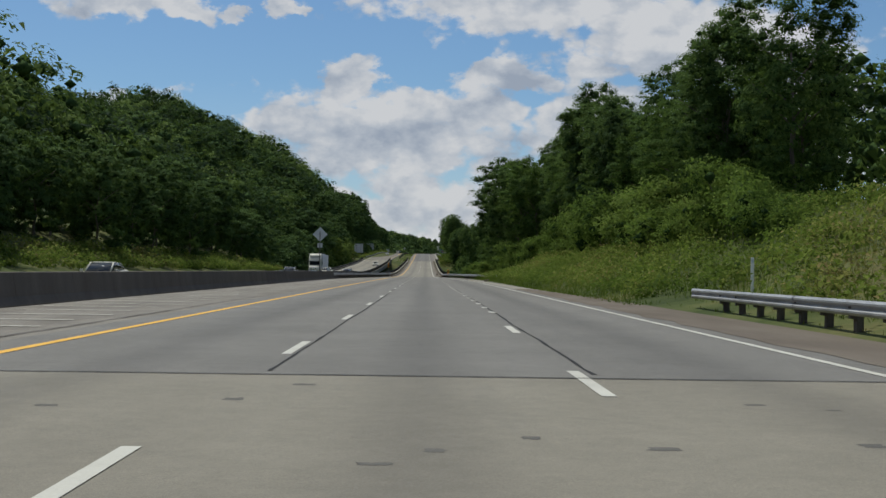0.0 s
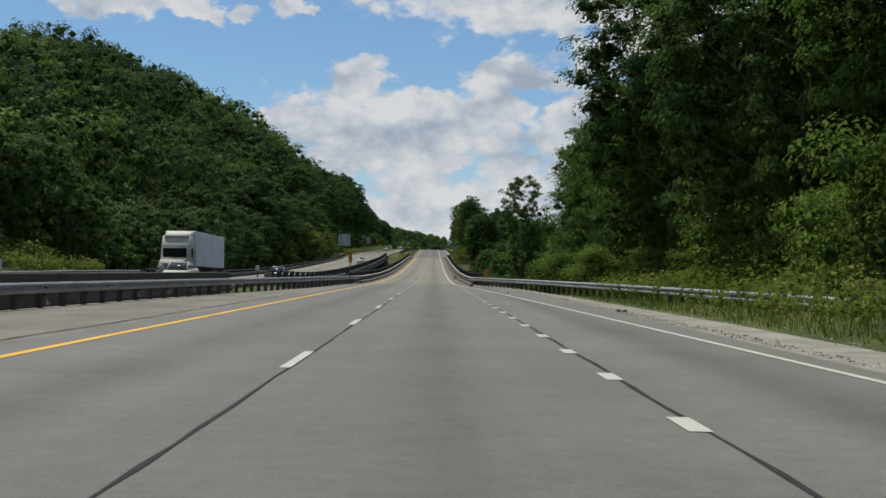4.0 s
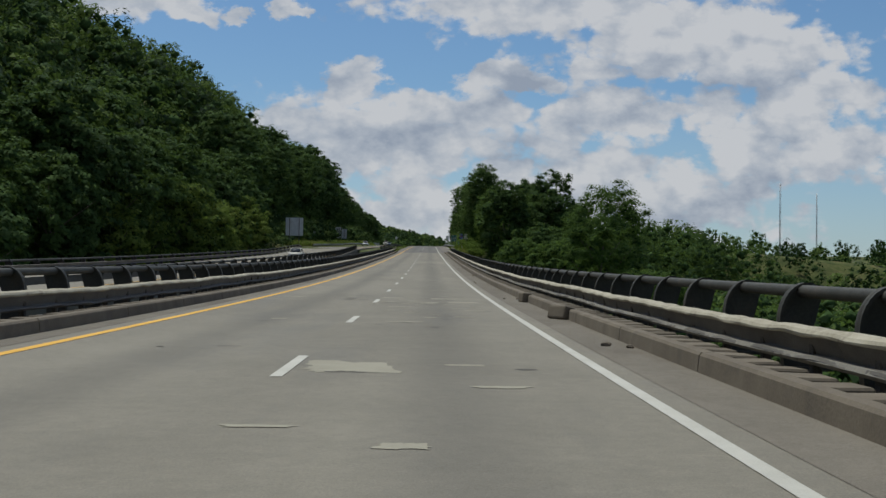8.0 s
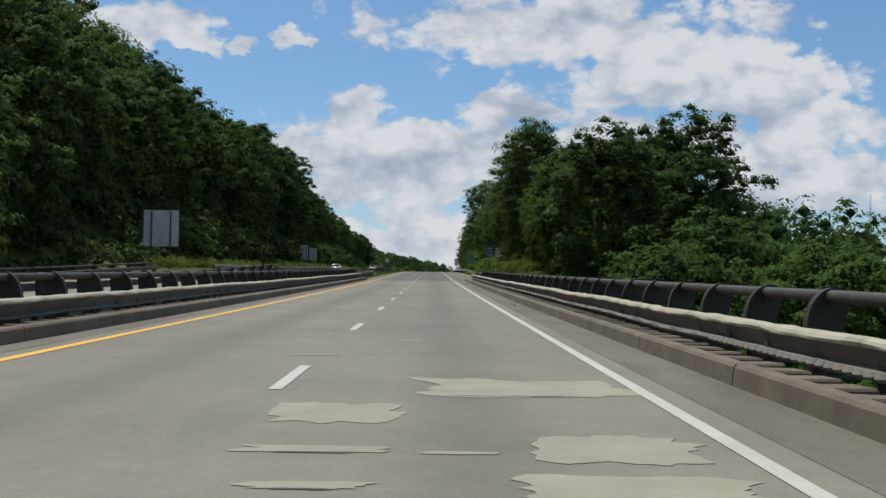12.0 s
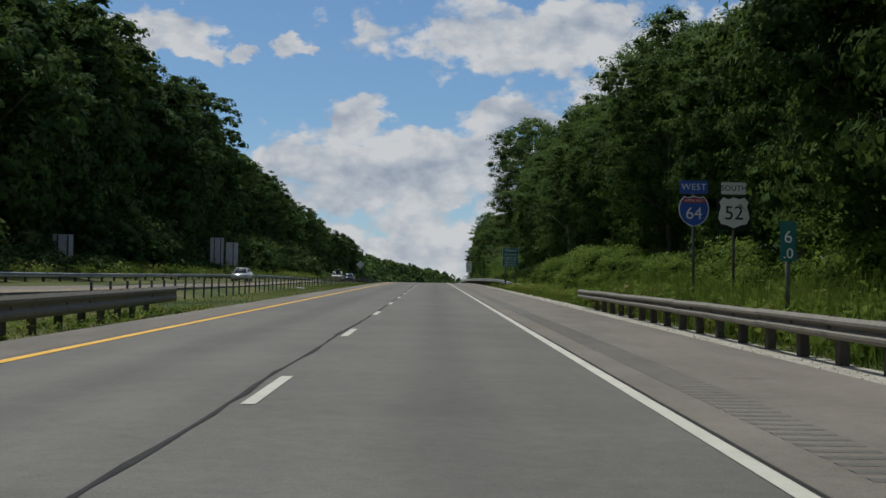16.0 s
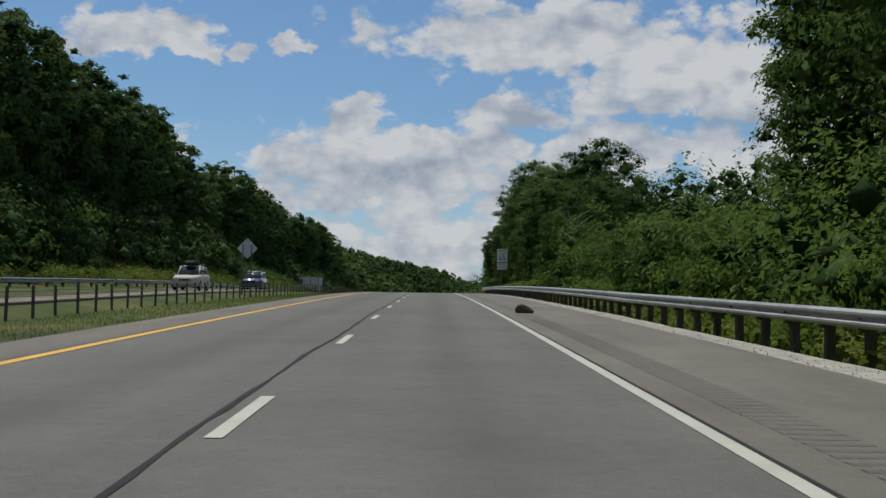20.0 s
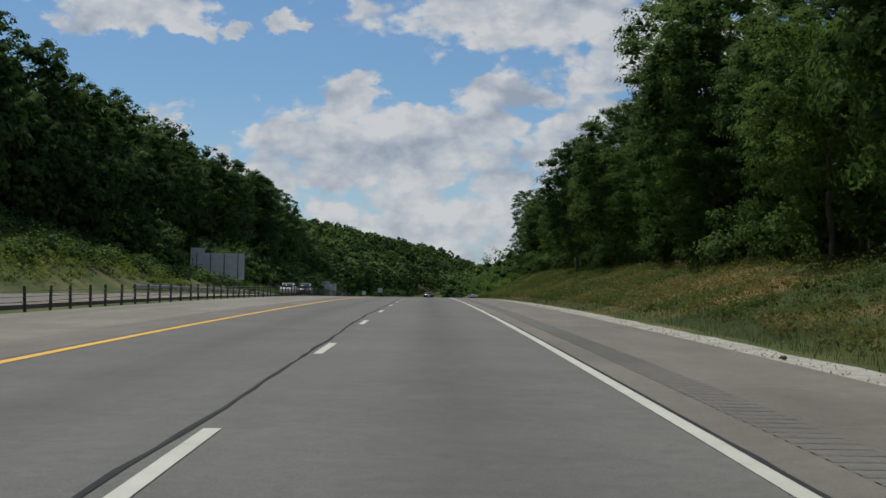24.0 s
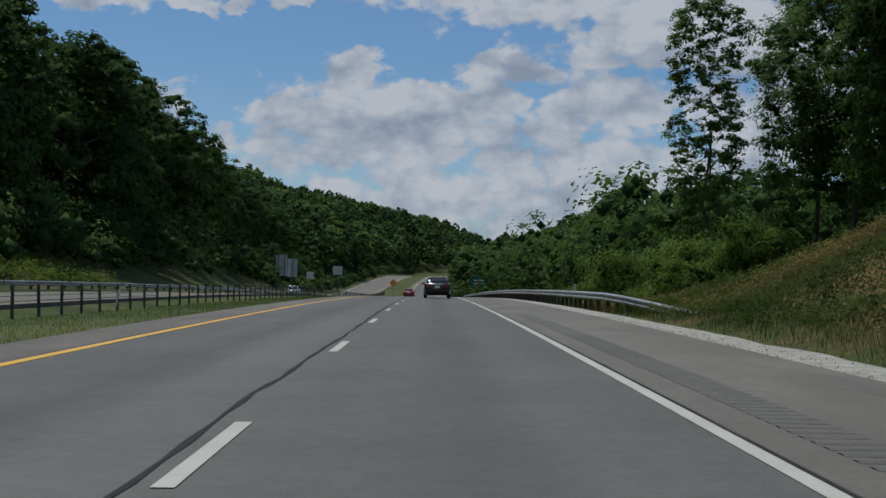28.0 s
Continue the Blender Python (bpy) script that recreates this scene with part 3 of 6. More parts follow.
S(strip("gravel_verge_west", 6.72, lambda y: 7.55 + 0.22 * noise.noise(Vector((y * 0.35, 4, 0))) + 0.25 * ease(y, 830, 870), 545, 1100, 0.012, gravel, step=1.5), "strip of loose pale gravel along the shoulder", "gravel verge")
worn_gravel = material("worn_gravel", [(0.1615, 0.1472, 0.1218), (0.2185, 0.2006, 0.1653), (0.2755, 0.2530, 0.2132)], 0.95, 0, 0.6, 20, 0.4, 0.2, stretch=(1, 0.05, 1),
                       stain=(0.5, 0.5, 0.75, (0.15, 0.14, 0.12)), speck=0.6)
S(strip("median_crossover", -10.2, -5.2, 818, 962, 0.022, worn_gravel), "pale gravel turning place across the median", "gravel verge")
gutter_dirt = material("gutter_dirt", [(0.125, 0.108, 0.086), (0.165, 0.146, 0.117), (0.205, 0.184, 0.148)], 0.95, 0, 0.5, 30, 0.4, 0.2, stretch=(1, 0.25, 1),
                       stain=(0.9, 0.5, 0.75, (0.11, 0.092, 0.072)), speck=0.45)
S(strip("deck_gutter_right", 3.98, 4.74, BR0 + 0.4, BR1 - 0.3, 0.034, gutter_dirt), "brown dirt collected along the kerb", "gutter")
S(strip("deck_gutter_left", -4.74, -4.2, BR0 + 0.4, BR1 - 0.3, 0.034, gutter_dirt), "brown dirt collected along the kerb", "gutter")
OPP = 0.55


def opp_z(y):
    """The other carriageway lies a little higher until past the bridge."""
    return -0.05 + (OPP - 0.62 * ease(y, 235, 290) * (1 - ease(y, 470, 540))) * ease(y, 150, 330) * (1 - ease(y, 520, 660)) + 0.15 * ease(y, 330, 660)


def opp_strip(name, x0, x1, y0, y1, dz, mat, thick=0.0):
    ys = stations(y0, y1, 10)
    V, F = [], []
    for y in ys:
        z, b = zr(y) + opp_z(y) + dz, bend(y)
        V += [(x0 + b, y, z), (x1 + b, y, z)] + ([(x0 + b, y, z - thick), (x1 + b, y, z - thick)] if thick else [])
    k = 4 if thick else 2
    for i in range(len(ys) - 1):
        a, c = i * k, (i + 1) * k
        F.append((a, a + 1, c + 1, c))
        if thick:
            F += [(a + 2, a, c, c + 2), (a + 1, a + 3, c + 3, c + 1)]
    me = mesh_of(name, V, F)
    me.materials.append(mat)
    return new(name, me)


S(opp_strip("carriageway_far_east", -24.4, -11.2, -30, BR0, 0, asphalt_shoulder, 0.8), "asphalt lanes of the other carriageway")
S(opp_strip("bridge_deck_far", -24.4, -12.6, BR0, BR1, 0, concrete_deck, 1.2), "concrete deck of the twin bridge", "bridge deck")
S(opp_strip("carriageway_far_west", -24.2, -12.4, BR1, ROAD_END, 0, asphalt_shoulder, 0.7), "pale asphalt lanes of the other carriageway")

# ------------------------------------------------------------ road markings
markings = thing("lane_lines", "white and yellow painted lane lines on the roadway", "road marking", kind="structure")
strip("edge_line_left", -3.87, -3.69, -30, ROAD_END, 0.0365, paint_yellow, markings)["label"] = "amber yellow edge line"
strip("edge_line_right", lambda y: edge_r(y) - 0.072, lambda y: edge_r(y) + 0.072, -30, ROAD_END, 0.0365, paint_white, markings)["label"] = "white edge line"
opp_strip("edge_line_far", -23.0, -22.85, -30, ROAD_END, 0.01, paint_white).parent = markings
opp_strip("edge_line_near", -13.6, -13.45, -30, ROAD_END, 0.01, paint_yellow).parent = markings


def dash_row(x, ys, length, width):
    for y in ys:
        d = strip("dash", x - width / 2, x + width / 2, y - length, y, 0.0370, paint_white, markings, step=length / 2)


PHASE = 8.22
for i in range(115):
    y = PHASE + 12.19 * i
    dash_row(0.0, [y + {17: -0.5, 28: 0.5, 31: 0.3}.get(i, 0.0)], 3.05, 0.135)
dash_row(3.68, [15.0, 27.2], 3.05, 0.15)
for i in range(45):
    y = 36.7 + 4.57 * i
    dash_row(float(np.interp(y, (45, 78, 112, 200, 240), (3.82, 3.70, 3.76, 3.86, 3.88))), [y + float(np.interp(y, (45, 78, 112, 196), (0.0, 0.9, 0.65, 0.0)))], 0.95, 0.19)
rng = random.Random(5)
for i in range(44):
    y = 18 + i * 3.05
    strip("hatch_line", -9.3 + rng.random() * 0.5, -5.9 + rng.random() * 0.5, y, y + 0.16, 0.043, paint_white, markings, step=1)


def crack_line(name, x, y0, y1, wide, wander, seed, parent, mat=tar):
    r = random.Random(seed)
    ys = stations(y0, y1, 0.9)
    V, F, o = [], [], 0.0
    for y in ys:
        o = o * 0.86 + r.uniform(-wander, wander)
        w = wide * r.uniform(0.5, 1.4)
        z, b = zr(y) + 0.0352, bend(y)
        c = (x(y) if callable(x) else x) + b + o
        V += [(c - w / 2, y, z), (c + w / 2, y, z)]
    F = [(2 * i, 2 * i + 1, 2 * i + 3, 2 * i + 2) for i in range(len(ys) - 1)]
    me = mesh_of(name, V, F)
    me.materials.append(mat)
    ob = new(name, me)
    ob.parent = parent
    return ob


seams = thing("sealed_joints", "wandering black tar-sealed joints along the lanes", "road joint", kind="structure")
crack_line("joint_lane", lambda y: 0.13 - 0.09 * ease(y, 40, 70) + 0.04 * ease(y, 120, 200), 14.5, 249, 0.045, 0.010, 1, seams)
crack_line("joint_entry", lambda y: 3.86 - 0.06 * ease(y, 40, 70) + 0.12 * ease(y, 120, 200), 14.5, 249, 0.05, 0.02, 2, seams)
crack_line("joint_lane", lambda y: float(np.interp(y, (524, 550, 584, 620, 690), (-0.20, -0.28, -0.04, -0.12, -0.21))), BR1 + 0.5, 1200, 0.058, 0.03, 3, seams)
crack_line("joint_edge", lambda y: edge_r(y) + 0.098, BR1 + 0.5, 1200, 0.05, 0.006, 4, seams)
crack_line("joint_shoulder", -5.0, 14.5, 200, 0.05, 0.03, 6, seams)


def cross_joint(y, x0, x1, w, mat, name="cross_joint", skew=0.0):
    n = 14
    V, F = [], []
    for i in range(n + 1):
        x = x0 + (x1 - x0) * i / n
        yy = y + skew * (x - x0) + rng.uniform(-0.02, 0.02)
        V += [(x, yy, zr(yy) + 0.0385), (x, yy + w * rng.uniform(0.8, 1.2), zr(yy + w) + 0.0385)]
    F = [(2 * i, 2 * i + 2, 2 * i + 3, 2 * i + 1) for i in range(n)]
    me = mesh_of(name, V, F)
    me.materials.append(mat)
    new(name, me).parent = seams


cross_joint(13.95, -9.5, 9, 0.07, tar)
cross_joint(BR0 - 0.1, -4.7, 4.7, 0.10, tar)
cross_joint(BR0 + 0.12, -4.7, 4.7, 0.05, patch_pale)
for y in (341.0, 402.0, 463.0, 504.2):
    cross_joint(y, -4.7, 4.7, 0.09, tar)
cross_joint(BR1 - 0.05, -4.8, 5.0, 0.14, tar)
cross_joint(BR1 + 0.10, 0.2, 3.6, 0.12, patch_pale)

rc = random.Random(23)
for i in range(26):
    y = rc.uniform(40, 246) if i < 9 else rc.uniform(532, 985)
    x = rc.choice([rc.uniform(-3.4, 1.5), rc.uniform(0.4, 2.6), rc.uniform(4.1, 5.4)])
    cross_joint(y, x, x + rc.uniform(0.5, 1.9), 0.022, tar, "hairline_crack", rc.uniform(-0.12, 0.12))

# rumble strip grooves, pressed into the shoulder
V, F = [], []
for i in range(1500):
    y = BR1 + 8 + i * 0.31
    if y > 990:
        break
    z = zr(y) + 0.036
    k = len(V)
    x0, x1 = 4.22, 4.72
    V += [(x0, y, z), (x1, y, z), (x0, y + 0.09, z + 0.009), (x1, y + 0.09, z + 0.009), (x0, y + 0.20, z), (x1, y + 0.20, z)]
    F += [(k, k + 1, k + 3, k + 2), (k + 2, k + 3, k + 5, k + 4)]
me = mesh_of("rumble_strip", V, F)
me.materials.append(asphalt)
tagged(new("rumble_strip", me), "ribbed rumble strip pressed into the asphalt shoulder", "rumble strip", kind="stuff")


def blotch(name, x, y, rx, ry, mat, parent, seed, dz=0.0330, n=40):
    r = random.Random(seed)
    V = [(x, y, zr(y) + dz)]
    for i in range(n):
        a = 2 * math.pi * i / n
        c = Vector((math.cos(a), math.sin(a), seed * 3.7))
        k = (0.9 + 0.30 * noise.noise(c * 1.6) + 0.26 * noise.noise(c * 5.0) + r.uniform(-0.06, 0.06)) / max(abs(math.cos(a)), abs(math.sin(a))) ** 0.85
        px, py = x + rx * k * math.cos(a), y + ry * k * math.sin(a)
        V.append((px, py, zr(py) + dz))
    me = mesh_of(name, V, [(0, i + 1, (i + 1) % n + 1) for i in range(n)])
    me.materials.append(mat)
    ob = new(name, me)
    ob.parent = parent
    return ob


repairs = thing("deck_repairs", "pale mortar patches and dark spalls in the concrete deck", "road patch", kind="structure")
r = random.Random(11)
# mortar patches, x, y and half sizes, where the deck is worst
WORST = [(2.68, 311.1, 0.48, 0.35), (2.17, 313.9, 0.49, 0.15), (0.3, 314.6, 0.22, 0.22), (0.92, 312.7, 0.34, 0.15), (1.1, 312.1, 0.15, 0.15), (0.91, 311.4, 0.21, 0.1),
         (0.36, 310.8, 0.31, 0.12), (1.5, 310.8, 0.38, 0.25), (1.62, 310.2, 0.32, 0.17), (1.6, 309.75, 0.24, 0.1), (1.01, 309.9, 0.16, 0.07), (2.88, 309.9, 0.32, 0.1),
         (2.18, 309.2, 0.2, 0.08), (2.88, 309.3, 0.3, 0.07), (0.9, 309.2, 0.15, 0.05), (1.52, 309.2, 0.31, 0.1), (3.24, 310.6, 0.16, 0.07), (0.01, 309.0, 0.22, 0.1)]
LATER = [(0.66, 258.2, 0.37, 0.5), (0.7, 287.0, 0.57, 0.8), (2.06, 287.4, 0.24, 0.12), (0.44, 314.7, 0.4, 0.28), (2.16, 314.3, 0.5, 0.3), (2.14, 316.5, 0.19, 0.12), (3.28, 313.8, 0.17, 0.08),
         (2.76, 348.4, 0.5, 0.4), (2.46, 350.4, 0.46, 0.08), (0.94, 389.2, 0.23, 0.08), (0.76, 417.7, 0.6, 0.8), (2.41, 420.2, 1.05, 1.0), (2.8, 415.8, 0.6, 0.72), (0.8, 415.6, 0.52, 0.16),
         (2.7, 414.2, 0.64, 0.5), (0.85, 414.2, 0.36, 0.12), (1.69, 415.5, 0.28, 0.07), (0.5, 522.4, 0.46, 0.12)]
HOLES = [(0.54, 310.0, 0.38, 0.10), (2.64, 316.3, 0.20, 0.10), (2.31, 312.7, 0.12, 0.06), (1.6, 314.7, 0.16, 0.08), (-0.92, 314.3, 0.25, 0.12), (-0.88, 313.3, 0.15, 0.11), (-1.46, 316.9, 0.28, 0.1),
         (-0.96, 312.5, 0.18, 0.16), (-0.46, 312.5, 0.18, 0.06), (-0.76, 316.5, 0.30, 0.10), (0.66, 259.1, 0.16, 0.14), (1.14, 255.7, 0.08, 0.08), (0.28, 263.0, 0.21, 0.12),
         (0.48, 269.0, 0.22, 0.14), (2.51, 266.5, 0.17, 0.12), (0.74, 352.3, 0.18, 0.1), (3.0, 385.4, 0.24, 0.13), (-0.75, 518.6, 0.15, 0.12)]
for k, (x, y, rx, ry) in enumerate(WORST + LATER):
    blotch("patch", x, y, rx, ry, patch_pale, repairs, 300 + k, 0.0312 + 0.00012 * k)
    if k % 2:
        blotch("spall", x + rx * r.uniform(-0.5, 0.3), y - ry * 0.95, rx * r.uniform(0.25, 0.6), min(0.035, ry * 0.2), patch_dark, repairs, 500 + k, 0.0362)
for k, (x, y, rx, ry) in enumerate(HOLES):
    blotch("spall", x, y, rx, ry, patch_dark, repairs, 600 + k, 0.0358)
# scattered smaller scars
for y0, y1, x0, x1, n in ((254, 275, -3.2, 3, 12), (276, 300, -3, 3, 12), (296, 308, -0.5, 3.2, 16), (312, 330, -3, 3.2, 16), (330, 362, -3, 3, 9), (370, 412, -3, 3, 10), (424, 462, -1, 3.2, 16), (466, 522, -3, 3.2, 10)):
    for i in range(n):
        y, x = r.uniform(y0, y1), r.uniform(x0, x1)
        dark = r.random() < 0.55
        blotch("spall" if dark else "patch", x, y, r.uniform(0.06, 0.22) if dark else r.uniform(0.12, 0.40),
               r.uniform(0.03, 0.09) if dark else r.uniform(0.05, 0.16), patch_dark if dark else patch_pale, repairs, i + int(y), 0.0352 + 0.0002 * (i % 9))
for k, (x, y, rx, ry) in enumerate(((3.38, 215.8, 0.3, 0.22), (4.71, 221.7, 0.16, 0.16), (1.2, 233.0, 0.6, 0.3), (-1.8, 62.0, 0.5, 0.4), (1.5, 120.0, 0.7, 0.3))):
    blotch("asphalt_patch", x, y, rx, ry, worn_gravel if k == 0 else patch_dark, repairs, 400 + k, 0.0335)
for i in range(16):
    blotch("spall", r.uniform(-4, 6), r.uniform(5.5, 13), r.uniform(0.05, 0.14), r.uniform(0.04, 0.12), patch_dark, repairs, 200 + i, 0.0320)

# ------------------------------------------------------------ rails and walls
W_OUT = [(0.0, 0.0), (0.03, 0.0), (0.08, 0.05), (0.08, 0.09), (0.01, 0.14), (0.01, 0.17), (0.08, 0.22), (0.08, 0.26), (0.03, 0.31), (0.0, 0.31)]


def beam_mesh(length, side):
    """A corrugated steel rail panel along +y, its face towards -x (side 1) or +x (side -1)."""
    back = [(d - 0.016, z) for d, z in W_OUT[::-1]]
    ring = [(-side * d, z) for d, z in W_OUT + back]
    bm = prism(ring, -0.06, length + 0.06)
    me = bpy.data.meshes.new("rail_panel")
    bm.to_mesh(me)
    bm.free()
    return me


BEAMS = {s: beam_mesh(3.81, s) for s in (1, -1)}


def bm_mesh(name, bm, mat):
    me = bpy.data.meshes.new(name)
    bm.to_mesh(me)
    bm.free()
    me.materials.append(mat)
    return me


POST = bm_mesh("post", box(0.15, 0.2, 1.05, (0, 0, -0.4), 0.012), post_wood)
BLOCK = bm_mesh("spacer_block", box(0.14, 0.15, 0.34, (0, 0, 0), 0.01), post_wood)


def polyline(pts, step):
    """Points every 'step' metres along a line in plan, with headings."""
    out, left = [], 0.0
    for (x0, y0), (x1, y1) in zip(pts, pts[1:]):
        d = math.hypot(x1 - x0, y1 - y0)
        s = left
        while s < d:
            k = s / d
            out.append((x0 + (x1 - x0) * k, y0 + (y1 - y0) * k, math.atan2(x1 - x0, y1 - y0)))
            s += step
        left = s - d
    return out


def guardrail(label, pts, side, mat, top=0.72, base=None, posts=1.905, sag=0.0, seed=1, deep=1.0):
    base = base or (lambda x, y: zr(y))
    x, y = pts[0]
    t = thing("guardrail", label, "guardrail", "roadside guardrails", at=(x, y, base(x, y)))
    o = t.location.copy()
    rr = random.Random(seed)
    run = polyline(pts, 3.81)
    me = BEAMS[side].copy()
    if deep != 1.0:
        me.transform(Matrix.Diagonal((1, 1, deep, 1)))
    tall = 0.31 * deep
    me.materials.append(mat)
    for (ax, ay, h) in run:
        bx, by = ax + math.sin(h) * 3.81, ay + math.cos(h) * 3.81
        p = Vector((ax, ay, base(ax, ay) + top - tall + rr.uniform(-sag, sag)))
        q = Vector((bx, by, base(bx, by) + top - tall + rr.uniform(-sag, sag)))
        d = (q - p).normalized()
        right = d.cross(Vector((0, 0, 1))).normalized()
        m = Matrix((right, d, right.cross(d))).transposed().to_4x4()
        part("rail_panel", me, None, t, m=Matrix.Translation(p - o) @ m)
    if posts:
        for (ax, ay, h) in polyline(pts, posts):
            off = side * 0.17
            nx, ny = ax + math.cos(h) * off, ay - math.sin(h) * off
            lean = rr.uniform(-1.5, 1.5)
            z = min(base(ax, ay), gz(nx, ny) + 0.1)
            post = part("post", POST, None, t, m=pose(nx - o.x, ny - o.y, base(ax, ay) - o.z, lean, lean, -math.degrees(h)))
            part("spacer_block", BLOCK, None, post, m=pose(-side * 0.115, 0, 0.37))
    # folded end piece
    for (ex, ey, h, sgn) in ((pts[0][0], pts[0][1], run[0][2], -1), (bx, by, run[-1][2], 1)):
        bm = tube((0, 0, 0.0), (0, 0, tall), 0.06, n=10)
        part("end_piece", bm, mat, t, m=pose(ex - o.x, ey - o.y + sgn * 0.05, base(ex, ey) + top - tall - o.z))
    return t


guardrail("galvanised steel guardrail on dark posts beside grass", [(10.3, 2), (10.3, 20), (10.45, 37.4)], 1, galvanised, 0.75, seed=3)
guardrail("galvanised steel guardrail curving in towards the bridge", [(11.2, 165), (10.2, 195), (8.6, 222), (6.6, 240), (5.35, 250)], 1, galvanised, 0.74, seed=4)
guardrail("galvanised guardrail closing in from the median wall", [(-10.0, 157), (-8.6, 185), (-6.9, 215), (-5.6, 240), (-5.2, 250)], -1, galvanised, 0.75, seed=5)
guardrail("weathered guardrail past the bridge end", [(5.56, 533.6), (6.5, 539), (7.2, 546), (7.25, 587)], 1, lip_paint, 0.70, sag=0.012, seed=6)
guardrail("weathered median guardrail past the bridge end", [(-5.56, 533.6), (-5.85, 542), (-6.3, 572), (-6.6, 581)], -1, lip_paint, 0.70, seed=7, deep=1.55)
guardrail("long galvanised guardrail on dark posts above a drop", [(10.7, 667), (9.7, 679), (8.6, 697), (7.85, 718), (7.75, 827)], 1, galvanised, 0.75, seed=8, base=lambda x, y: zr(y) - 0.42 * (1 - ease(y, 666, 692)))
guardrail("galvanised guardrail below wooded slope", [(9.7, 981), (8.3, 1003), (8.0, 1180)], 1, galvanised, 0.72, seed=9, base=lambda x, y: zr(y) - 0.55 * (1 - ease(y, 980, 1002)))
guardrail("distant guardrail beyond the other carriageway", [(-24.7, 560), (-24.7, 860)], -1, galvanised, 0.75, base=lambda x, y: zr(y) + opp_z(y), posts=3.81, seed=10)
guardrail("distant guardrail beyond the other carriageway", [(-24.7, 930), (-24.7, 1230)], -1, galvanised, 0.75, base=lambda x, y: zr(y) + opp_z(y), posts=3.81, seed=12)
guardrail("guardrail of the other carriageway before its bridge", [(-24.7, 170), (-24.7, 250)], -1, galvanised, 0.75, base=lambda x, y: zr(y) + opp_z(y), posts=3.81, seed=13)

SLAB = bm_mesh("walk_slab", box(0.42, 0.62, 0.10, (0, 0, 0), 0.025), concrete_kerb)
STUB = bm_mesh("rail_stub", box(0.10, 0.14, 0.42, (0, 0, 0), 0.01), post_wood)


def kerb_mesh(length, side):
    out = [(0, -0.1), (0.03, 0.20), (0.06, 0.235), (0.20, 0.24), (0.22, 0.22), (0.22, -0.1)]
    bm = prism([(side * x, z) for x, z in out], 0.02, length - 0.02)
    return bm_mesh("kerb_block", bm, concrete_kerb)


def arch_mesh(side):
    """A curved cast post: a web with a bulging front flange that loops over the pipe."""
    front = []
    for i in range(14):
        a = math.radians(-22 + 152 * i / 13)
        front.append((0.10 - 0.33 * math.cos(a), 0.50 + 0.47 * math.sin(a)))
    front = [(-0.17, -0.06)] + front
    ring = front + [(0.26, 0.72), (0.18, 0.4), (0.22, -0.06)]
    web = prism([(side * x, z) for x, z in ring], -0.02, 0.02)
    inner = [(x + 0.035 * (0.10 - x) / 0.33, z - 0.035 * (z - 0.5) / 0.47) for x, z in front]
    flange = prism([(side * x, z) for x, z in front] + [(side * x, z) for x, z in inner[::-1]], -0.075, 0.075)
    foot = box(0.62, 0.26, 0.05, (side * 0.08, 0, -0.07), 0.008)
    return bm_mesh("curved_post", merged(web, flange, foot), steel_green)


def wavy_prism(name, ring, mat, length, steps, seed, amp):
    """A long profile whose edges are battered along its run."""
    V, F, k = [], [], len(ring)
    for j in range(steps + 1):
        y = length * j / steps
        e = 0.0 if j in (0, steps) else 1.0
        for i, (x, z) in enumerate(ring):
            V.append((x + e * amp * noise.noise(Vector((seed, y * 1.1, i * 0.35))), y, z + e * amp * noise.noise(Vector((seed + 7, y * 1.4, i * 0.2)))))
    for j in range(steps):
        F += [(j * k + i, j * k + (i + 1) % k, (j + 1) * k + (i + 1) % k, (j + 1) * k + i) for i in range(k)]
    F += [tuple(range(k))[::-1], tuple(range(steps * k, steps * k + k))]
    me = mesh_of(name, V, F)
    me.materials.append(mat)
    return me


def deep_beam(side, seed):
    """The bridge's deeper, battered rail."""
    outl = [(0.0, 0), (0.07, 0.01), (0.10, 0.035), (0.075, 0.065), (0.0, 0.085), (-0.005, 0.10), (0.035, 0.22), (0.06, 0.285), (0.0, 0.30), (-0.08, 0.30), (-0.08, 0.0)]
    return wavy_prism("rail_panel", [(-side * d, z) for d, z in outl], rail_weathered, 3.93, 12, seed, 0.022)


def cap_mesh(side, seed):
    outl = [(0.065, 0.262), (0.085, 0.275), (0.09, 0.30), (0.065, 0.335), (0.0, 0.362), (-0.10, 0.355), (-0.13, 0.31), (-0.10, 0.285), (0.05, 0.285)]
    return wavy_prism("rail_cap", [(-side * d, z) for d, z in outl], rail_cap_lit_paint, 3.83, 14, seed, 0.020)


def scallop_mesh(side, deep):
    """Lower lip of the rail, battered into scallops of that depth."""
    V, F = [], []
    n = 52
    for j in range(n + 1):
        y = 3.81 * j / n
        k = abs(math.sin(math.pi * j / 4.0))
        o = 0.085 + deep * k
        for d, z in ((0.0, 0.085), (o - 0.02, 0.085), (o + 0.012, 0.04 - 0.2 * deep * k), (o - 0.02, 0.0), (0.0, -0.005)):
            V.append((-side * d, y, z))
    for j in range(n):
        F += [(j * 5 + i, j * 5 + (i + 1) % 5, j * 5 + 5 + (i + 1) % 5, j * 5 + 5 + i) for i in range(5)]
    me = mesh_of("lower_lip", V, F)
    me.materials.append(lip_paint)
    return me


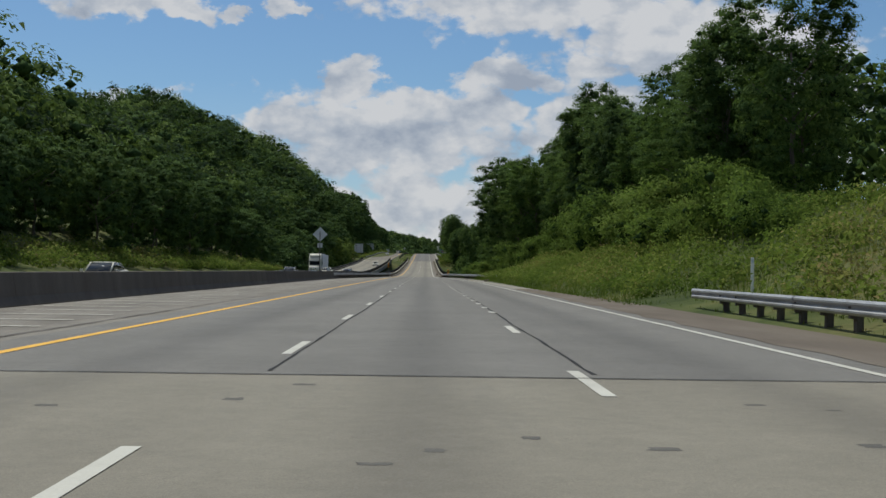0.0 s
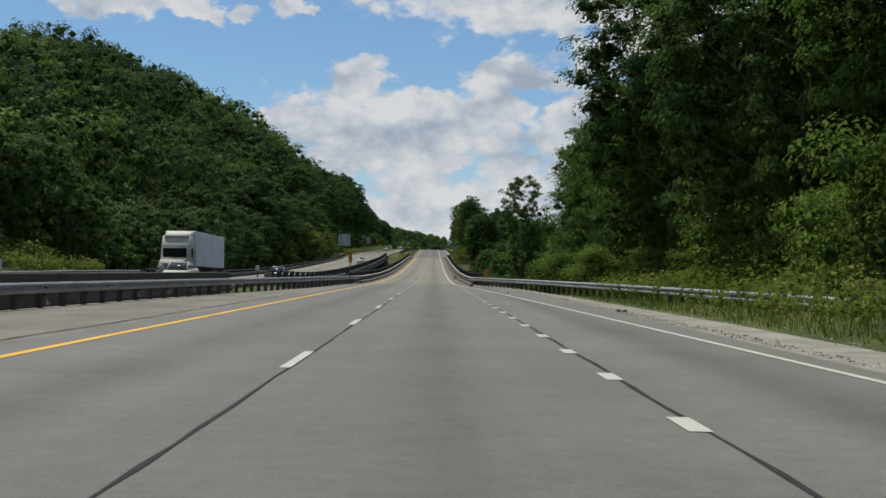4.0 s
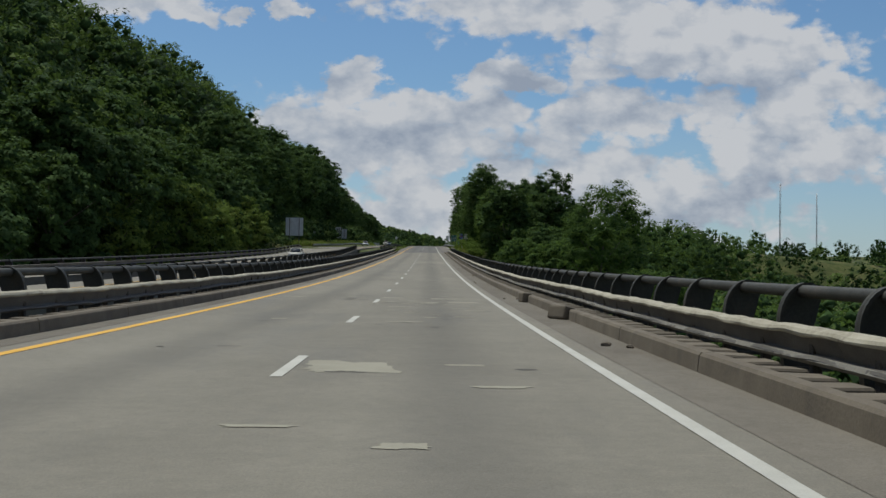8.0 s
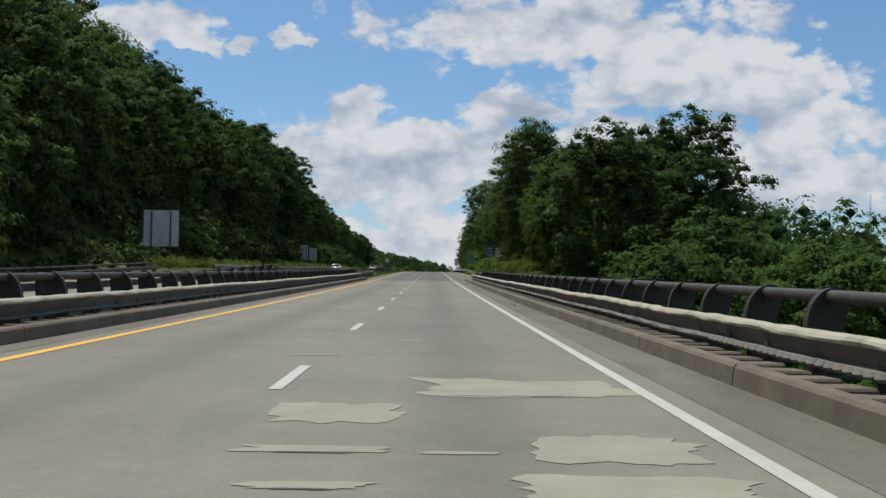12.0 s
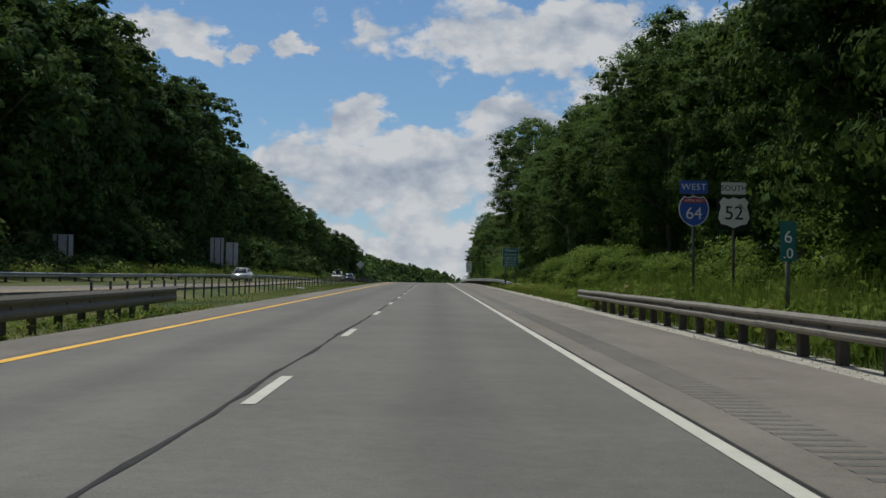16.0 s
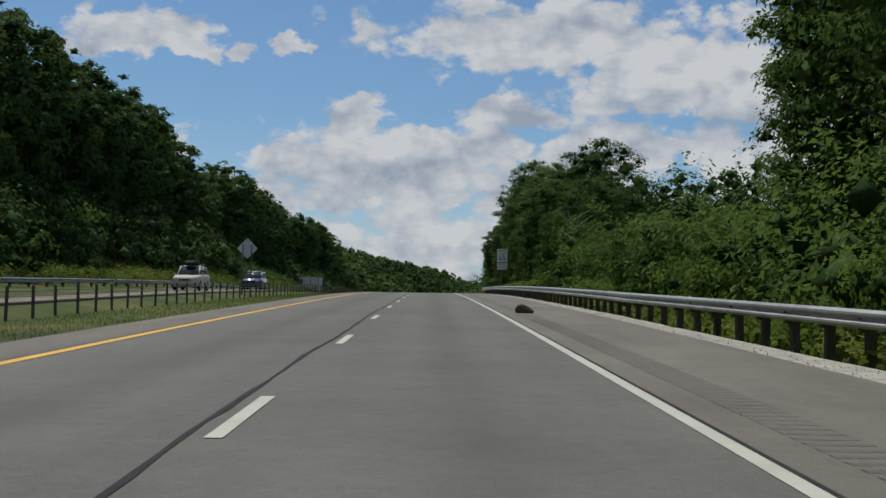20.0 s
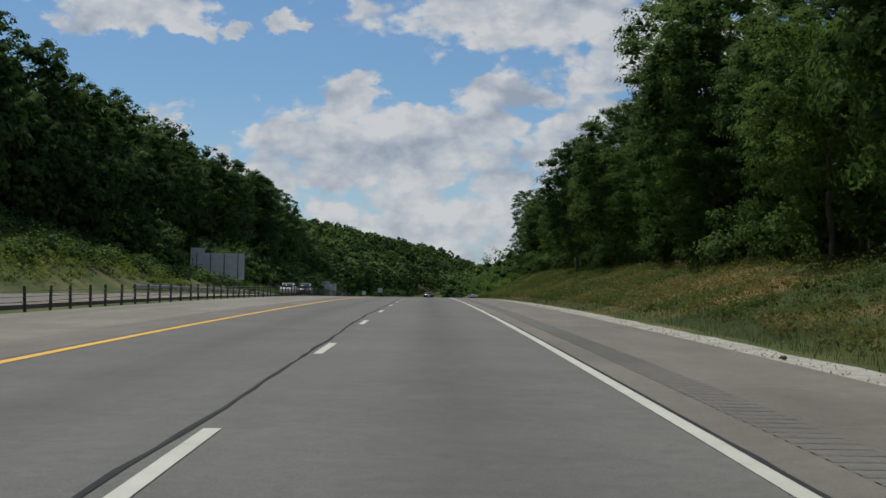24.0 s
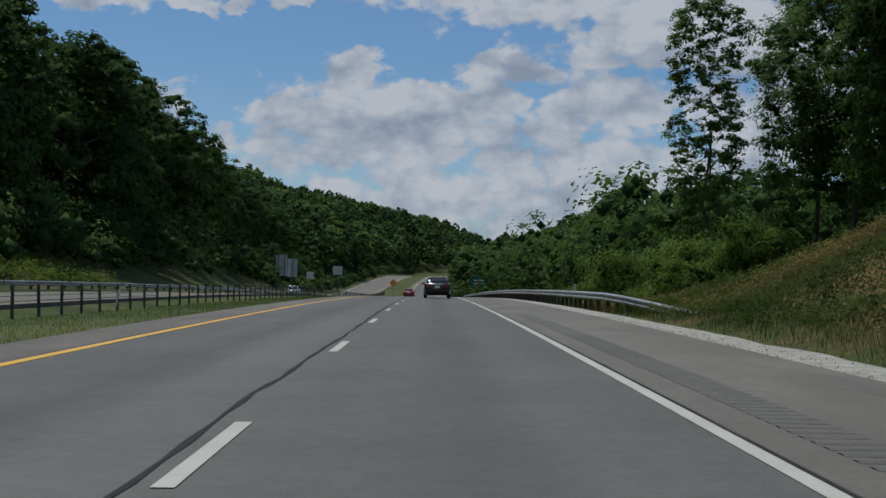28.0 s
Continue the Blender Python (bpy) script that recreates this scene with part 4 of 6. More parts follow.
def parapet(side, label, x_kerb, z_off=lambda y: 0.0, full=True, y0=BR0, y1=BR1, spacing=2.743):
    t = thing("bridge_parapet", label, "bridge railing", "bridge railings", at=(side * x_kerb if full else x_kerb, y0, zr(y0)))
    o = t.location.copy()
    rr = random.Random(17 + side)
    if full:
        kl = (y1 - y0 - 0.6) / 45
        kerb = kerb_mesh(kl, side)
        y = y0 + 0.3 - (2 * kl if side > 0 else 0)
        while y < y1 + 0.1:
            d = math.atan((zr(y + kl) - zr(y)) / kl)
            part("kerb_block", kerb, None, t, m=pose(0, y - o.y, zr(y) + 0.03 - o.z, math.degrees(d), 0, 0))
            y += kl
        n = int((y1 - y0) / 0.955)
        for i in range(min(n, 288)):
            y = y0 + 0.7 + i * 0.953
            part("walk_slab", SLAB, None, t, m=pose(side * 0.46, y - o.y, zr(y) + 0.145 - o.z, rr.uniform(-1, 1), rr.uniform(-2, 2), rr.uniform(-1.5, 1.5)))
            if i % 2 == 0:
                part("rail_stub", STUB, None, t, m=pose(side * 0.83, y - o.y, zr(y) + 0.10 - o.z))
        beams = [deep_beam(side, 3 + 5 * k) for k in range(4)]
        caps = [cap_mesh(side, 4 + 6 * k) for k in range(4)]
        lip, straight = scallop_mesh(side, 0.045), scallop_mesh(side, 0.006)
        y, j = y0 - 0.2, 0
        dents = [rr.uniform(-0.03, 0.03) for _ in range(100)]
        zs = [rr.uniform(-0.022, 0.022) for _ in range(100)]
        while y < y1 + 5.5:
            p = Vector((side * (0.80 + dents[j]), y - o.y, zr(y) + 0.30 + zs[j] - o.z))
            q = Vector((side * (0.80 + dents[j + 1]), y + 3.81 - o.y, zr(y + 3.81) + 0.30 + zs[j + 1] - o.z))
            d = (q - p).normalized()
            right = d.cross(Vector((0, 0, 1))).normalized()
            m = Matrix.Translation(p) @ Matrix((right, d, right.cross(d))).transposed().to_4x4()
            # dark face under a pale cap: shaded side and sunlit top set by colour
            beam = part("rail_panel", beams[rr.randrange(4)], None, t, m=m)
            part("rail_cap", caps[rr.randrange(4)], None, beam, "worn cream cap, coloured paler as the rail's sunlit top")
            if side > 0:
                part("lower_lip", lip if 318 < y < 425 else straight, None, beam, m=pose(0, 0, -0.01))
            y += 3.81
            j += 1
        ledge = strip("ledge", side * 0.22 if side > 0 else -1.5, 1.5 if side > 0 else side * 0.22, y0, y1, -0.03, concrete_old, thick=0.5)
        ledge.parent = t
        ledge.location = (0, -o.y, -o.z)
    else:
        beam = deep_beam(side, 91)
        y = y0
        while y < y1 - 1:
            d = math.atan((zr(y + 3.81) + z_off(y + 3.81) - zr(y) - z_off(y)) / 3.81)
            part("rail_panel", beam, None, t, m=pose(-side * 0.45, y - o.y, zr(y) + z_off(y) + 0.42 - o.z, math.degrees(d), 0, 0))
            y += 3.81
    px = 1.24 if full else 0.0
    arch = arch_mesh(side)
    pipe_end = (y1 - 9.2 if side > 0 else y1 + 6.0) if full else y1
    y = y0 + 1.4
    while y < pipe_end:
        part("curved_post", arch, None, t, m=pose(side * px, y - o.y, zr(y) + z_off(y) + 0.12 - o.z))
        y += spacing
    V, F, ys = [], [], stations(y0 + 0.5, pipe_end, 5)
    for y in ys:
        for i in range(10):
            a = 2 * math.pi * i / 10
            V.append((side * (px + 0.06) + 0.078 * math.cos(a), y - o.y, zr(y) + z_off(y) + 0.985 - o.z + 0.078 * math.sin(a)))
    for j in range(len(ys) - 1):
        F += [(j * 10 + i, j * 10 + (i + 1) % 10, (j + 1) * 10 + (i + 1) % 10, (j + 1) * 10 + i) for i in range(10)]
    me = mesh_of("pipe_rail", V, F, True)
    me.materials.append(steel_green)
    part("pipe_rail", me, None, t)
    for y in (y0 - 0.3, y1 + (7.6 if full else 0.2)):
        part("end_block", box(0.34, 0.42, 0.92, (0, 0, 0), 0.03), concrete_kerb, t, m=pose(side * (px + 0.05), y - o.y, zr(y) + z_off(y) - 0.05 - o.z))
    return t


for y in (504.7,):
    grate = thing("drain_grate", "rusty slotted drain grate beside the kerb", "drain", at=(4.25, y, zr(y) + 0.036))
    part("grate_frame", box(0.50, 0.40, 0.012, (0, 0, 0), 0.004), rubber, grate, m=pose(0, 0, 0, 2.1, 0, 0))
    for i in range(7):
        part("bar", box(0.028, 0.35, 0.006, (-0.20 + 0.067 * i, 0, 0.012), 0.002), rail_weathered, grate, m=pose(0, 0, 0, 2.1, 0, 0))
for y, x, a, tilt in ((300.7, 4.58, 24, 14), (312.3, 4.66, 6, 4)):
    ob = part("kerb_piece", box(0.30, 0.75, 0.30, (0, 0, 0), 0.045, 2), concrete_kerb, None, m=pose(x, y, zr(y) + 0.02, 0, tilt, a))
    tagged(ob, "broken piece of concrete kerb pushed out of line", "kerb piece")
parapet(1, "weathered bridge railing with kerb, steel rail and round green pipe", 4.72)
parapet(-1, "weathered bridge railing with kerb, steel rail and round green pipe", 4.72)
parapet(1, "round pipe railing on the twin bridge", -13.0, lambda y: opp_z(y) - 0.15, False, spacing=5.486)
parapet(-1, "round pipe railing on the far side of the twin bridge", -24.2, lambda y: opp_z(y) - 0.15, False, spacing=5.486)

# median wall of old concrete
wall = thing("median_wall", "low stained concrete median wall with rough top", "concrete wall", at=(-9.95, -30, zr(-30)))
ring = [(0.36, -0.1), (0.36, 0.06), (0.22, 0.30), (0.12, 0.98), (0.09, 1.0), (-0.09, 1.0), (-0.12, 0.98), (-0.22, 0.3), (-0.36, 0.06), (-0.36, -0.1)]
wall_me = bm_mesh("wall_panel", prism(ring, 0.008, 5.992), concrete_old)
y = -30.0
while y < 210:
    d = math.degrees(math.atan((zr(y + 6) - zr(y)) / 6))
    part("wall_panel", wall_me, None, wall, m=pose(-0.35 * ease(y, 160, 210), y + 30, zr(y) - zr(-30), d, 0, 0))
    y += 6.0

# cable barrier in the median
cable = thing("cable_barrier", "steel cable barrier on slim grey posts in the median grass", "cable barrier", at=(-10.6, 588, zr(588) - 0.25))
CPOST = bm_mesh("barrier_post", box(0.09, 0.07, 1.10, (0, 0, -0.1), 0.008), post_steel)
rr = random.Random(8)
for i in range(290):
    y = 588 + i * 2.44
    part("barrier_post", CPOST, None, cable, m=pose(rr.uniform(-0.05, 0.05), y - 588, gz(-10.6, y) - (zr(588) - 0.25), rr.uniform(-2, 2), rr.uniform(-2, 2), 0))
for h in (0.50, 0.66, 0.82):
    ys = stations(588, 588 + 289 * 2.44, 6)
    V = [(dx, y - 588, gz(-10.6, y) - (zr(588) - 0.25) + h + dz) for y in ys for dx, dz in ((-0.012, 0), (0.006, 0.011), (0.006, -0.011))]
    F = [(j * 3 + i, j * 3 + (i + 1) % 3, j * 3 + 3 + (i + 1) % 3, j * 3 + 3 + i) for j in range(len(ys) - 1) for i in range(3)]
    me = mesh_of("cable", V, F)
    me.materials.append(galvanised)
    part("cable", me, None, cable)

# ------------------------------------------------------------ signs


def lettering(text, size, mat, parent, x, z, y=-0.012, spacing=1.0, name="lettering"):
    cu = bpy.data.curves.new("text", "FONT")
    cu.body, cu.size, cu.align_x, cu.align_y, cu.extrude, cu.space_character = text, size, "CENTER", "CENTER", 0.002, spacing
    tmp = bpy.data.objects.new("text", cu)
    scene.collection.objects.link(tmp)
    bpy.context.view_layer.update()
    me = bpy.data.meshes.new_from_object(tmp.evaluated_get(bpy.context.evaluated_depsgraph_get()))
    bpy.data.objects.remove(tmp)
    me.materials.clear()
    me.materials.append(mat)
    return part(name, me, None, parent, m=pose(x, y, z, 90, 0, 0))


def rounded(w, h, r=0.05, d=0.012, n=4, at=(0, 0, 0)):
    """A flat plate with rounded corners, standing in x, z, with its face at -y."""
    out = []
    for cx, cz, a0 in ((w / 2 - r, h - r, 0), (-w / 2 + r, h - r, 90), (-w / 2 + r, r, 180), (w / 2 - r, r, 270)):
        for i in range(n + 1):
            a = math.radians(a0 + 90 * i / n)
            out.append((cx + r * math.cos(a) + at[0], cz + r * math.sin(a) + at[2]))
    return prism(out, at[1] - d / 2, at[1] + d / 2)


def posts_for(t, xs, top, kind="round", gap=0.05):
    for x in xs:
        g = gz(t.location.x + x, t.location.y) - t.location.z - 0.3
        if kind == "round":
            part("post", tube((x, gap, g), (x, gap, top), 0.045, n=8), post_steel, t, "dark weathered steel post")
        else:
            part("post", box(0.14, 0.16, top - g, (x, gap + 0.06, g), 0.006), post_steel, t, "dark weathered steel beam post")


def sign_thing(label, x, y, category="road sign", name="road_sign", z=None):
    return thing(name, label, category, "road signs", at=(x, y, zr(y) if z is None else z))


def back_panel(label, x, y, w, z0, z1, posts, tab=None, z=None, group=""):
    """The bare metal back of a sign for the other carriageway."""
    t = sign_thing(label, x, y, z=z)
    n = max(1, int(round(w / 1.3)))
    for i in range(n):
        part("panel", rounded(w / n - 0.012, z1 - z0, 0.02, 0.02, 1, (-w / 2 + (i + 0.5) * w / n, 0, z0)), sign_back, t)
    k = z0 + 0.25
    while k < z1:
        part("stringer", box(w * 0.98, 0.03, 0.05, (0, -0.026, k), 0.004), sign_back, t)
        k += 0.75
    if tab:
        tx, tw, th = tab
        part("tab_panel", rounded(tw, th, 0.02, 0.02, 1, (tx, 0, z1 + 0.01)), sign_back, t, "narrower panel on top")
    posts_for(t, posts, z1 - 0.1, "beam", -0.14)
    return t


back_panel("bare grey back of a large square road sign", -27.0, 540, 3.7, 3.1, 6.9, (-1.0, 1.0))
back_panel("bare grey back of a stepped road sign", -32.2, 740, 2.1, 1.6, 6.6, (-0.4, 0.6))
back_panel("bare grey back of a road sign beside a taller one", -29.9, 740.4, 1.9, 1.5, 5.9, (0.2,))
back_panel("small bare grey back of a road sign", -34.0, 664, 2.0, 2.3, 4.5, (-0.5, 0.5))
back_panel("wide bare grey back of a panelled exit sign", -32.1, 1019, 8.7, 2.7, 7.0, (-3.3, -1.1, 1.1, 3.3), (-3.2, 2.3, 0.8))
back_panel("bare grey back of a tall stepped sign", -31.6, 1232, 2.6, 3.6, 8.3, (-0.7, 0.7), z=19.6)
back_panel("bare grey back of a tall stepped sign", -29.2, 1232.5, 2.2, 3.4, 7.5, (0.0,), z=19.6)


def small_back(label, x, y, w, z0, z1, z=None):
    t = sign_thing(label, x, y, z=z)
    part("panel", rounded(w, z1 - z0, 0.04, 0.012, 3, (0, 0, z0)), sign_back, t)
    posts_for(t, (0,), z1 - 0.1)
    return t


small_back("small sign back on a thin post", -12.1, 1093, 0.8, 1.9, 2.7)
small_back("small sign back on a thin post", -8.2, 1082, 1.0, 2.2, 3.1)
small_back("white marker plate on a post behind the wall", -11.6, 175, 0.35, 1.0, 1.4)
small_back("white marker plate on a post behind the wall", -12.0, 235, 0.3, 1.1, 1.5)


def diamond_back(label, x, y, top, half, posts, plate=None, base=0.0):
    t = sign_thing(label, x, y)
    c = top - half
    bm = rounded(half * 1.414, half * 1.414, 0.08, 0.012, 4, (0, 0, -half * 0.707))
    bm.transform(pose(0, 0, c, 0, 45, 0))
    part("panel", bm, sign_back, t, "bare grey diamond plate")
    if plate:
        part("plate", rounded(0.6, 0.5, 0.03, 0.012, 3, (0, 0, plate - 0.25)), sign_back, t, "small square plate below")
    for s in (-1, 1):
        part("brace", box(0.05, 0.03, half * 1.2, (s * 0.02, -0.02, c - half * 0.6), 0.004), sign_back, t) if s > 0 else None
    posts_for(t, posts, c + half * 0.4, gap=-0.05)
    return t


diamond_back("bare grey back of a diamond warning sign behind the wall", -10.45, 146.8, 6.1, 0.86, (0,), 3.95)
diamond_back("bare grey back of a diamond sign on two posts", -11.2, 766, 3.8, 0.72, (-0.3, 0.3))


def hazard_marker(label, x, y, z0, flip, w=0.31, h=0.92):
    """Orange plate with black slanting stripes."""
    t = sign_thing(label, x, y, name="hazard_marker", category="hazard marker")
    part("plate", rounded(w, h, 0.03, 0.012, 3, (0, 0, z0)), sign_orange, t, "orange plate")
    s = 0.30
    for i in range(5):
        c = -0.10 + i * s
        pts = []
        for dz in (0.0, 0.15):
            pts.append((-w / 2, c + dz + (w if flip < 0 else 0)))
            pts.append((w / 2, c + dz + (0 if flip < 0 else w)))
        poly = [pts[0], pts[1], pts[3], pts[2]]
        poly = [(x_, min(h - 0.015, max(0.015, z_)) + z0) for x_, z_ in poly]
        if max(p[1] for p in poly) - min(p[1] for p in poly) > 0.05:
            part("stripe", prism([(x_ * 0.97, z_) for x_, z_ in poly], -0.0105, -0.007), sign_black, t, "black slanting stripe")
    posts_for(t, (0,), z0 + h - 0.1)
    return t


hazard_marker("orange and black striped hazard marker before the bridge", -5.3, 243.2, 1.85, -1)
hazard_marker("orange and black striped hazard marker at the parapet end", 6.2, 243.6, 0.6, 1, 0.36)

# green county sign
t = sign_thing("green county name sign in two panels on two posts", 9.35, 668)
for z0, h in ((2.98, 0.95), (2.02, 0.93)):
    part("border", rounded(1.64, h, 0.06, 0.010, 4, (0, 0, z0)), sign_white, t, "white border")
    part("panel", rounded(1.60, h - 0.04, 0.05, 0.012, 4, (0, -0.004, z0 + 0.02)), sign_green, t, "green panel")
lettering("Wayne", 0.36, sign_white, t, 0, 3.67, spacing=1.1)
lettering("County", 0.36, sign_white, t, 0, 3.24, spacing=1.1)
for i, w in enumerate(("CERTIFIED", "BUSINESS", "LOCATION")):
    lettering(w, 0.235, sign_white, t, 0, 2.74 - i * 0.26, spacing=1.08)
posts_for(t, (-0.5, 0.5), 3.85, "beam", 0.03)

# speed limit
t = sign_thing("white speed limit sign with a plate below on one post", 9.55, 821.8)
for z0, h in ((3.60, 1.52), (2.76, 0.78)):
    part("panel", rounded(1.22, h, 0.07, 0.012, 4, (0, 0, z0)), sign_white, t, "white panel")
    part("border", rounded(1.16, h - 0.06, 0.06, 0.004, 4, (0, -0.007, z0 + 0.03)), sign_black, t, "black border")
    part("face", rounded(1.12, h - 0.10, 0.05, 0.004, 4, (0, -0.010, z0 + 0.05)), sign_white, t, "white face")
lettering("SPEED", 0.30, sign_black, t, 0, 4.86, -0.014, 1.1)
lettering("LIMIT", 0.30, sign_black, t, 0, 4.56, -0.014, 1.1)
lettering("65", 0.80, sign_black, t, 0, 4.06, -0.014, 1.05)
lettering("RADAR", 0.24, sign_black, t, 0, 3.30, -0.014, 1.05)
lettering("ENFORCED", 0.235, sign_black, t, 0, 3.0, -0.014, 0.98)
posts_for(t, (0.0,), 4.9, "beam", 0.03)


def shield(points, scale, at, y, d=0.01):
    return prism([(x * scale + at[0], z * scale + at[1]) for x, z in points], y - d / 2, y + d / 2)


INTER = [(-0.30, 0.46), (-0.18, 0.42), (0, 0.47), (0.18, 0.42), (0.30, 0.46), (0.42, 0.30), (0.47, 0.08), (0.43, -0.14), (0.32, -0.32), (0.16, -0.43),
         (0, -0.48), (-0.16, -0.43), (-0.32, -0.32), (-0.43, -0.14), (-0.47, 0.08), (-0.42, 0.30)]
USSH = [(-0.32, 0.46), (-0.16, 0.40), (0, 0.46), (0.16, 0.40), (0.32, 0.46), (0.44, 0.32), (0.39, 0.18), (0.44, 0.0), (0.47, -0.16), (0.38, -0.34), (0.2, -0.38),
        (0, -0.47), (-0.2, -0.38), (-0.38, -0.34), (-0.47, -0.16), (-0.44, 0.0), (-0.39, 0.18), (-0.44, 0.32)]
t = sign_thing("blue and red interstate route shield under a blue plate", 9.4, 580)
part("plate", rounded(0.84, 0.40, 0.04, 0.012, 3, (0, 0, 3.72)), sign_blue, t, "blue plate")
lettering("WEST", 0.27, sign_white, t, 0, 3.92, -0.012, 1.1)
part("shield", shield(INTER, 0.98, (0, 3.2), 0), sign_white, t, "white shield edge")
part("shield_face", shield(INTER, 0.92, (0, 3.2), -0.006), sign_blue, t, "blue shield face")
part("shield_top", prism([(-0.37, 3.45), (0.37, 3.45), (0.29, 3.60), (0.16, 3.57), (0, 3.62), (-0.16, 3.57), (-0.29, 3.60)], -0.016, -0.008), sign_red, t, "red band")
lettering("INTERSTATE", 0.10, sign_white, t, 0, 3.51, -0.018)
lettering("64", 0.50, sign_white, t, 0, 3.12, -0.014)
posts_for(t, (0.0,), 4.05, gap=0.06)
t = sign_thing("white route shield under a small white plate", 10.6, 580)
part("plate", rounded(0.76, 0.36, 0.04, 0.012, 3, (0, 0, 3.72)), sign_white, t, "white plate")
lettering("SOUTH", 0.23, sign_black, t, 0, 3.90, -0.012, 1.05)
part("backing", rounded(1.0, 1.0, 0.06, 0.01, 3, (0, 0.008, 2.66)), sign_black, t, "black backing plate")
part("shield", shield(USSH, 1.0, (0, 3.17), -0.004), sign_white, t, "white shield")
lettering("52", 0.58, sign_black, t, 0, 3.14, -0.014)
posts_for(t, (0.0,), 4.0, gap=0.06)
t = sign_thing("small green mile marker on a thin post", 8.5, 566.8, "mile marker", "mile_marker")
part("plate", rounded(0.31, 0.78, 0.04, 0.010, 3, (0, 0, 1.55)), sign_green, t, "green plate")
lettering("6", 0.34, sign_white, t, 0, 2.02, -0.010)
lettering(".0", 0.28, sign_white, t, 0, 1.70, -0.010)
posts_for(t, (0.0,), 2.2)
t = sign_thing("orange diamond construction sign far ahead", -7.3, 1259)
bm = rounded(1.4, 1.4, 0.08, 0.012, 4, (0, 0, -0.7))
bm.transform(pose(0, 0, 3.2, 0, 45, 0))
part("panel", bm, sign_orange, t, "orange plate")
posts_for(t, (0,), 3.6)
t = sign_thing("wide green exit sign far ahead", 13.8, 1262)
part("panel", rounded(4.4, 2.6, 0.12, 0.02, 4, (0, 0, 2.6)), sign_green, t, "green panel")
for i in range(2):
    part("text_bar", box(2.6, 0.006, 0.32, (0, -0.014, 3.2 + i * 0.8)), sign_white, t, "white bar")
posts_for(t, (-1.4, 1.4), 5.0, "beam")

# marker posts
for x, y, h, lab in ((12.0, 38.8, 1.25, "thin white marker post in the grass"), (8.9, 553, 1.3, "pale marker post behind the guardrail"),
                     (9.2, 748, 1.2, "pale marker post behind the guardrail"), (8.7, 1012, 1.2, "pale marker post behind the guardrail")):
    g = gz(x, y)
    t = thing("marker_post", lab, "marker post", "marker posts", at=(x, y, g))
    part("shaft", rounded(0.10, h, 0.03, 0.02, 3), sign_white, t)
    part("reflector", rounded(0.07, 0.1, 0.01, 0.006, 2, (0, -0.014, h - 0.16)), sign_back, t)

# two radio masts on the plain
for x, y, top in ((190, 948, 62), (235, 1030, 63)):
    g = gz(x, y)
    t = thing("radio_mast", "slim grey lattice radio mast far off", "radio mast", "radio masts", at=(x, y, g))
    H = top - g
    for i in range(3):
        a = 2 * math.pi * i / 3
        part("leg", tube((0.45 * math.cos(a), 0.45 * math.sin(a), -0.5), (0.3 * math.cos(a), 0.3 * math.sin(a), H), 0.11, n=5), galvanised, t)
    for k in range(18):
        z0 = k * H / 18
        a = 2 * math.pi * (k % 3) / 3
        b = a + 2 * math.pi / 3
        part("brace", tube((0.4 * math.cos(a), 0.4 * math.sin(a), z0), (0.4 * math.cos(b), 0.4 * math.sin(b), z0 + H / 18), 0.07, n=4), galvanised, t)

# ------------------------------------------------------------ vehicles


def loft(sections):
    """A closed skin through rings of equal length."""
    bm = bmesh.new()
    rings = [[bm.verts.new(p) for p in s] for s in sections]
    n = len(rings[0])
    for a, b in zip(rings, rings[1:]):
        for i in range(n):
            bm.faces.new((a[i], a[(i + 1) % n], b[(i + 1) % n], b[i]))
    bm.faces.new(rings[0][::-1])
    bm.faces.new(rings[-1])
    bmesh.ops.recalc_face_normals(bm, faces=bm.faces)
    for f in bm.faces:
        f.smooth = True
    return bm


def ring_at(y, w, z0, z1, r=0.12):
    """A rounded cross section of a body: half width w, from z0 to z1."""
    return [(-w + r, y, z0), (w - r, y, z0), (w, y, z0 + r), (w * 1.0, y, z0 + (z1 - z0) * 0.55), (w * 0.97, y, z1 - r * 0.6), (w * 0.90, y, z1),
            (-w * 0.90, y, z1), (-w * 0.97, y, z1 - r * 0.6), (-w, y, z0 + (z1 - z0) * 0.55), (-w, y, z0 + r)]


WHEEL = {}


def wheel_parts(t, x, y, r, side):
    if r not in WHEEL:
        bm = bmesh.new()
        bmesh.ops.create_cone(bm, cap_ends=True, segments=20, radius1=r, radius2=r, depth=0.21)
        bmesh.ops.bevel(bm, geom=[e for e in bm.edges if len(e.link_faces) == 2 and e.calc_face_angle(0) > 1], offset=0.03, segments=2, affect="EDGES")
        bm.transform(pose(0, 0, 0, 0, 90, 0))
        tyre = bm_mesh("tyre", bm, rubber)
        bm = bmesh.new()
        bmesh.ops.create_cone(bm, cap_ends=True, segments=16, radius1=r * 0.64, radius2=r * 0.52, depth=0.05)
        bm.transform(pose(0, 0, 0, 0, 90, 0))
        for i in range(5):
            b = box(0.03, 0.07, r * 0.55, (0.03, 0, r * 0.05), 0.008)
            b.transform(pose(0, 0, 0, 72 * i, 0, 0))
            me = bpy.data.meshes.new("tmp")
            b.to_mesh(me)
            b.free()
            bm.from_mesh(me)
            bpy.data.meshes.remove(me)
        WHEEL[r] = (tyre, bm_mesh("rim", bm, chrome))
    w = part("wheel", WHEEL[r][0], None, t, "black tyre", pose(x, y, r))
    part("rim", WHEEL[r][1], None, w, "bright alloy rim", pose(side * 0.10, 0, 0, 0, 0, 0 if side > 0 else 180))


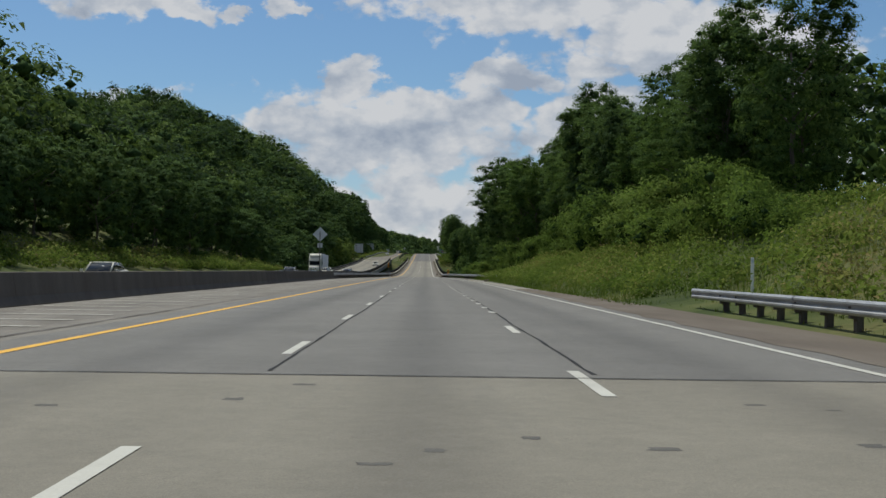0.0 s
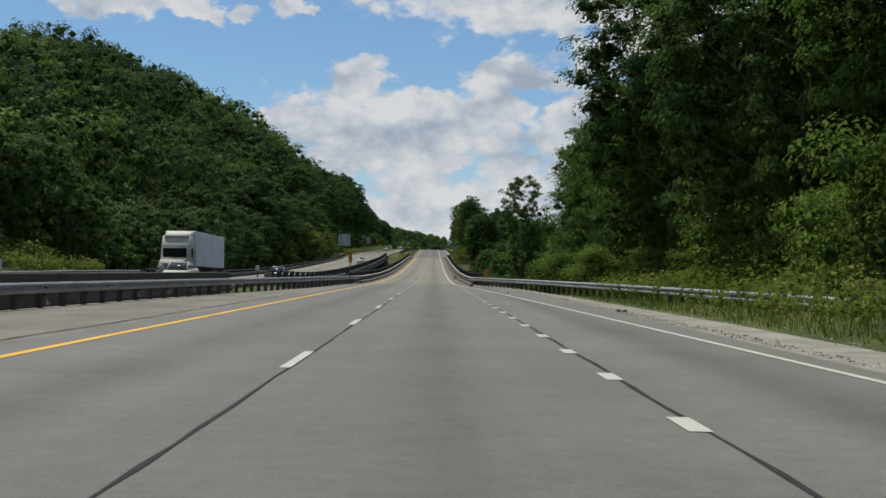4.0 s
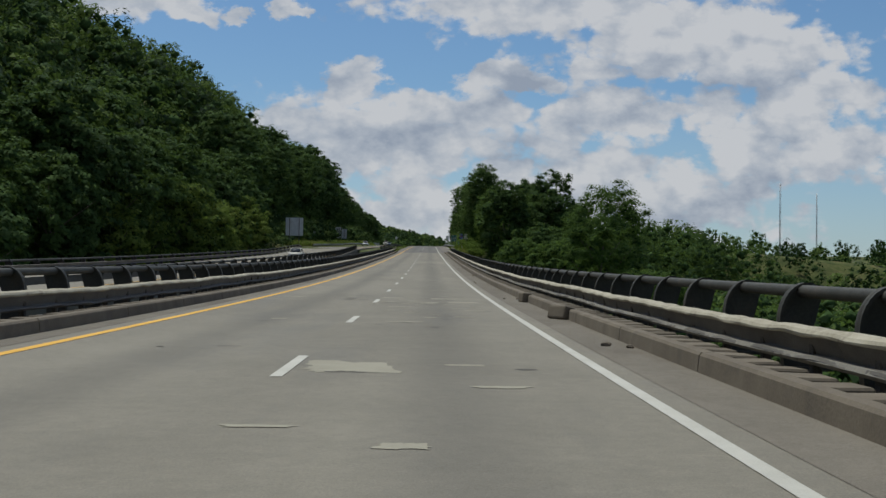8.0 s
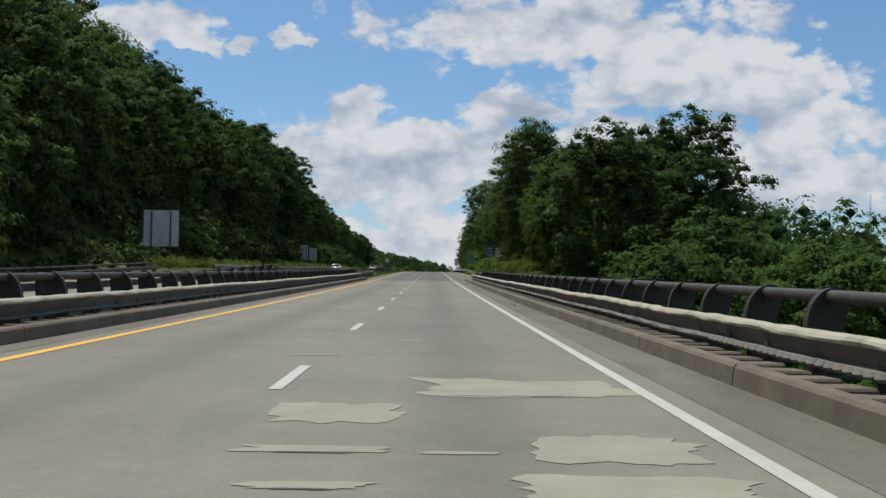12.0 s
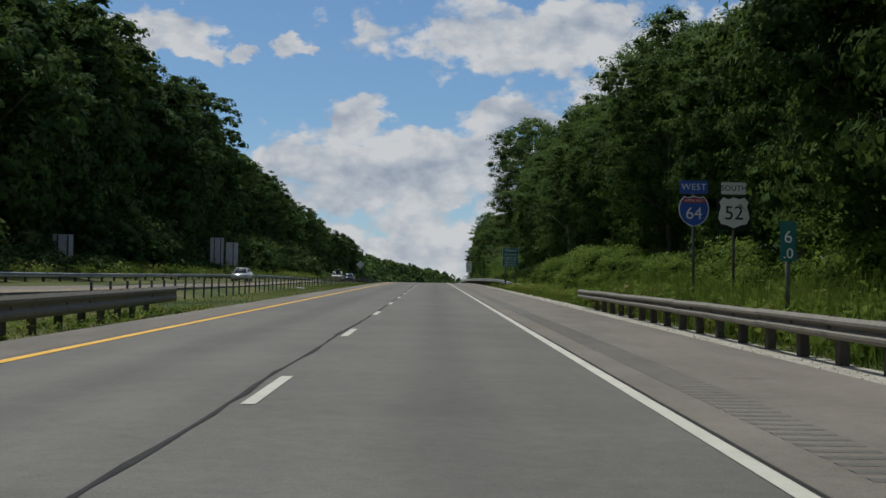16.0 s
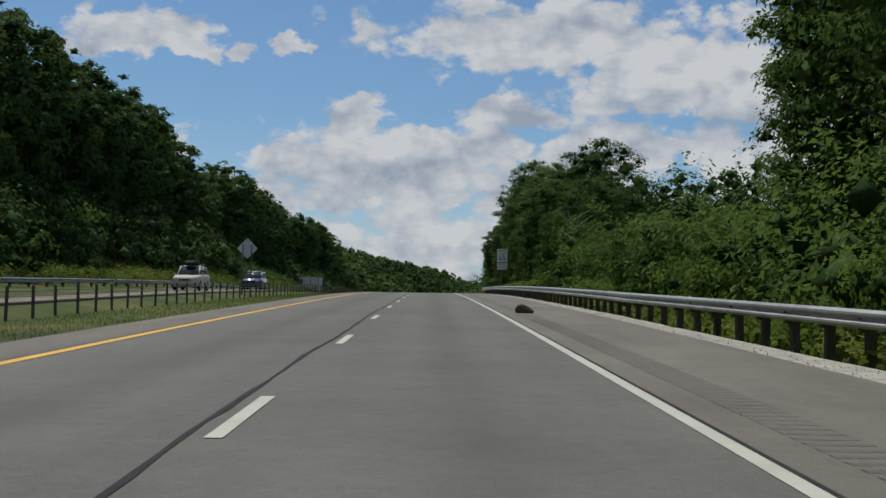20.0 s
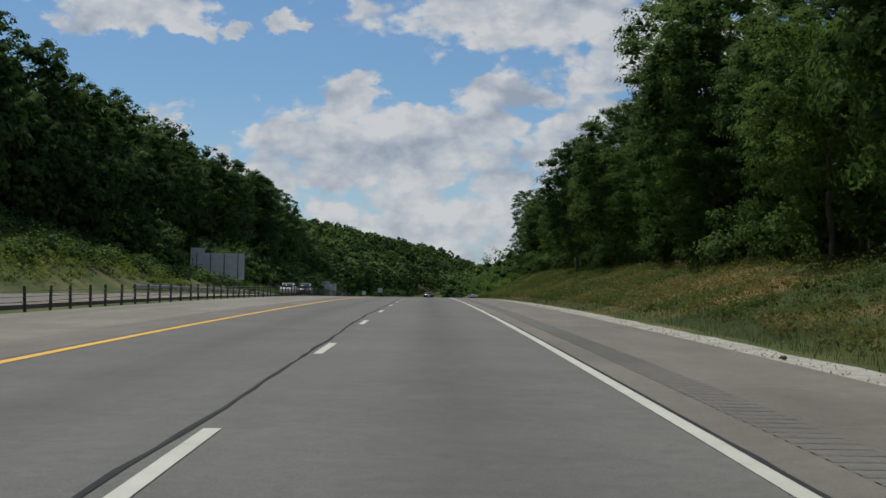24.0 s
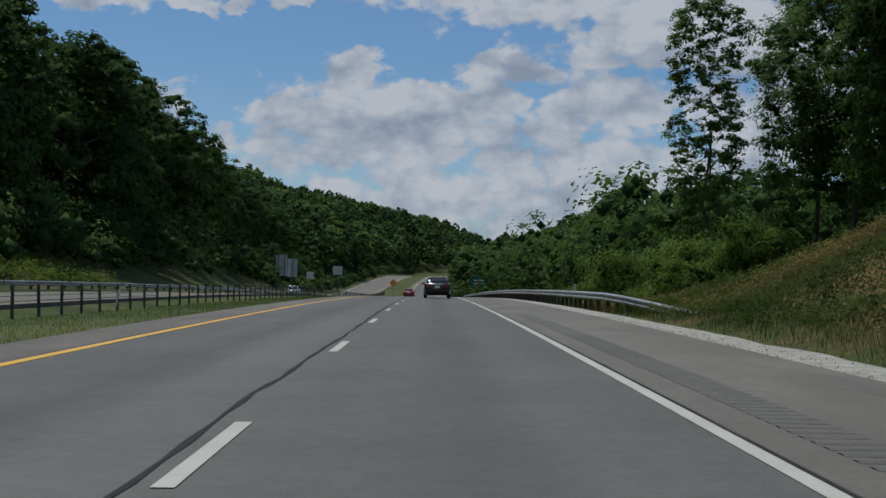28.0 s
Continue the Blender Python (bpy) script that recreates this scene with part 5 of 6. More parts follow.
def car(label, paint, x, y, z, heading, kind="sedan", box_on_roof=False):
    """A car whose nose points along +y before it is turned."""
    t = thing("car" if kind == "sedan" else "suv", label, "car", "cars on the motorway")
    t.matrix_basis = pose(x, y, z, math.degrees(math.atan((zr(y + 1) - zr(y - 1)) / 2)) * (1 if heading == 0 else -1), 0, heading)
    if kind == "sedan":
        L, W, bon, roof, r = 4.7, 0.90, 0.92, 1.44, 0.33
        body = [(-2.35, 0.78, 0.45, 0.80), (-2.28, 0.86, 0.28, 1.00), (-1.75, 0.90, 0.22, 1.06), (-0.6, 0.91, 0.20, 0.98), (0.9, 0.91, 0.20, 0.95), (1.6, 0.89, 0.22, 0.86), (2.2, 0.80, 0.25, 0.74), (2.36, 0.66, 0.36, 0.62)]
        cab = [(-1.75, 0.74, 1.02, 1.06), (-1.05, 0.68, 1.0, 1.40), (-0.2, 0.66, 1.0, 1.45), (0.35, 0.65, 1.0, 1.42), (1.15, 0.72, 0.92, 0.97)]
    else:
        L, W, bon, roof, r = 4.7, 0.94, 1.05, 1.74, 0.37
        body = [(-2.33, 0.84, 0.50, 0.95), (-2.28, 0.92, 0.36, 1.12), (-1.6, 0.94, 0.28, 1.14), (-0.4, 0.95, 0.26, 1.12), (1.0, 0.95, 0.26, 1.10), (1.6, 0.93, 0.28, 1.04), (2.2, 0.86, 0.32, 0.94), (2.34, 0.72, 0.42, 0.80)]
        cab = [(-2.26, 0.80, 1.06, 1.14), (-1.9, 0.74, 1.06, 1.66), (-0.6, 0.72, 1.06, 1.75), (0.25, 0.71, 1.06, 1.70), (1.05, 0.80, 1.04, 1.10)]
    b = part("body", loft([ring_at(*s) for s in body]), paint, t, "painted body shell")
    part("greenhouse", loft([ring_at(*s, 0.05) for s in cab]), glass_dark(), t, "dark tinted windows")
    rf = [(yy, w * 0.93, zt - 0.02, zt + 0.025) for yy, w, zb, zt in cab[1:-1]]
    part("roof", loft([ring_at(*s, 0.02) for s in rf]), paint, t, "painted roof")
    y0, y1 = cab[0][0], cab[-1][0]
    for s in (-1, 1):
        for (ya, wa, za), (yb, wb, zb) in (((cab[0][0], cab[0][1], cab[0][3]), (cab[1][0], cab[1][1], cab[1][3])), ((cab[-2][0], cab[-2][1], cab[-2][3]), (cab[-1][0], cab[-1][1], cab[-1][3]))):
            part("pillar", tube((s * wa * 0.93, ya, za), (s * wb * 0.93, yb, zb), 0.045, n=6), paint, t)
        part("mirror", box(0.16, 0.10, 0.13, (s * (W + 0.06), cab[-1][0] - 0.25, cab[-1][3] - 0.02), 0.03, 2), paint, t)
        for yy in (-1.40, 1.42):
            wheel_parts(t, s * (W - 0.10), yy, r, s)
        part("headlight", box(0.34, 0.16, 0.16, (s * 0.58, 2.20, bon - 0.30), 0.04, 2), lamp_clear, t, "clear headlight")
        part("tail_light", box(0.30, 0.12, 0.18, (s * 0.66, -2.29, bon - 0.12), 0.03, 2), lamp_red, t, "red tail light")
    part("grille", box(0.8, 0.08, 0.20, (0, 2.30, bon - 0.42), 0.02), rubber, t, "dark grille")
    part("bumper", box(1.45, 0.14, 0.16, (0, -2.32, 0.36), 0.04, 2), rubber, t, "dark lower bumper")
    part("plate", box(0.34, 0.02, 0.16, (0, -2.37, bon - 0.22), 0.004), sign_white, t, "pale plate")
    part("trim_bar", box(0.7, 0.03, 0.05, (0, -2.33, bon + 0.0), 0.01), chrome, t, "bright trim bar")
    if box_on_roof:
        part("roof_box", loft([ring_at(-1.3, 0.30, 1.80, 2.0, 0.08), ring_at(-1.0, 0.42, 1.78, 2.14, 0.1), ring_at(0.1, 0.42, 1.78, 2.12, 0.1), ring_at(0.5, 0.30, 1.80, 1.95, 0.08)]), rubber, t, "black roof box")
    return t


def ours(y):
    return zr(y) + 0.035


def theirs(y):
    return zr(y) + opp_z(y)


car("dark maroon four-door sedan driving ahead in the lane", car_paint("maroon", (0.035, 0.012, 0.016)), 2.0, 1037, ours(1037), 0)
car("red hatchback far ahead in the passing lane", car_paint("red", (0.42, 0.03, 0.025)), -1.75, 1150, ours(1150), 0)
OC = [(-15.4, 68, "white", "sedan"), (-15.4, 161, "grey", "sedan"), (-15.4, 222, "white", "sedan"), (-15.4, 276, "navy", "sedan"), (-15.4, 434, "white", "sedan"),
      (-19.0, 679, "silver", "sedan"), (-15.4, 768, "white", "roofbox"), (-15.4, 800, "navy", "suv"), (-15.4, 971, "white", "sedan"),
      (-15.4, 992, "black", "suv"), (-19.0, 1140, "silver", "sedan")]
PAINTS = {"white": (0.72, 0.72, 0.72), "grey": (0.16, 0.17, 0.18), "navy": (0.03, 0.05, 0.12), "silver": (0.45, 0.46, 0.48), "black": (0.015, 0.016, 0.018)}
for x, y, c, k in OC:
    car("%s %s on the other carriageway" % (c, {"sedan": "four-door car", "suv": "tall estate car", "roofbox": "estate car with black roof box"}[k]),
        car_paint(c, PAINTS[c]), x, y, theirs(y), 180, "sedan" if k == "sedan" else "suv", k == "roofbox")


def lorry(x, y):
    t = thing("lorry", "white articulated lorry with a grey box trailer", "lorry", "cars on the motorway")
    t.matrix_basis = pose(x, y, theirs(y), 0, 0, 180)
    white = car_paint("white", PAINTS["white"])
    cab = [ring_at(0.6, 1.15, 0.6, 3.5, 0.15), ring_at(1.6, 1.18, 0.55, 3.6, 0.15), ring_at(2.3, 1.15, 0.55, 2.7, 0.15), ring_at(2.45, 1.1, 0.55, 1.75, 0.15), ring_at(3.7, 1.0, 0.5, 1.55, 0.2), ring_at(3.95, 0.9, 0.5, 1.2, 0.2)]
    part("cab", loft(cab), white, t, "white sleeper cab")
    part("windscreen", box(1.9, 0.05, 0.75, (0, 2.42, 1.8), 0.03, 2, None), glass_dark(), t)
    part("fairing", loft([ring_at(0.5, 1.1, 3.45, 4.0, 0.1), ring_at(1.8, 1.0, 3.4, 3.6, 0.1)]), white, t)
    part("grille", box(1.1, 0.06, 0.7, (0, 3.93, 0.65), 0.03), chrome, t)
    part("front_bumper", box(2.3, 0.3, 0.35, (0, 3.85, 0.4), 0.06, 2), chrome, t)
    for i in range(4):
        part("trailer_panel", box(2.55, 3.45, 2.85, (0, -1.55 - i * 3.5, 1.15), 0.03), sign_back, t, "grey trailer panel")
    part("chassis", box(1.0, 14, 0.25, (0, -5, 0.85), 0.02), rubber, t)
    for s in (-1, 1):
        part("headlight", box(0.35, 0.1, 0.25, (s * 0.85, 3.95, 0.95), 0.04, 2), lamp_clear, t)
        part("mirror", box(0.12, 0.16, 0.75, (s * 1.38, 2.3, 1.8), 0.03), rubber, t)
        for yy in (3.0, -0.6, -1.8, -12.5, -13.7):
            wheel_parts(t, s * 1.05, yy, 0.5, s)


lorry(-19.0, 240)

# ------------------------------------------------------------ woods


def twigs(centres, radii, g, k=5):
    """Leafy tufts that bulge from the shell of each clump."""
    C, R = np.repeat(np.asarray(centres, float), k, axis=0), np.repeat(np.asarray(radii, float), k)
    d = g.normal(size=C.shape) + np.array([0, 0, 0.25])
    d /= np.linalg.norm(d, axis=1)[:, None]
    return C + d * (R * (0.50 + 0.40 * g.random(len(R))))[:, None], R * (0.32 + 0.26 * g.random(len(R)))


Leaves = collections.namedtuple("Leaves", "co normal")


def leaf_quads(centres, radii, counts, size, g, squash=0.75, low=-0.6, corners=4, heart=None, turn=0.34, crisp=0.35):
    """Leaf sprays (kites, or plain triangles far off) about tufts; they lie roughly along the skin of
    their tuft and of the crown round 'heart', and are shaded as its skin, the more as themselves
    the higher 'crisp' is. Returns their corners and normals."""
    C = np.repeat(np.asarray(centres, float), counts, axis=0)
    R = np.repeat(np.asarray(radii, float), counts)
    n = len(C)
    d = g.normal(size=(n, 3))
    d[:, 2] = np.where(d[:, 2] < low, -d[:, 2], d[:, 2])
    d /= np.linalg.norm(d, axis=1)[:, None]
    depth = 0.55 + 0.60 * g.random(n)
    P = C + d * (R * depth)[:, None] * np.array([1.1, 1.1, squash])
    nrm = d * 0.8 + g.normal(size=(n, 3)) * turn + np.array([0, 0, 0.30])
    if heart is not None:
        o = P - np.asarray(heart, float)
        nrm = nrm + 0.8 * o / np.maximum(1e-6, np.linalg.norm(o, axis=1))[:, None]
    nrm /= np.linalg.norm(nrm, axis=1)[:, None]
    a = np.cross(nrm, g.normal(size=(n, 3)))
    a /= np.linalg.norm(a, axis=1)[:, None]
    b = np.cross(nrm, a)
    s = (size * (0.5 + 0.9 * g.random(n)))[:, None]
    w = s * (0.6 + 0.3 * g.random(n))[:, None]
    droop = np.array([0, 0, -0.2]) * s
    skin = d * 0.7 + np.array([0, 0, 0.15])
    if heart is not None:
        skin = skin + 0.9 * o / np.maximum(1e-6, np.linalg.norm(o, axis=1))[:, None]
    skin = skin / np.linalg.norm(skin, axis=1)[:, None] * (1 - crisp) + nrm * crisp
    V = np.empty((n, corners, 3))
    if corners == 4:
        V[:, 0], V[:, 1], V[:, 2], V[:, 3] = P - a * s * 0.5, P + b * w * 0.5, P + a * s * 0.5 + droop, P - b * w * 0.5
    else:
        V[:, 0], V[:, 1], V[:, 2] = P - a * s * 0.45 + b * w * 0.5, P + a * s * 0.55 + droop, P - a * s * 0.3 - b * w * 0.6
    out = np.cross(V[:, 1] - V[:, 0], V[:, 2] - V[:, 0])
    back = (out * skin).sum(1) < 0
    V[back] = V[back][:, ::-1]
    return Leaves(V.reshape(-1, 3), np.repeat(skin, corners, axis=0))


OCTA = (np.array([(1, 0, 0), (-1, 0, 0), (0, 1, 0), (0, -1, 0), (0, 0, 1), (0, 0, -1)], float),
        np.array([(0, 2, 4), (2, 1, 4), (1, 3, 4), (3, 0, 4), (2, 0, 5), (1, 2, 5), (3, 1, 5), (0, 3, 5)]))
TETRA = (np.array([(0.94, 0, -0.33), (-0.47, 0.82, -0.33), (-0.47, -0.82, -0.33), (0, 0, 1)], float), np.array([(0, 1, 3), (1, 2, 3), (2, 0, 3), (0, 2, 1)]))


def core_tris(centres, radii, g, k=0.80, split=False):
    """Inner masses of the clumps, coloured dark as the shade between their leaves."""
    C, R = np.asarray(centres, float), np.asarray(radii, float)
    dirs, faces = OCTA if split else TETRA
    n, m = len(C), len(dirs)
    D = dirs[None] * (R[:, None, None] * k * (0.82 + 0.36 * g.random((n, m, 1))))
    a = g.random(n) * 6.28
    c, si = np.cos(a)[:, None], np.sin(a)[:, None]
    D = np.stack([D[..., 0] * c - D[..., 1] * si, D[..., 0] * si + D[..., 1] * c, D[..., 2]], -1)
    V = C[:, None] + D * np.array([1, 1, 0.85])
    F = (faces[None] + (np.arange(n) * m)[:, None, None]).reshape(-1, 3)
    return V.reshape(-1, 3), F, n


def quads_mesh(name, V, mat, core=None, corners=4, tints=None):
    """A mesh of loose leaves and inner masses; 'tints' sets each leaf's tree apart, from 0 to 1."""
    V, N = V if isinstance(V, Leaves) else (V, None)
    n = len(V) // corners
    loops = np.arange(n * corners, dtype=np.int32)
    starts = np.arange(n, dtype=np.int32) * corners
    if core is not None:
        CV, CF, cores = core
        loops = np.concatenate([loops, (CF.ravel() + len(V)).astype(np.int32)])
        starts = np.concatenate([starts, n * corners + np.arange(len(CF), dtype=np.int32) * 3])
        V = np.concatenate([V, CV])
        if N is not None:
            mid = CV.reshape(-1, len(CV) // cores, 3)
            away = mid - mid.mean(1, keepdims=True)
            N = np.concatenate([N, away.reshape(-1, 3)])
    me = bpy.data.meshes.new(name)
    me.vertices.add(len(V))
    me.vertices.foreach_set("co", V.astype(np.float32).ravel())
    me.loops.add(len(loops))
    me.loops.foreach_set("vertex_index", loops)
    me.polygons.add(len(starts))
    me.polygons.foreach_set("loop_start", starts.astype(np.int32))
    me.materials.append(mat)
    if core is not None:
        me.materials.append(leaf_gap_shade)
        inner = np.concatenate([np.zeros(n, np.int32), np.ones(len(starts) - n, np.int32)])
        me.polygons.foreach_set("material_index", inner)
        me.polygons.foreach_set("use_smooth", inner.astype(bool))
    tint = np.full(len(V), 0.5, np.float32)
    if tints is not None:
        tint[:len(tints)] = tints
    me.attributes.new("tint", "FLOAT", "POINT").data.foreach_set("value", tint)
    me.update(calc_edges=True)
    if N is not None:
        me.polygons.foreach_set("use_smooth", np.ones(len(starts), bool))
        N = N / np.maximum(1e-6, np.linalg.norm(N, axis=1))[:, None]
        me.normals_split_custom_set_from_vertices(N.tolist())
    return me


def crown_clumps(H, R, base, g, n):
    """Clump centres over the skin of a domed, uneven crown."""
    cs, rs = [], []
    lean = g.normal(size=2) * 0.03
    z0, z1 = base * H, H - R * 0.20
    dome = max(z0 + 0.1, z1 - R * 0.95)
    for i in range(n):
        k = ((i + g.random()) / n) ** 0.8
        z = z0 + (z1 - z0) * k
        if z > dome:
            prof = math.sqrt(max(0.02, 1 - ((z - dome) / (z1 - dome)) ** 2))
        else:
            prof = 0.70 + 0.30 * (z - z0) / (dome - z0)
        a = i * 2.39996 + g.random() * 0.9
        rad = R * prof * (0.55 + 0.35 * math.sqrt(g.random())) * (0.80 + 0.32 * g.random())
        cs.append((rad * math.cos(a) + lean[0] * z, rad * math.sin(a) + lean[1] * z, z))
        rs.append(R * (0.20 + 0.15 * g.random()))
    return cs, rs


def limbs(H, R, base, g, thick, n=7, apart=False):
    bms = []
    top = H * (0.55 + 0.25 * base)
    p, rr_ = Vector((0, 0, -1.2)), thick
    for i in range(5):
        q = Vector((g.normal() * 0.12 * i, g.normal() * 0.12 * i, top * (i + 1) / 5))
        bms.append(tube(p, q, rr_, rr_ * 0.8, 8, i == 0))
        p, rr_ = q, rr_ * 0.8
    for i in range(n):
        z0 = top * (0.45 + 0.5 * i / n)
        a = i * 2.4 + g.random()
        ln = R * (0.55 + 0.4 * g.random())
        s = Vector((0, 0, z0))
        e = s + Vector((math.cos(a) * ln, math.sin(a) * ln, ln * (0.5 + 0.5 * g.random())))
        bms.append(tube(s, e, thick * 0.34, thick * 0.10, 5, False))
    if apart:
        return merged(*bms[:5]), bms[5:]
    return merged(*bms)


def bare_tree(name, label, category, x, y, *shape):
    t = thing(name, label, category, at=(x, y, gz(x, y)))
    stem, branches = limbs(*shape, apart=True)
    part("trunk", stem, bark_dead, t)
    for b in branches:
        part("branch", b, bark_dead, t)


def tree_kind(H, R, base, seed, leaves, size, mat, thick=0.26, clumps=26, corners=3, core=0.85):
    g = np.random.default_rng(seed)
    cs, rs = crown_clumps(H, R, base, g, clumps)
    ts, tr = twigs(cs, rs, g, 6)
    w = tr ** 2
    cnt = np.maximum(4, (leaves * w / w.sum()).astype(int))
    heart = (0, 0, H * (0.35 + 0.3 * base))
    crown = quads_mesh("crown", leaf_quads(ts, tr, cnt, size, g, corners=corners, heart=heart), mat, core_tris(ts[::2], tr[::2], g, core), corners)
    trunk = bm_mesh("trunk", limbs(H, R, base, g, thick), bark)
    return trunk, crown


NEAR = [tree_kind(19, 5.8, 0.10, 1, 14000, 0.34, leaf, clumps=62), tree_kind(22, 6.2, 0.12, 2, 15500, 0.34, leaf, clumps=68), tree_kind(16, 5.4, 0.07, 3, 12500, 0.33, leaf_bright, clumps=56),
        tree_kind(13, 4.7, 0.05, 4, 10500, 0.31, leaf_bright, clumps=48), tree_kind(20, 4.6, 0.18, 5, 11000, 0.33, leaf, clumps=46, core=0.55)]
CLOSE = [tree_kind(19, 5.2, 0.16, 6, 31000, 0.215, leaf, clumps=76, core=0.65), tree_kind(22, 5.6, 0.18, 7, 34000, 0.22, leaf, clumps=84, core=0.65), tree_kind(16, 5.0, 0.06, 8, 28000, 0.205, leaf_bright, clumps=68, core=0.38),
         tree_kind(13, 4.4, 0.04, 9, 22000, 0.195, leaf_bright, clumps=60, core=0.38), tree_kind(20, 4.0, 0.16, 10, 25000, 0.215, leaf, clumps=56, core=0.5),
         tree_kind(23, 5.2, 0.34, 12, 26000, 0.21, leaf, clumps=64, core=0.6)]
MID = [tree_kind(16, 6.2, 0.04, 21, 9000, 0.46, leaf_hill, clumps=40), tree_kind(18.5, 6.6, 0.05, 22, 9600, 0.47, leaf_hill, clumps=42), tree_kind(14, 5.6, 0.03, 23, 8000, 0.45, leaf_hill, clumps=36),
       tree_kind(17, 6.0, 0.04, 24, 8600, 0.46, leaf_hill, clumps=38)]
LABELS = ["tall leafy deciduous tree at the wood's edge", "broad dark green deciduous tree", "fresh green leafy tree at the verge", "low bushy green tree", "slender tree with an open leafy crown"]


def plant(kind, label, x, y, s, turn, dz=0.0, name="tree", group="roadside trees", squash=1.0):
    trunk, crown = kind
    t = thing(name, label, "tree", group)
    t.matrix_basis = Matrix.Translation((x, y, gz(x, y) + dz)) @ pose(0, 0, 0, 0, 0, turn) @ Matrix.Diagonal((s, s, s * squash, 1))
    part("trunk", trunk, None, t)
    part("crown", crown, None, t)
    return t


rt = random.Random(77)


def row(x0, x1, y0, y1, step, kinds, smin, smax, labels=LABELS, squash=1.0, stock=NEAR):
    y = y0
    while y < y1:
        i = rt.choice(kinds)
        plant(stock[i], labels[i], rt.uniform(x0, x1), y + rt.uniform(-0.3, 0.3) * step, rt.uniform(smin, smax), rt.uniform(0, 360), squash=squash)
        y += step * rt.uniform(0.8, 1.2)


# right side, stretch by stretch
row(20, 23.0, 66, 140, 5.0, [0, 1, 2], 0.55, 0.66, stock=CLOSE)
row(19.5, 23, 140, 215, 5.5, [0, 1, 2, 4], 0.74, 0.86, stock=CLOSE)
row(15, 18.5, 175, 250, 6.0, [0, 2, 3, 4], 0.8, 1.0, stock=CLOSE)
row(17, 19, 240, 254, 6.0, [1, 0], 0.92, 1.02, stock=CLOSE)
SLENDER = tree_kind(19.5, 2.5, 0.10, 31, 22000, 0.19, leaf, 0.2, clumps=110, core=0.55)
plant(SLENDER, "slender leafy tree rising beside the bridge railing", 10.9, 265, 0.82, 30, 0.0, squash=1.2)
plant(CLOSE[2], "leafy tree rising from below the bridge", 14.6, 279, 0.70, 75, 0.0, squash=1.35)
plant(CLOSE[2], "leafy green tree on the slope beside the bridge", 14.0, 266, 0.84, 110, 0.0, squash=1.30)
plant(CLOSE[0], "broad leafy tree on the slope beside the bridge", 18.2, 257, 0.95, 210, 0.0)
plant(tree_kind(21, 6.3, 0.28, 14, 28000, 0.24, leaf_bright, clumps=66, core=0.5), "large round tree with airy light green crown below the bridge", 24.0, 436, 1.0, 20, 0.0)
row(24.5, 30, 404, 470, 7.0, [2, 3], 0.60, 0.72)
row(18, 28, 466, 496, 4.6, [2, 3], 0.80, 0.95)
row(15, 27, 496, 545, 4.0, [0, 2, 1], 0.80, 0.92)
row(14.0, 16.5, 536, 562, 6.0, [2, 3], 0.70, 0.85, stock=CLOSE)
row(13.2, 15.5, 566, 584, 5.0, [0, 1], 0.84, 0.95, stock=CLOSE)
row(15.5, 17.5, 586, 606, 5.0, [0, 1], 0.62, 0.72, stock=CLOSE)
row(14.8, 17.5, 606, 636, 5.0, [0, 1, 4], 0.60, 0.70, stock=CLOSE)
row(14.8, 17.5, 636, 656, 5.0, [0, 1, 4], 0.72, 0.82, stock=CLOSE)
row(15.2, 17.5, 656, 676, 5.0, [0, 1], 0.78, 0.87, stock=CLOSE)
row(15.2, 17.5, 676, 698, 5.0, [0, 1], 0.88, 0.98, stock=CLOSE)
for x, y, k, a in ((13.6, 705, 1.0, 15), (15.5, 712, 1.08, 140)):
    plant(CLOSE[5], "tall dark tree whose high crown leans over the guardrail", x, y, k, a)
row(20, 22.5, 722, 740, 6.0, [1, 0], 0.95, 1.05, stock=CLOSE)
row(13.5, 17, 736, 788, 4.2, [2, 3], 0.38, 0.48, stock=CLOSE)
row(13.5, 17, 788, 802, 4.5, [2, 3], 0.52, 0.66, stock=CLOSE)
row(14.5, 20, 798, 850, 6.0, [0, 1, 4], 0.72, 0.88, stock=CLOSE)
row(14.8, 18.0, 850, 945, 4.6, [0, 1, 2], 0.50, 0.62, stock=CLOSE)
row(17, 19.5, 946, 992, 4.5, [0, 2], 0.46, 0.56, stock=CLOSE)
row(17.2, 18.6, 992, 1003, 5.0, [0, 1], 0.54, 0.60, stock=CLOSE)
plant(CLOSE[0], "tall leafy tree at the edge of the thicket", 16.5, 878, 0.78, 40)
plant(CLOSE[1], "tall leafy tree at the edge of the thicket", 17.2, 888, 0.78, 150)
plant(SLENDER, "tall slender tree standing alone above the bank", 18.2, 1024.6, 1.0, 60)
plant(CLOSE[0], "tall tree with a domed crown above the thicket", 21.3, 817, 1.08, 130)


def mid_row(x0, x1, y0, y1, step, smin, smax, stock=MID, label="dark green hillside tree beyond the other carriageway"):
    y = y0
    while y < y1:
        k = rt.randrange(len(stock))
        plant(stock[k], label, rt.uniform(x0, x1), y, rt.uniform(smin, smax), rt.uniform(0, 360), group="hillside trees")
        y += step * rt.uniform(0.8, 1.2)


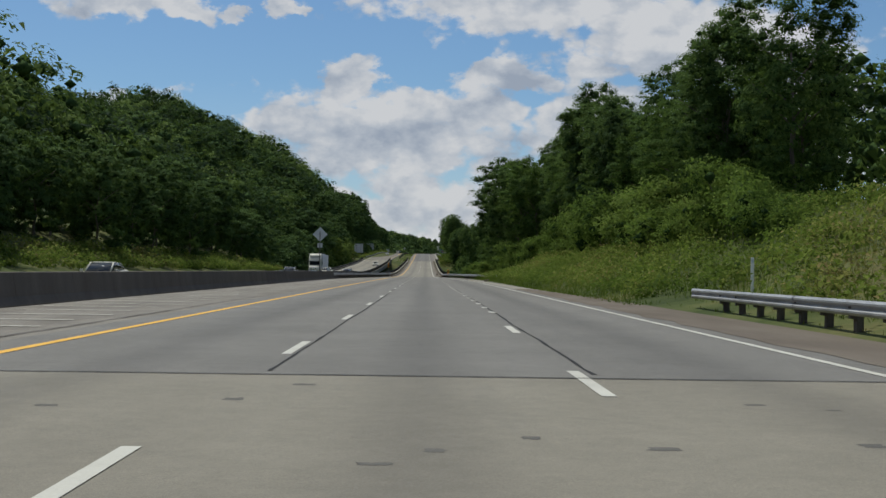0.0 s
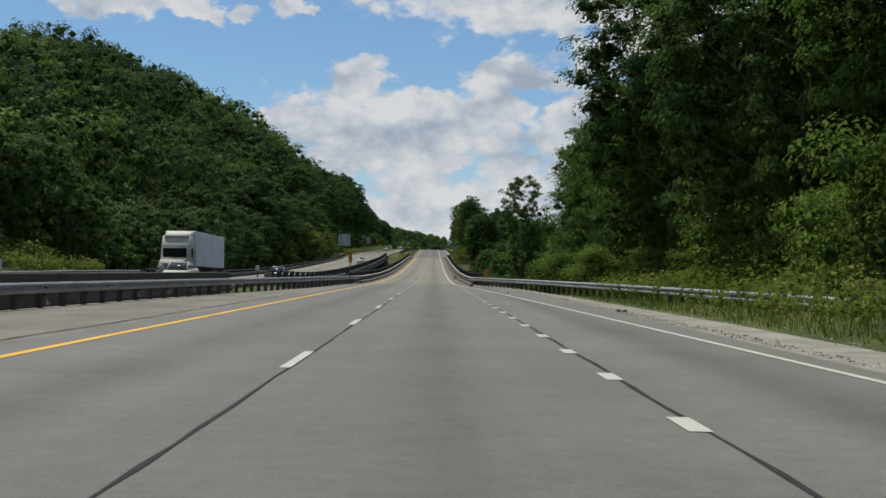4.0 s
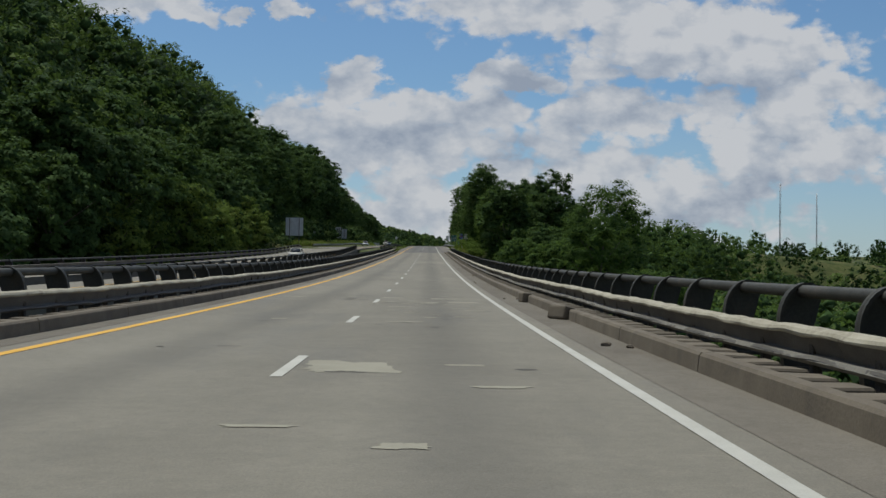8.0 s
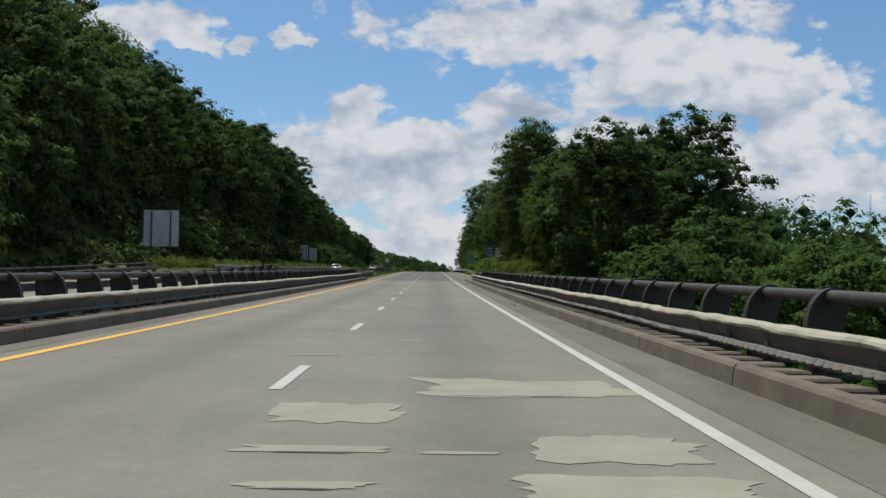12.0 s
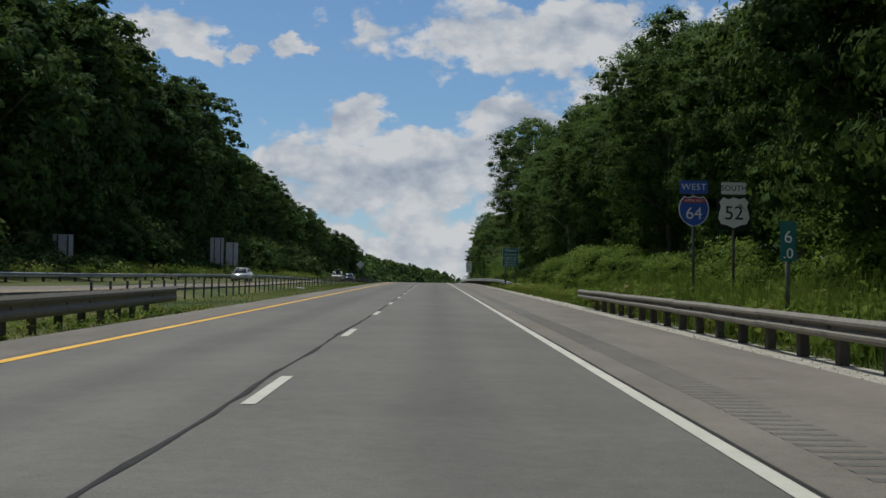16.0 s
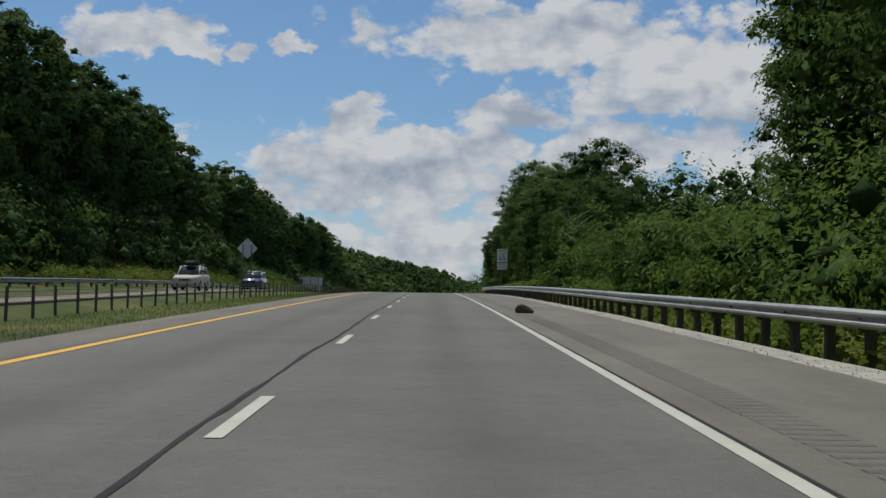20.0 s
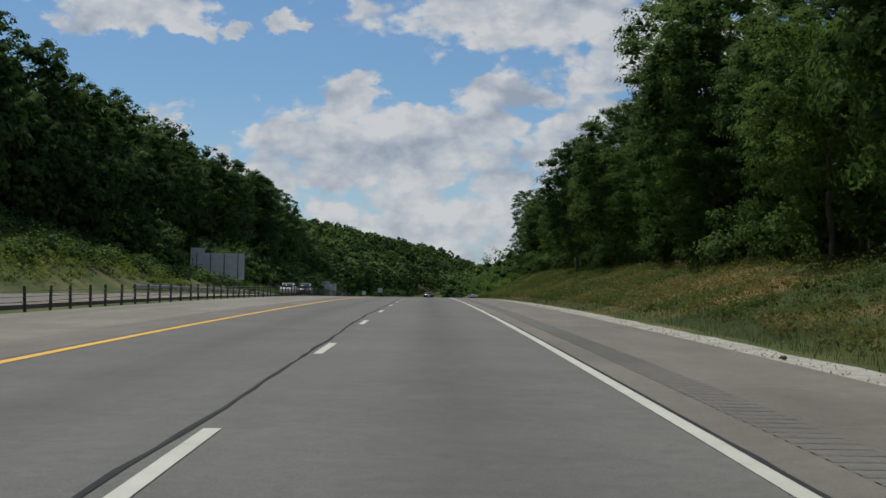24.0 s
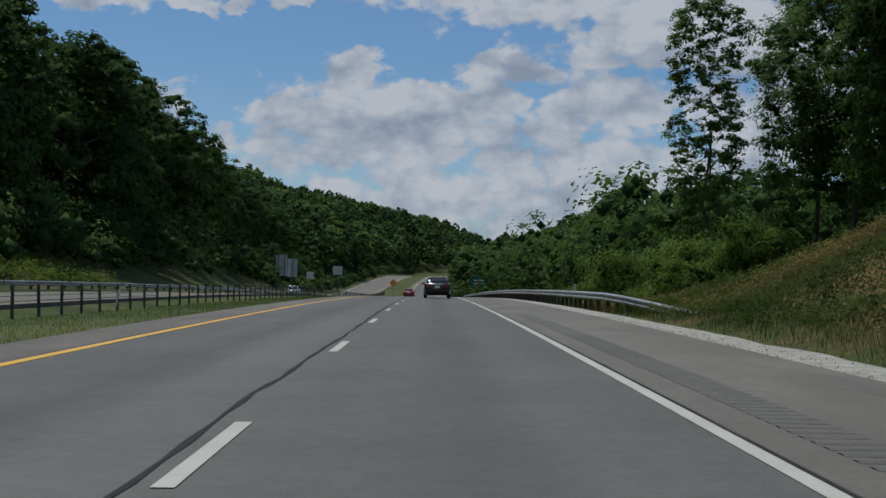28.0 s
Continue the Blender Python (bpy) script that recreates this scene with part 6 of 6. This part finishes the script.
mid_row(-35, -30, 70, 250, 5.5, 0.48, 0.66)
SUNNY = [tree_kind(15, 6.6, 0.03, 25, 9500, 0.44, leaf_sunny, clumps=44), tree_kind(12, 6.0, 0.02, 26, 8500, 0.42, leaf_sunny, clumps=40)]
mid_row(-36, -31, 250, 396, 6.0, 0.66, 0.88)
mid_row(-37, -33, 396, 520, 6.5, 0.8, 1.1)
mid_row(-34, -30, 402, 486, 8.0, 0.72, 0.95, SUNNY, "broad fresh green tree at the foot of the hill")
mid_row(-43, -37.5, 520, 610, 6.5, 1.0, 1.2)
mid_row(-43, -37.5, 610, 680, 6.5, 1.15, 1.4)
mid_row(-43, -37.5, 680, 768, 7.5, 1.25, 1.5)
mid_row(-43, -37.5, 768, 812, 7.0, 0.95, 1.1)
mid_row(-43, -37.5, 812, 880, 7.0, 1.05, 1.2)
mid_row(-43, -37.5, 880, 960, 7.5, 0.75, 0.95)
mid_row(-42.5, -39, 922, 980, 6.0, 0.9, 1.08)
mid_row(-48, -43, 960, 1012, 7.5, 0.7, 0.9)
mid_row(-48, -43, 1012, 1060, 7.5, 0.95, 1.15)
mid_row(-43, -37.5, 1060, 1180, 8.0, 1.05, 1.25)
mid_row(-43, -37.5, 1180, 1290, 9.0, 0.8, 1.0)


def wood(name, label, spots, leaves, size, mat, hmin, hmax, seed, rmin=3.6, rmax=5.6, core=0.66, split=True, lobes=13):
    """Many far crowns, each a round billow of lobes, as one mass of leaf sprays."""
    g = np.random.default_rng(seed)
    out, cc, cr, tints = [], [], [], []
    for x, y in spots:
        H, R = g.uniform(hmin, hmax), g.uniform(rmin, rmax)
        o = np.array([x, y, gz(x, y)])
        cs, rs = crown_clumps(H, R, max(0.1, 1 - 2.3 * R / H), g, lobes)
        rs = np.array(rs) * 1.55
        P = np.array(cs) + o
        cc.append(P)
        cr.append(rs)
        P, rs = twigs(P, rs, g, 3)
        rs = rs * 1.25
        w = rs ** 2
        out.append(leaf_quads(P, rs, np.maximum(2, (leaves * w / w.sum()).astype(int)), size, g, corners=3, heart=o + [0, 0, H - 1.25 * R], turn=0.28, crisp=0.12))
        tints.append(np.full(len(out[-1].co), g.random(), np.float32))
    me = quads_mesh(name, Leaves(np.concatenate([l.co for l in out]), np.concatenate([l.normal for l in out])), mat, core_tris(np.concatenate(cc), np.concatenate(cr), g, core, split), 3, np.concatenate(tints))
    tagged(new(name, me), label, "woods", kind="stuff")


def spots(x0, x1, y0, y1, dx, dy, seed, shape=None):
    r_ = random.Random(seed)
    out = []
    y = y0
    while y < y1:
        x = x0
        while x < x1:
            px, py = x + r_.uniform(-0.45, 0.45) * dx, y + r_.uniform(-0.45, 0.45) * dy
            if shape is None or shape(px, py):
                out.append((px + bend(py), py))
            x += dx
        y += dy
    return out


wood("hillside_woods", "dense dark green woods climbing the hillside", spots(-128, -44, 90, 1350, 10.6, 10.6, 1), 800, 0.80, leaf_hill, 10, 20, 5, 5.4, 8.0, core=0.42)
wood("back_row_woods", "second row of leafy trees behind the verge",
     spots(25, 34, 110, 235, 7, 7, 20) + spots(20, 30, 545, 690, 7, 7, 21) + spots(23, 31, 845, 1000, 7, 7, 22), 1100, 0.42, leaf, 10, 14.5, 16, core=0.45)
wood("slope_woods", "low thicket of trees on the slope below the road", spots(17, 36, 700, 815, 6.5, 6.5, 23), 2600, 0.23, leaf_bright, 5.5, 8.5, 17, core=0.3)
wood("right_woods", "dense green woods behind the roadside trees",
     [p for p in spots(36, 80, 70, 1120, 9.5, 10.0, 2) if not 240 < p[1] < 560 and not 690 < p[1] < 830], 480, 0.62, leaf_hill, 11, 16, 6, core=0.4)
SIGN_YS = (540, 664, 740, 1019, 1232)
wood("hill_foot_woods", "bushes and young trees at the foot of the hill",
     [p for p in spots(-38, -29, 525, 1300, 5.0, 6.0, 25) if not any(sy - 34 < p[1] < sy + 4 for sy in SIGN_YS) and not 872 < p[1] < 965], 760, 0.38, leaf_hill, 3.5, 7, 19, core=0.42)
wood("low_bushes", "low bushes on the slope below the road signs",
     [p for p in spots(-40, -27, 505, 1300, 2.8, 3.0, 35) if (any(sy - 36 < p[1] < sy + 6 for sy in SIGN_YS) or 866 < p[1] < 968) and not any(abs(p[1] - sy) < 9 for sy in (1019, 1232))], 170, 0.30, leaf_hill, 1.1, 1.9, 39, 1.1, 1.7, core=0.5, split=False)
wood("valley_floor_woods", "leafy treetops below the bridge", spots(14.5, 62, 264, 500, 7.5, 8, 26) + spots(-44, -32, 262, 505, 7, 8, 27), 300, 0.5, leaf, 6, 9, 20, core=0.42)
wood("far_verge_bushes", "low bushes on the bank beyond the far carriageway", spots(-31, -25, 1240, 1780, 3.2, 4.0, 45) + spots(9, 15, 1190, 1780, 3.2, 5.0, 46), 90, 0.6, leaf_hill, 1.8, 3.4, 49, 1.5, 2.3, core=0.8, split=False)
wood("far_roadside_woods", "dark trees closing in on the far road", spots(15, 32, 1275, 1800, 8, 9, 28) + spots(-42, -29, 1295, 1800, 7, 9, 29), 130, 1.0, leaf_hill, 9, 14, 21)
wood("far_slope_woods", "dark green woods below the far slope", spots(20, 36, 1035, 1400, 8, 8, 24), 850, 0.48, leaf, 9, 13, 18, core=0.35)
wood("far_woods", "distant dark wooded ridge where the road bends away", spots(-190, -32, 1350, 2250, 14, 13, 3) + spots(32, 170, 1120, 2250, 15, 15, 4)
     + spots(-32, 30, 1800, 2250, 13, 13, 8), 54, 2.6, leaf_hill, 13, 18, 7, core=0.85, split=False)
wood("valley_woods", "leafy treetops in the valley beside the bridge", spots(34, 70, 500, 560, 9, 9, 9), 900, 0.48, leaf, 9, 14, 9, core=0.42)
wood("plain_woods", "low treetops far out on the plain", spots(120, 330, 620, 1100, 26, 28, 10), 300, 1.0, leaf_hill, 9, 14, 10, core=0.5)

# a lone tree that stands over the ridge
LONE = (-74.5, 684, 55.0 - gz(-74.5, 684))
plant(MID[1], "lone round tree standing above the ridge line", LONE[0], LONE[1], 0.8, 40, LONE[2], group="hillside trees")

# ------------------------------------------------------------ shrubs and grass


def shrub_kind(R, H, seed, leaves, size, mat):
    g = np.random.default_rng(seed)
    n = 18
    cs = [(g.uniform(-R, R) * 0.7, g.uniform(-R, R) * 0.7, g.uniform(0.1, 0.75) * H) for _ in range(n)]
    rs = [R * g.uniform(0.22, 0.42) for _ in range(n)]
    w = np.array(rs) ** 2
    # the dark cores colour in the shade inside the foliage
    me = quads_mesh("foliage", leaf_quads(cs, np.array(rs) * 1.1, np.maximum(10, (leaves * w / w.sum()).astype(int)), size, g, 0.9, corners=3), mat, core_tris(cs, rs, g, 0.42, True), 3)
    stems = merged(*[tube((0, 0, -0.3), (c[0] * 0.8, c[1] * 0.8, c[2]), 0.03, 0.012, 5, False) for c in cs[:7]])
    return bm_mesh("stem", stems, bark), me


SHRUBS = [shrub_kind(1.5, 1.9, 31, 5200, 0.095, leaf_shrub), shrub_kind(1.2, 1.4, 32, 3800, 0.088, leaf_shrub), shrub_kind(1.9, 2.6, 33, 5600, 0.11, leaf_shrub), shrub_kind(1.4, 1.2, 34, 3800, 0.088, leaf_shrub)]
# darker leaf colour puts the shade under overhanging trees into these shrubs
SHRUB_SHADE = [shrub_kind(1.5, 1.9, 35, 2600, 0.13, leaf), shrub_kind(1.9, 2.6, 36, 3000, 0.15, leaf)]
SHRUB_FAR = [shrub_kind(2.0, 2.4, 41, 320, 0.6, leaf_bright), shrub_kind(2.6, 3.6, 42, 380, 0.7, leaf)]


def shrubs(x0, x1, y0, y1, step, smin, smax, kinds=SHRUBS, label="leafy green shrub at the foot of the trees"):
    y = y0
    while y < y1:
        st, fo = rt.choice(kinds)
        x, yy = rt.uniform(x0, x1), y + rt.uniform(-0.4, 0.4) * step
        t = thing("shrub", label, "shrub", "verge shrubs")
        s = rt.uniform(smin, smax)
        t.matrix_basis = Matrix.Translation((x, yy, gz(x, yy))) @ pose(0, 0, 0, 0, 0, rt.uniform(0, 360)) @ Matrix.Diagonal((s, s, s * rt.uniform(0.8, 1.15), 1))
        part("stem", st, None, t)
        part("foliage", fo, None, t)
        y += step * rt.uniform(0.7, 1.3)


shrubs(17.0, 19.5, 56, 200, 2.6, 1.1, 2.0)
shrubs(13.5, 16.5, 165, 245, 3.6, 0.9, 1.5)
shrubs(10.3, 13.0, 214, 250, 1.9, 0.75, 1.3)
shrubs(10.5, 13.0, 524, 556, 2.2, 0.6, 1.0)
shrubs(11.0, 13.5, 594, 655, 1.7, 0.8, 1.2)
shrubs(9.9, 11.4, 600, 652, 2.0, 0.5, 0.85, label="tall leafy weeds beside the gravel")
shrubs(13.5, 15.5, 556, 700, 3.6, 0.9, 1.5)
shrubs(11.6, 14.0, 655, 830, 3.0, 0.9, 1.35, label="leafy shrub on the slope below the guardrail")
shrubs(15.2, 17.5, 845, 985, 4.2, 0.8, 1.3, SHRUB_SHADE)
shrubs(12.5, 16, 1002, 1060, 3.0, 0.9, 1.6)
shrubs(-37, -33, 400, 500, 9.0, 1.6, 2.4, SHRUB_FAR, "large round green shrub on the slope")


def weeds(name, label, spots_, rmin, rmax, leaves, size, mat, seed, lift=0.35):
    """Low leafy weeds as one mass."""
    g = np.random.default_rng(seed)
    r_ = g.uniform(rmin, rmax, len(spots_))
    C = np.array([(x, y, gz(x, y)) for x, y in spots_]) + np.stack([np.zeros(len(r_)), np.zeros(len(r_)), r_ * lift], 1)
    me = quads_mesh(name, leaf_quads(C, r_, np.full(len(r_), leaves), size, g, 0.9, -0.1, 3), mat, None, 3)
    tagged(new(name, me), label, "weeds", kind="stuff")


def blades(name, label, spots_, hmin, hmax, wide, mat, seed):
    """Upright grass blades as one mass."""
    g = np.random.default_rng(seed)
    P = np.array([(x, y, gz(x, y)) for x, y in spots_])
    n = len(P)
    a = g.random(n) * np.pi
    side = np.stack([np.cos(a), np.sin(a), np.zeros(n)], 1) * (wide * (0.6 + 0.8 * g.random(n)))[:, None]
    h = hmin + (hmax - hmin) * g.random(n) ** 1.3
    tip = np.stack([g.normal(size=n) * 0.28 * h, g.normal(size=n) * 0.28 * h, h], 1)
    V = np.empty((n, 4, 3))
    V[:, 0], V[:, 1] = P - side - [0, 0, 0.05], P + side - [0, 0, 0.05]
    V[:, 2], V[:, 3] = P + tip + side * 0.25, P + tip * 0.96 - side * 0.25
    me = quads_mesh(name, V.reshape(-1, 3), mat)
    tagged(new(name, me), label, "grass", kind="stuff")


def scatter(x0, x1, y0, y1, n, seed, keep=None):
    r_ = random.Random(seed)
    out = []
    while len(out) < n:
        x, y = r_.uniform(x0, x1), r_.uniform(y0, y1)
        if keep is None or keep(x, y, r_):
            out.append((x, y))
    return out


def clumpy(x, y, r_):
    return noise.noise(Vector((x * 0.5, y * 0.35, 1.7))) + r_.uniform(-0.5, 0.5) > -0.1


def off_rail(x, y, r_):
    return (y > 50 or x > 11.4) and clumpy(x, y, r_)


def off_rail_all(x, y, r_):
    return y > 50 or x > 11.2


weeds("bank_weeds", "tall green and straw-coloured weeds on the bank", scatter(10.4, 20.5, 20, 245, 4600, 1, off_rail), 0.35, 0.9, 20, 0.16, grass, 51)
blades("bank_grass", "thin grass stalks standing over the weeds", scatter(9.8, 20, 20, 245, 24000, 11, off_rail_all), 0.3, 0.8, 0.014, grass, 61)
blades("bank_grass_low", "short grass at the gravel's edge", scatter(9.3, 10.6, 20, 235, 9000, 2, lambda x, y, r_: y > 46 or x > 10.45), 0.05, 0.2, 0.02, grass, 52)
blades("verge_grass_bridge_end", "tall reedy grass behind the railing", scatter(7.6, 11, 520, 596, 14000, 3, clumpy), 0.4, 1.3, 0.013, grass, 53)
weeds("verge_weeds_bridge_end", "leafy weeds behind the railing", scatter(7.8, 12, 522, 596, 900, 12, clumpy), 0.3, 0.8, 16, 0.22, grass, 62)
blades("verge_grass_middle", "green grass along the gravel", scatter(7.5, 10.5, 590, 690, 26000, 4), 0.05, 0.24, 0.009, grass, 54)
weeds("verge_weeds_middle", "leafy green weeds between gravel and shrubs", scatter(8.4, 11.5, 592, 664, 1500, 14, clumpy), 0.15, 0.45, 34, 0.085, grass, 64)
weeds("rail_weeds", "low weeds under the median guardrail", scatter(-7.6, -5.4, 526, 584, 420, 13), 0.1, 0.26, 14, 0.09, grass, 63)
weeds("slope_weeds", "weeds below the guardrail", scatter(8.9, 12.5, 650, 835, 2200, 5, clumpy), 0.25, 0.6, 14, 0.24, grass, 55)
weeds("dry_bank_weeds", "dry brown and green weeds on the bank", scatter(8.7, 16, 832, 1010, 4600, 6), 0.15, 0.42, 26, 0.075, grass_dry, 56)
blades("dry_bank_grass", "dry brown and green grass on the bank", scatter(7.9, 16, 832, 1012, 60000, 16), 0.06, 0.22, 0.007, grass_dry, 66)
blades("dry_bank_end_grass", "tall dry grass where the bank meets the guardrail", scatter(8.3, 15.5, 945, 1014, 26000, 26), 0.12, 0.45, 0.007, grass_dry, 76)
weeds("dry_bank_end_weeds", "brown and green weeds on the end of the bank", scatter(9.2, 15.5, 945, 1014, 1100, 27, clumpy), 0.2, 0.5, 16, 0.10, grass_dry, 77)
blades("median_grass", "mown grass in the median", [p for p in scatter(-10.4, -5.35, 526, 1060, 76000, 7) if not 816 < p[1] < 962], 0.03, 0.11, 0.009, grass, 57)
weeds("far_verge_weeds", "bright weeds and bushes on the far verge", scatter(-31, -25.5, 60, 250, 900, 8, clumpy) + [p for p in scatter(-33, -25.3, 530, 1060, 2600, 9, clumpy) if not 960 < p[1] < 1022], 0.4, 1.2, 40, 0.22, grass, 58)



def stones(name, label, spots_, rmin, rmax, seed):
    """Loose stones as one mass."""
    g = np.random.default_rng(seed)
    r_ = rmin + (rmax - rmin) * g.random(len(spots_)) ** 2
    C = np.array([(x, y, max(gz(x, y), zr(y) + 0.012 if x < 8 else -99) + 0.01) for x, y in spots_])
    CV, CF, _ = core_tris(C, r_, g, 1.0, True)
    me = mesh_of(name, CV, CF.tolist())
    me.materials.append(gravel_stone)
    tagged(new(name, me), label, "gravel", kind="stuff")


gravel_stone = material("gravel_stone", [(0.2693, 0.2461, 0.2035), (0.4039, 0.3757, 0.3144), (0.5386, 0.5040, 0.4316)], 0.95, 0, 3, 20, 0.4, 0.2, island=1.0)
rs_ = random.Random(41)
stones("verge_stones_west", "loose pale stones along the shoulder", [(6.7 + abs(rs_.gauss(0, 0.45)), rs_.uniform(545, 990)) for _ in range(12000)], 0.006, 0.018, 71)
stones("verge_stones_east", "loose pale stones beside the entry lane", [(edge_r(y_) + 0.85 + 1.1 * ease(y_, 150, 210) + abs(rs_.gauss(0, 0.5 + 1.3 * ease(y_, 120, 230))), y_) for y_ in (rs_.uniform(100, 249) for _ in range(6000))], 0.010, 0.04, 72)

# ------------------------------------------------------------ small things
g = np.random.default_rng(4)
bare_tree("dead_tree", "bare grey dead tree with forked limbs", "dead tree", 20, 632, 28, 3.5, 0.5, g, 0.26, 12)
bare_tree("dead_tree", "bare pale dead sapling among the shrubs", "dead tree", 13.2, 783, 13, 2.4, 0.5, g, 0.10, 11)
bare_tree("bare_trunk", "pale bare trunk at the wood's edge", "tree trunk", 13.6, 653, 17, 2.6, 0.4, g, 0.24, 8)


def rock(r_, g_, seed):
    bm = bmesh.new()
    bmesh.ops.create_icosphere(bm, subdivisions=2, radius=r_)
    for v in bm.verts:
        v.co *= 1 + 0.35 * noise.noise(v.co / r_ * 1.3 + Vector((seed, 0, 0)))
        v.co.z *= 0.6
    return bm


# a plain brown lump stands in for a dead animal
roadkill_brown = material("roadkill_brown", [(0.055, 0.042, 0.031), (0.10, 0.078, 0.058), (0.15, 0.12, 0.092)], 0.95, 0, 5, 60, 0.5, 0.1)
t = thing("roadkill_lump", "limp brown lump standing in for a dead animal on the shoulder", "debris", at=(4.55, 719.4, zr(719.4) + 0.034))
bm = bmesh.new()
bmesh.ops.create_icosphere(bm, subdivisions=3, radius=0.5)
for v in bm.verts:
    c = v.co.copy()
    v.co *= 1 + 0.30 * noise.noise(c * 2.3) + 0.10 * noise.noise(c * 7.0)
    v.co = Vector((v.co.x * 0.60, v.co.y * 0.40, max(0.0, 0.09 + v.co.z * 0.30 * (1.2 - v.co.x))))
for f in bm.faces:
    f.smooth = True
part("bundle", bm, roadkill_brown, t)
debris = random.Random(31)
for i in range(26):
    y = debris.choice([debris.uniform(120, 245), debris.uniform(262, 520), debris.uniform(262, 520), debris.uniform(600, 940)])
    x = debris.uniform(4.05, 4.65) if BR0 < y < BR1 else (edge_r(y) + debris.uniform(0.6, 1.6) if y < BR0 else debris.uniform(6.4, 7.4))
    s = debris.uniform(0.03, 0.09)
    ob = part("stone", rock(s, g, i), concrete_kerb, None)
    ob.location = (x, y, zr(y) + 0.04 + s * 0.25)
    tagged(ob, "small broken piece of concrete beside the lane", "stone", "loose stones")
for x, y in ((4.62, 301.5), (9.1, 150.5), (8.9, 148.0), (9.4, 152.5)):
    ob = part("rubble", rock(0.22, g, x), concrete_kerb, None)
    ob.location = (x, y, (zr(y) if x < 5 else gz(x, y)) + 0.08)
    tagged(ob, "lump of broken pale concrete", "rubble", "loose stones")
t = thing("litter", "white scrap of litter in the median grass", "litter", at=(-9.4, 648, gz(-9.4, 648) + 0.02))
part("scrap", box(0.6, 0.35, 0.12, (0, 0, 0), 0.04, 2, pose(0, 0, 0, 4, 6, 20)), sign_white, t)
t = thing("plastic_sheet", "torn white plastic caught on a barrier post", "litter", at=(-10.6, 588 + 168 * 2.44, gz(-10.6, 588 + 168 * 2.44)))
part("sheet", loft([[(0.05 * math.cos(a) + 0.1 * k, 0.06 * math.sin(a), 0.1 + 0.7 * k) for a in np.linspace(0, 5.5, 7)] for k in (0, 0.3, 0.6, 1.0)]), sign_white, t)
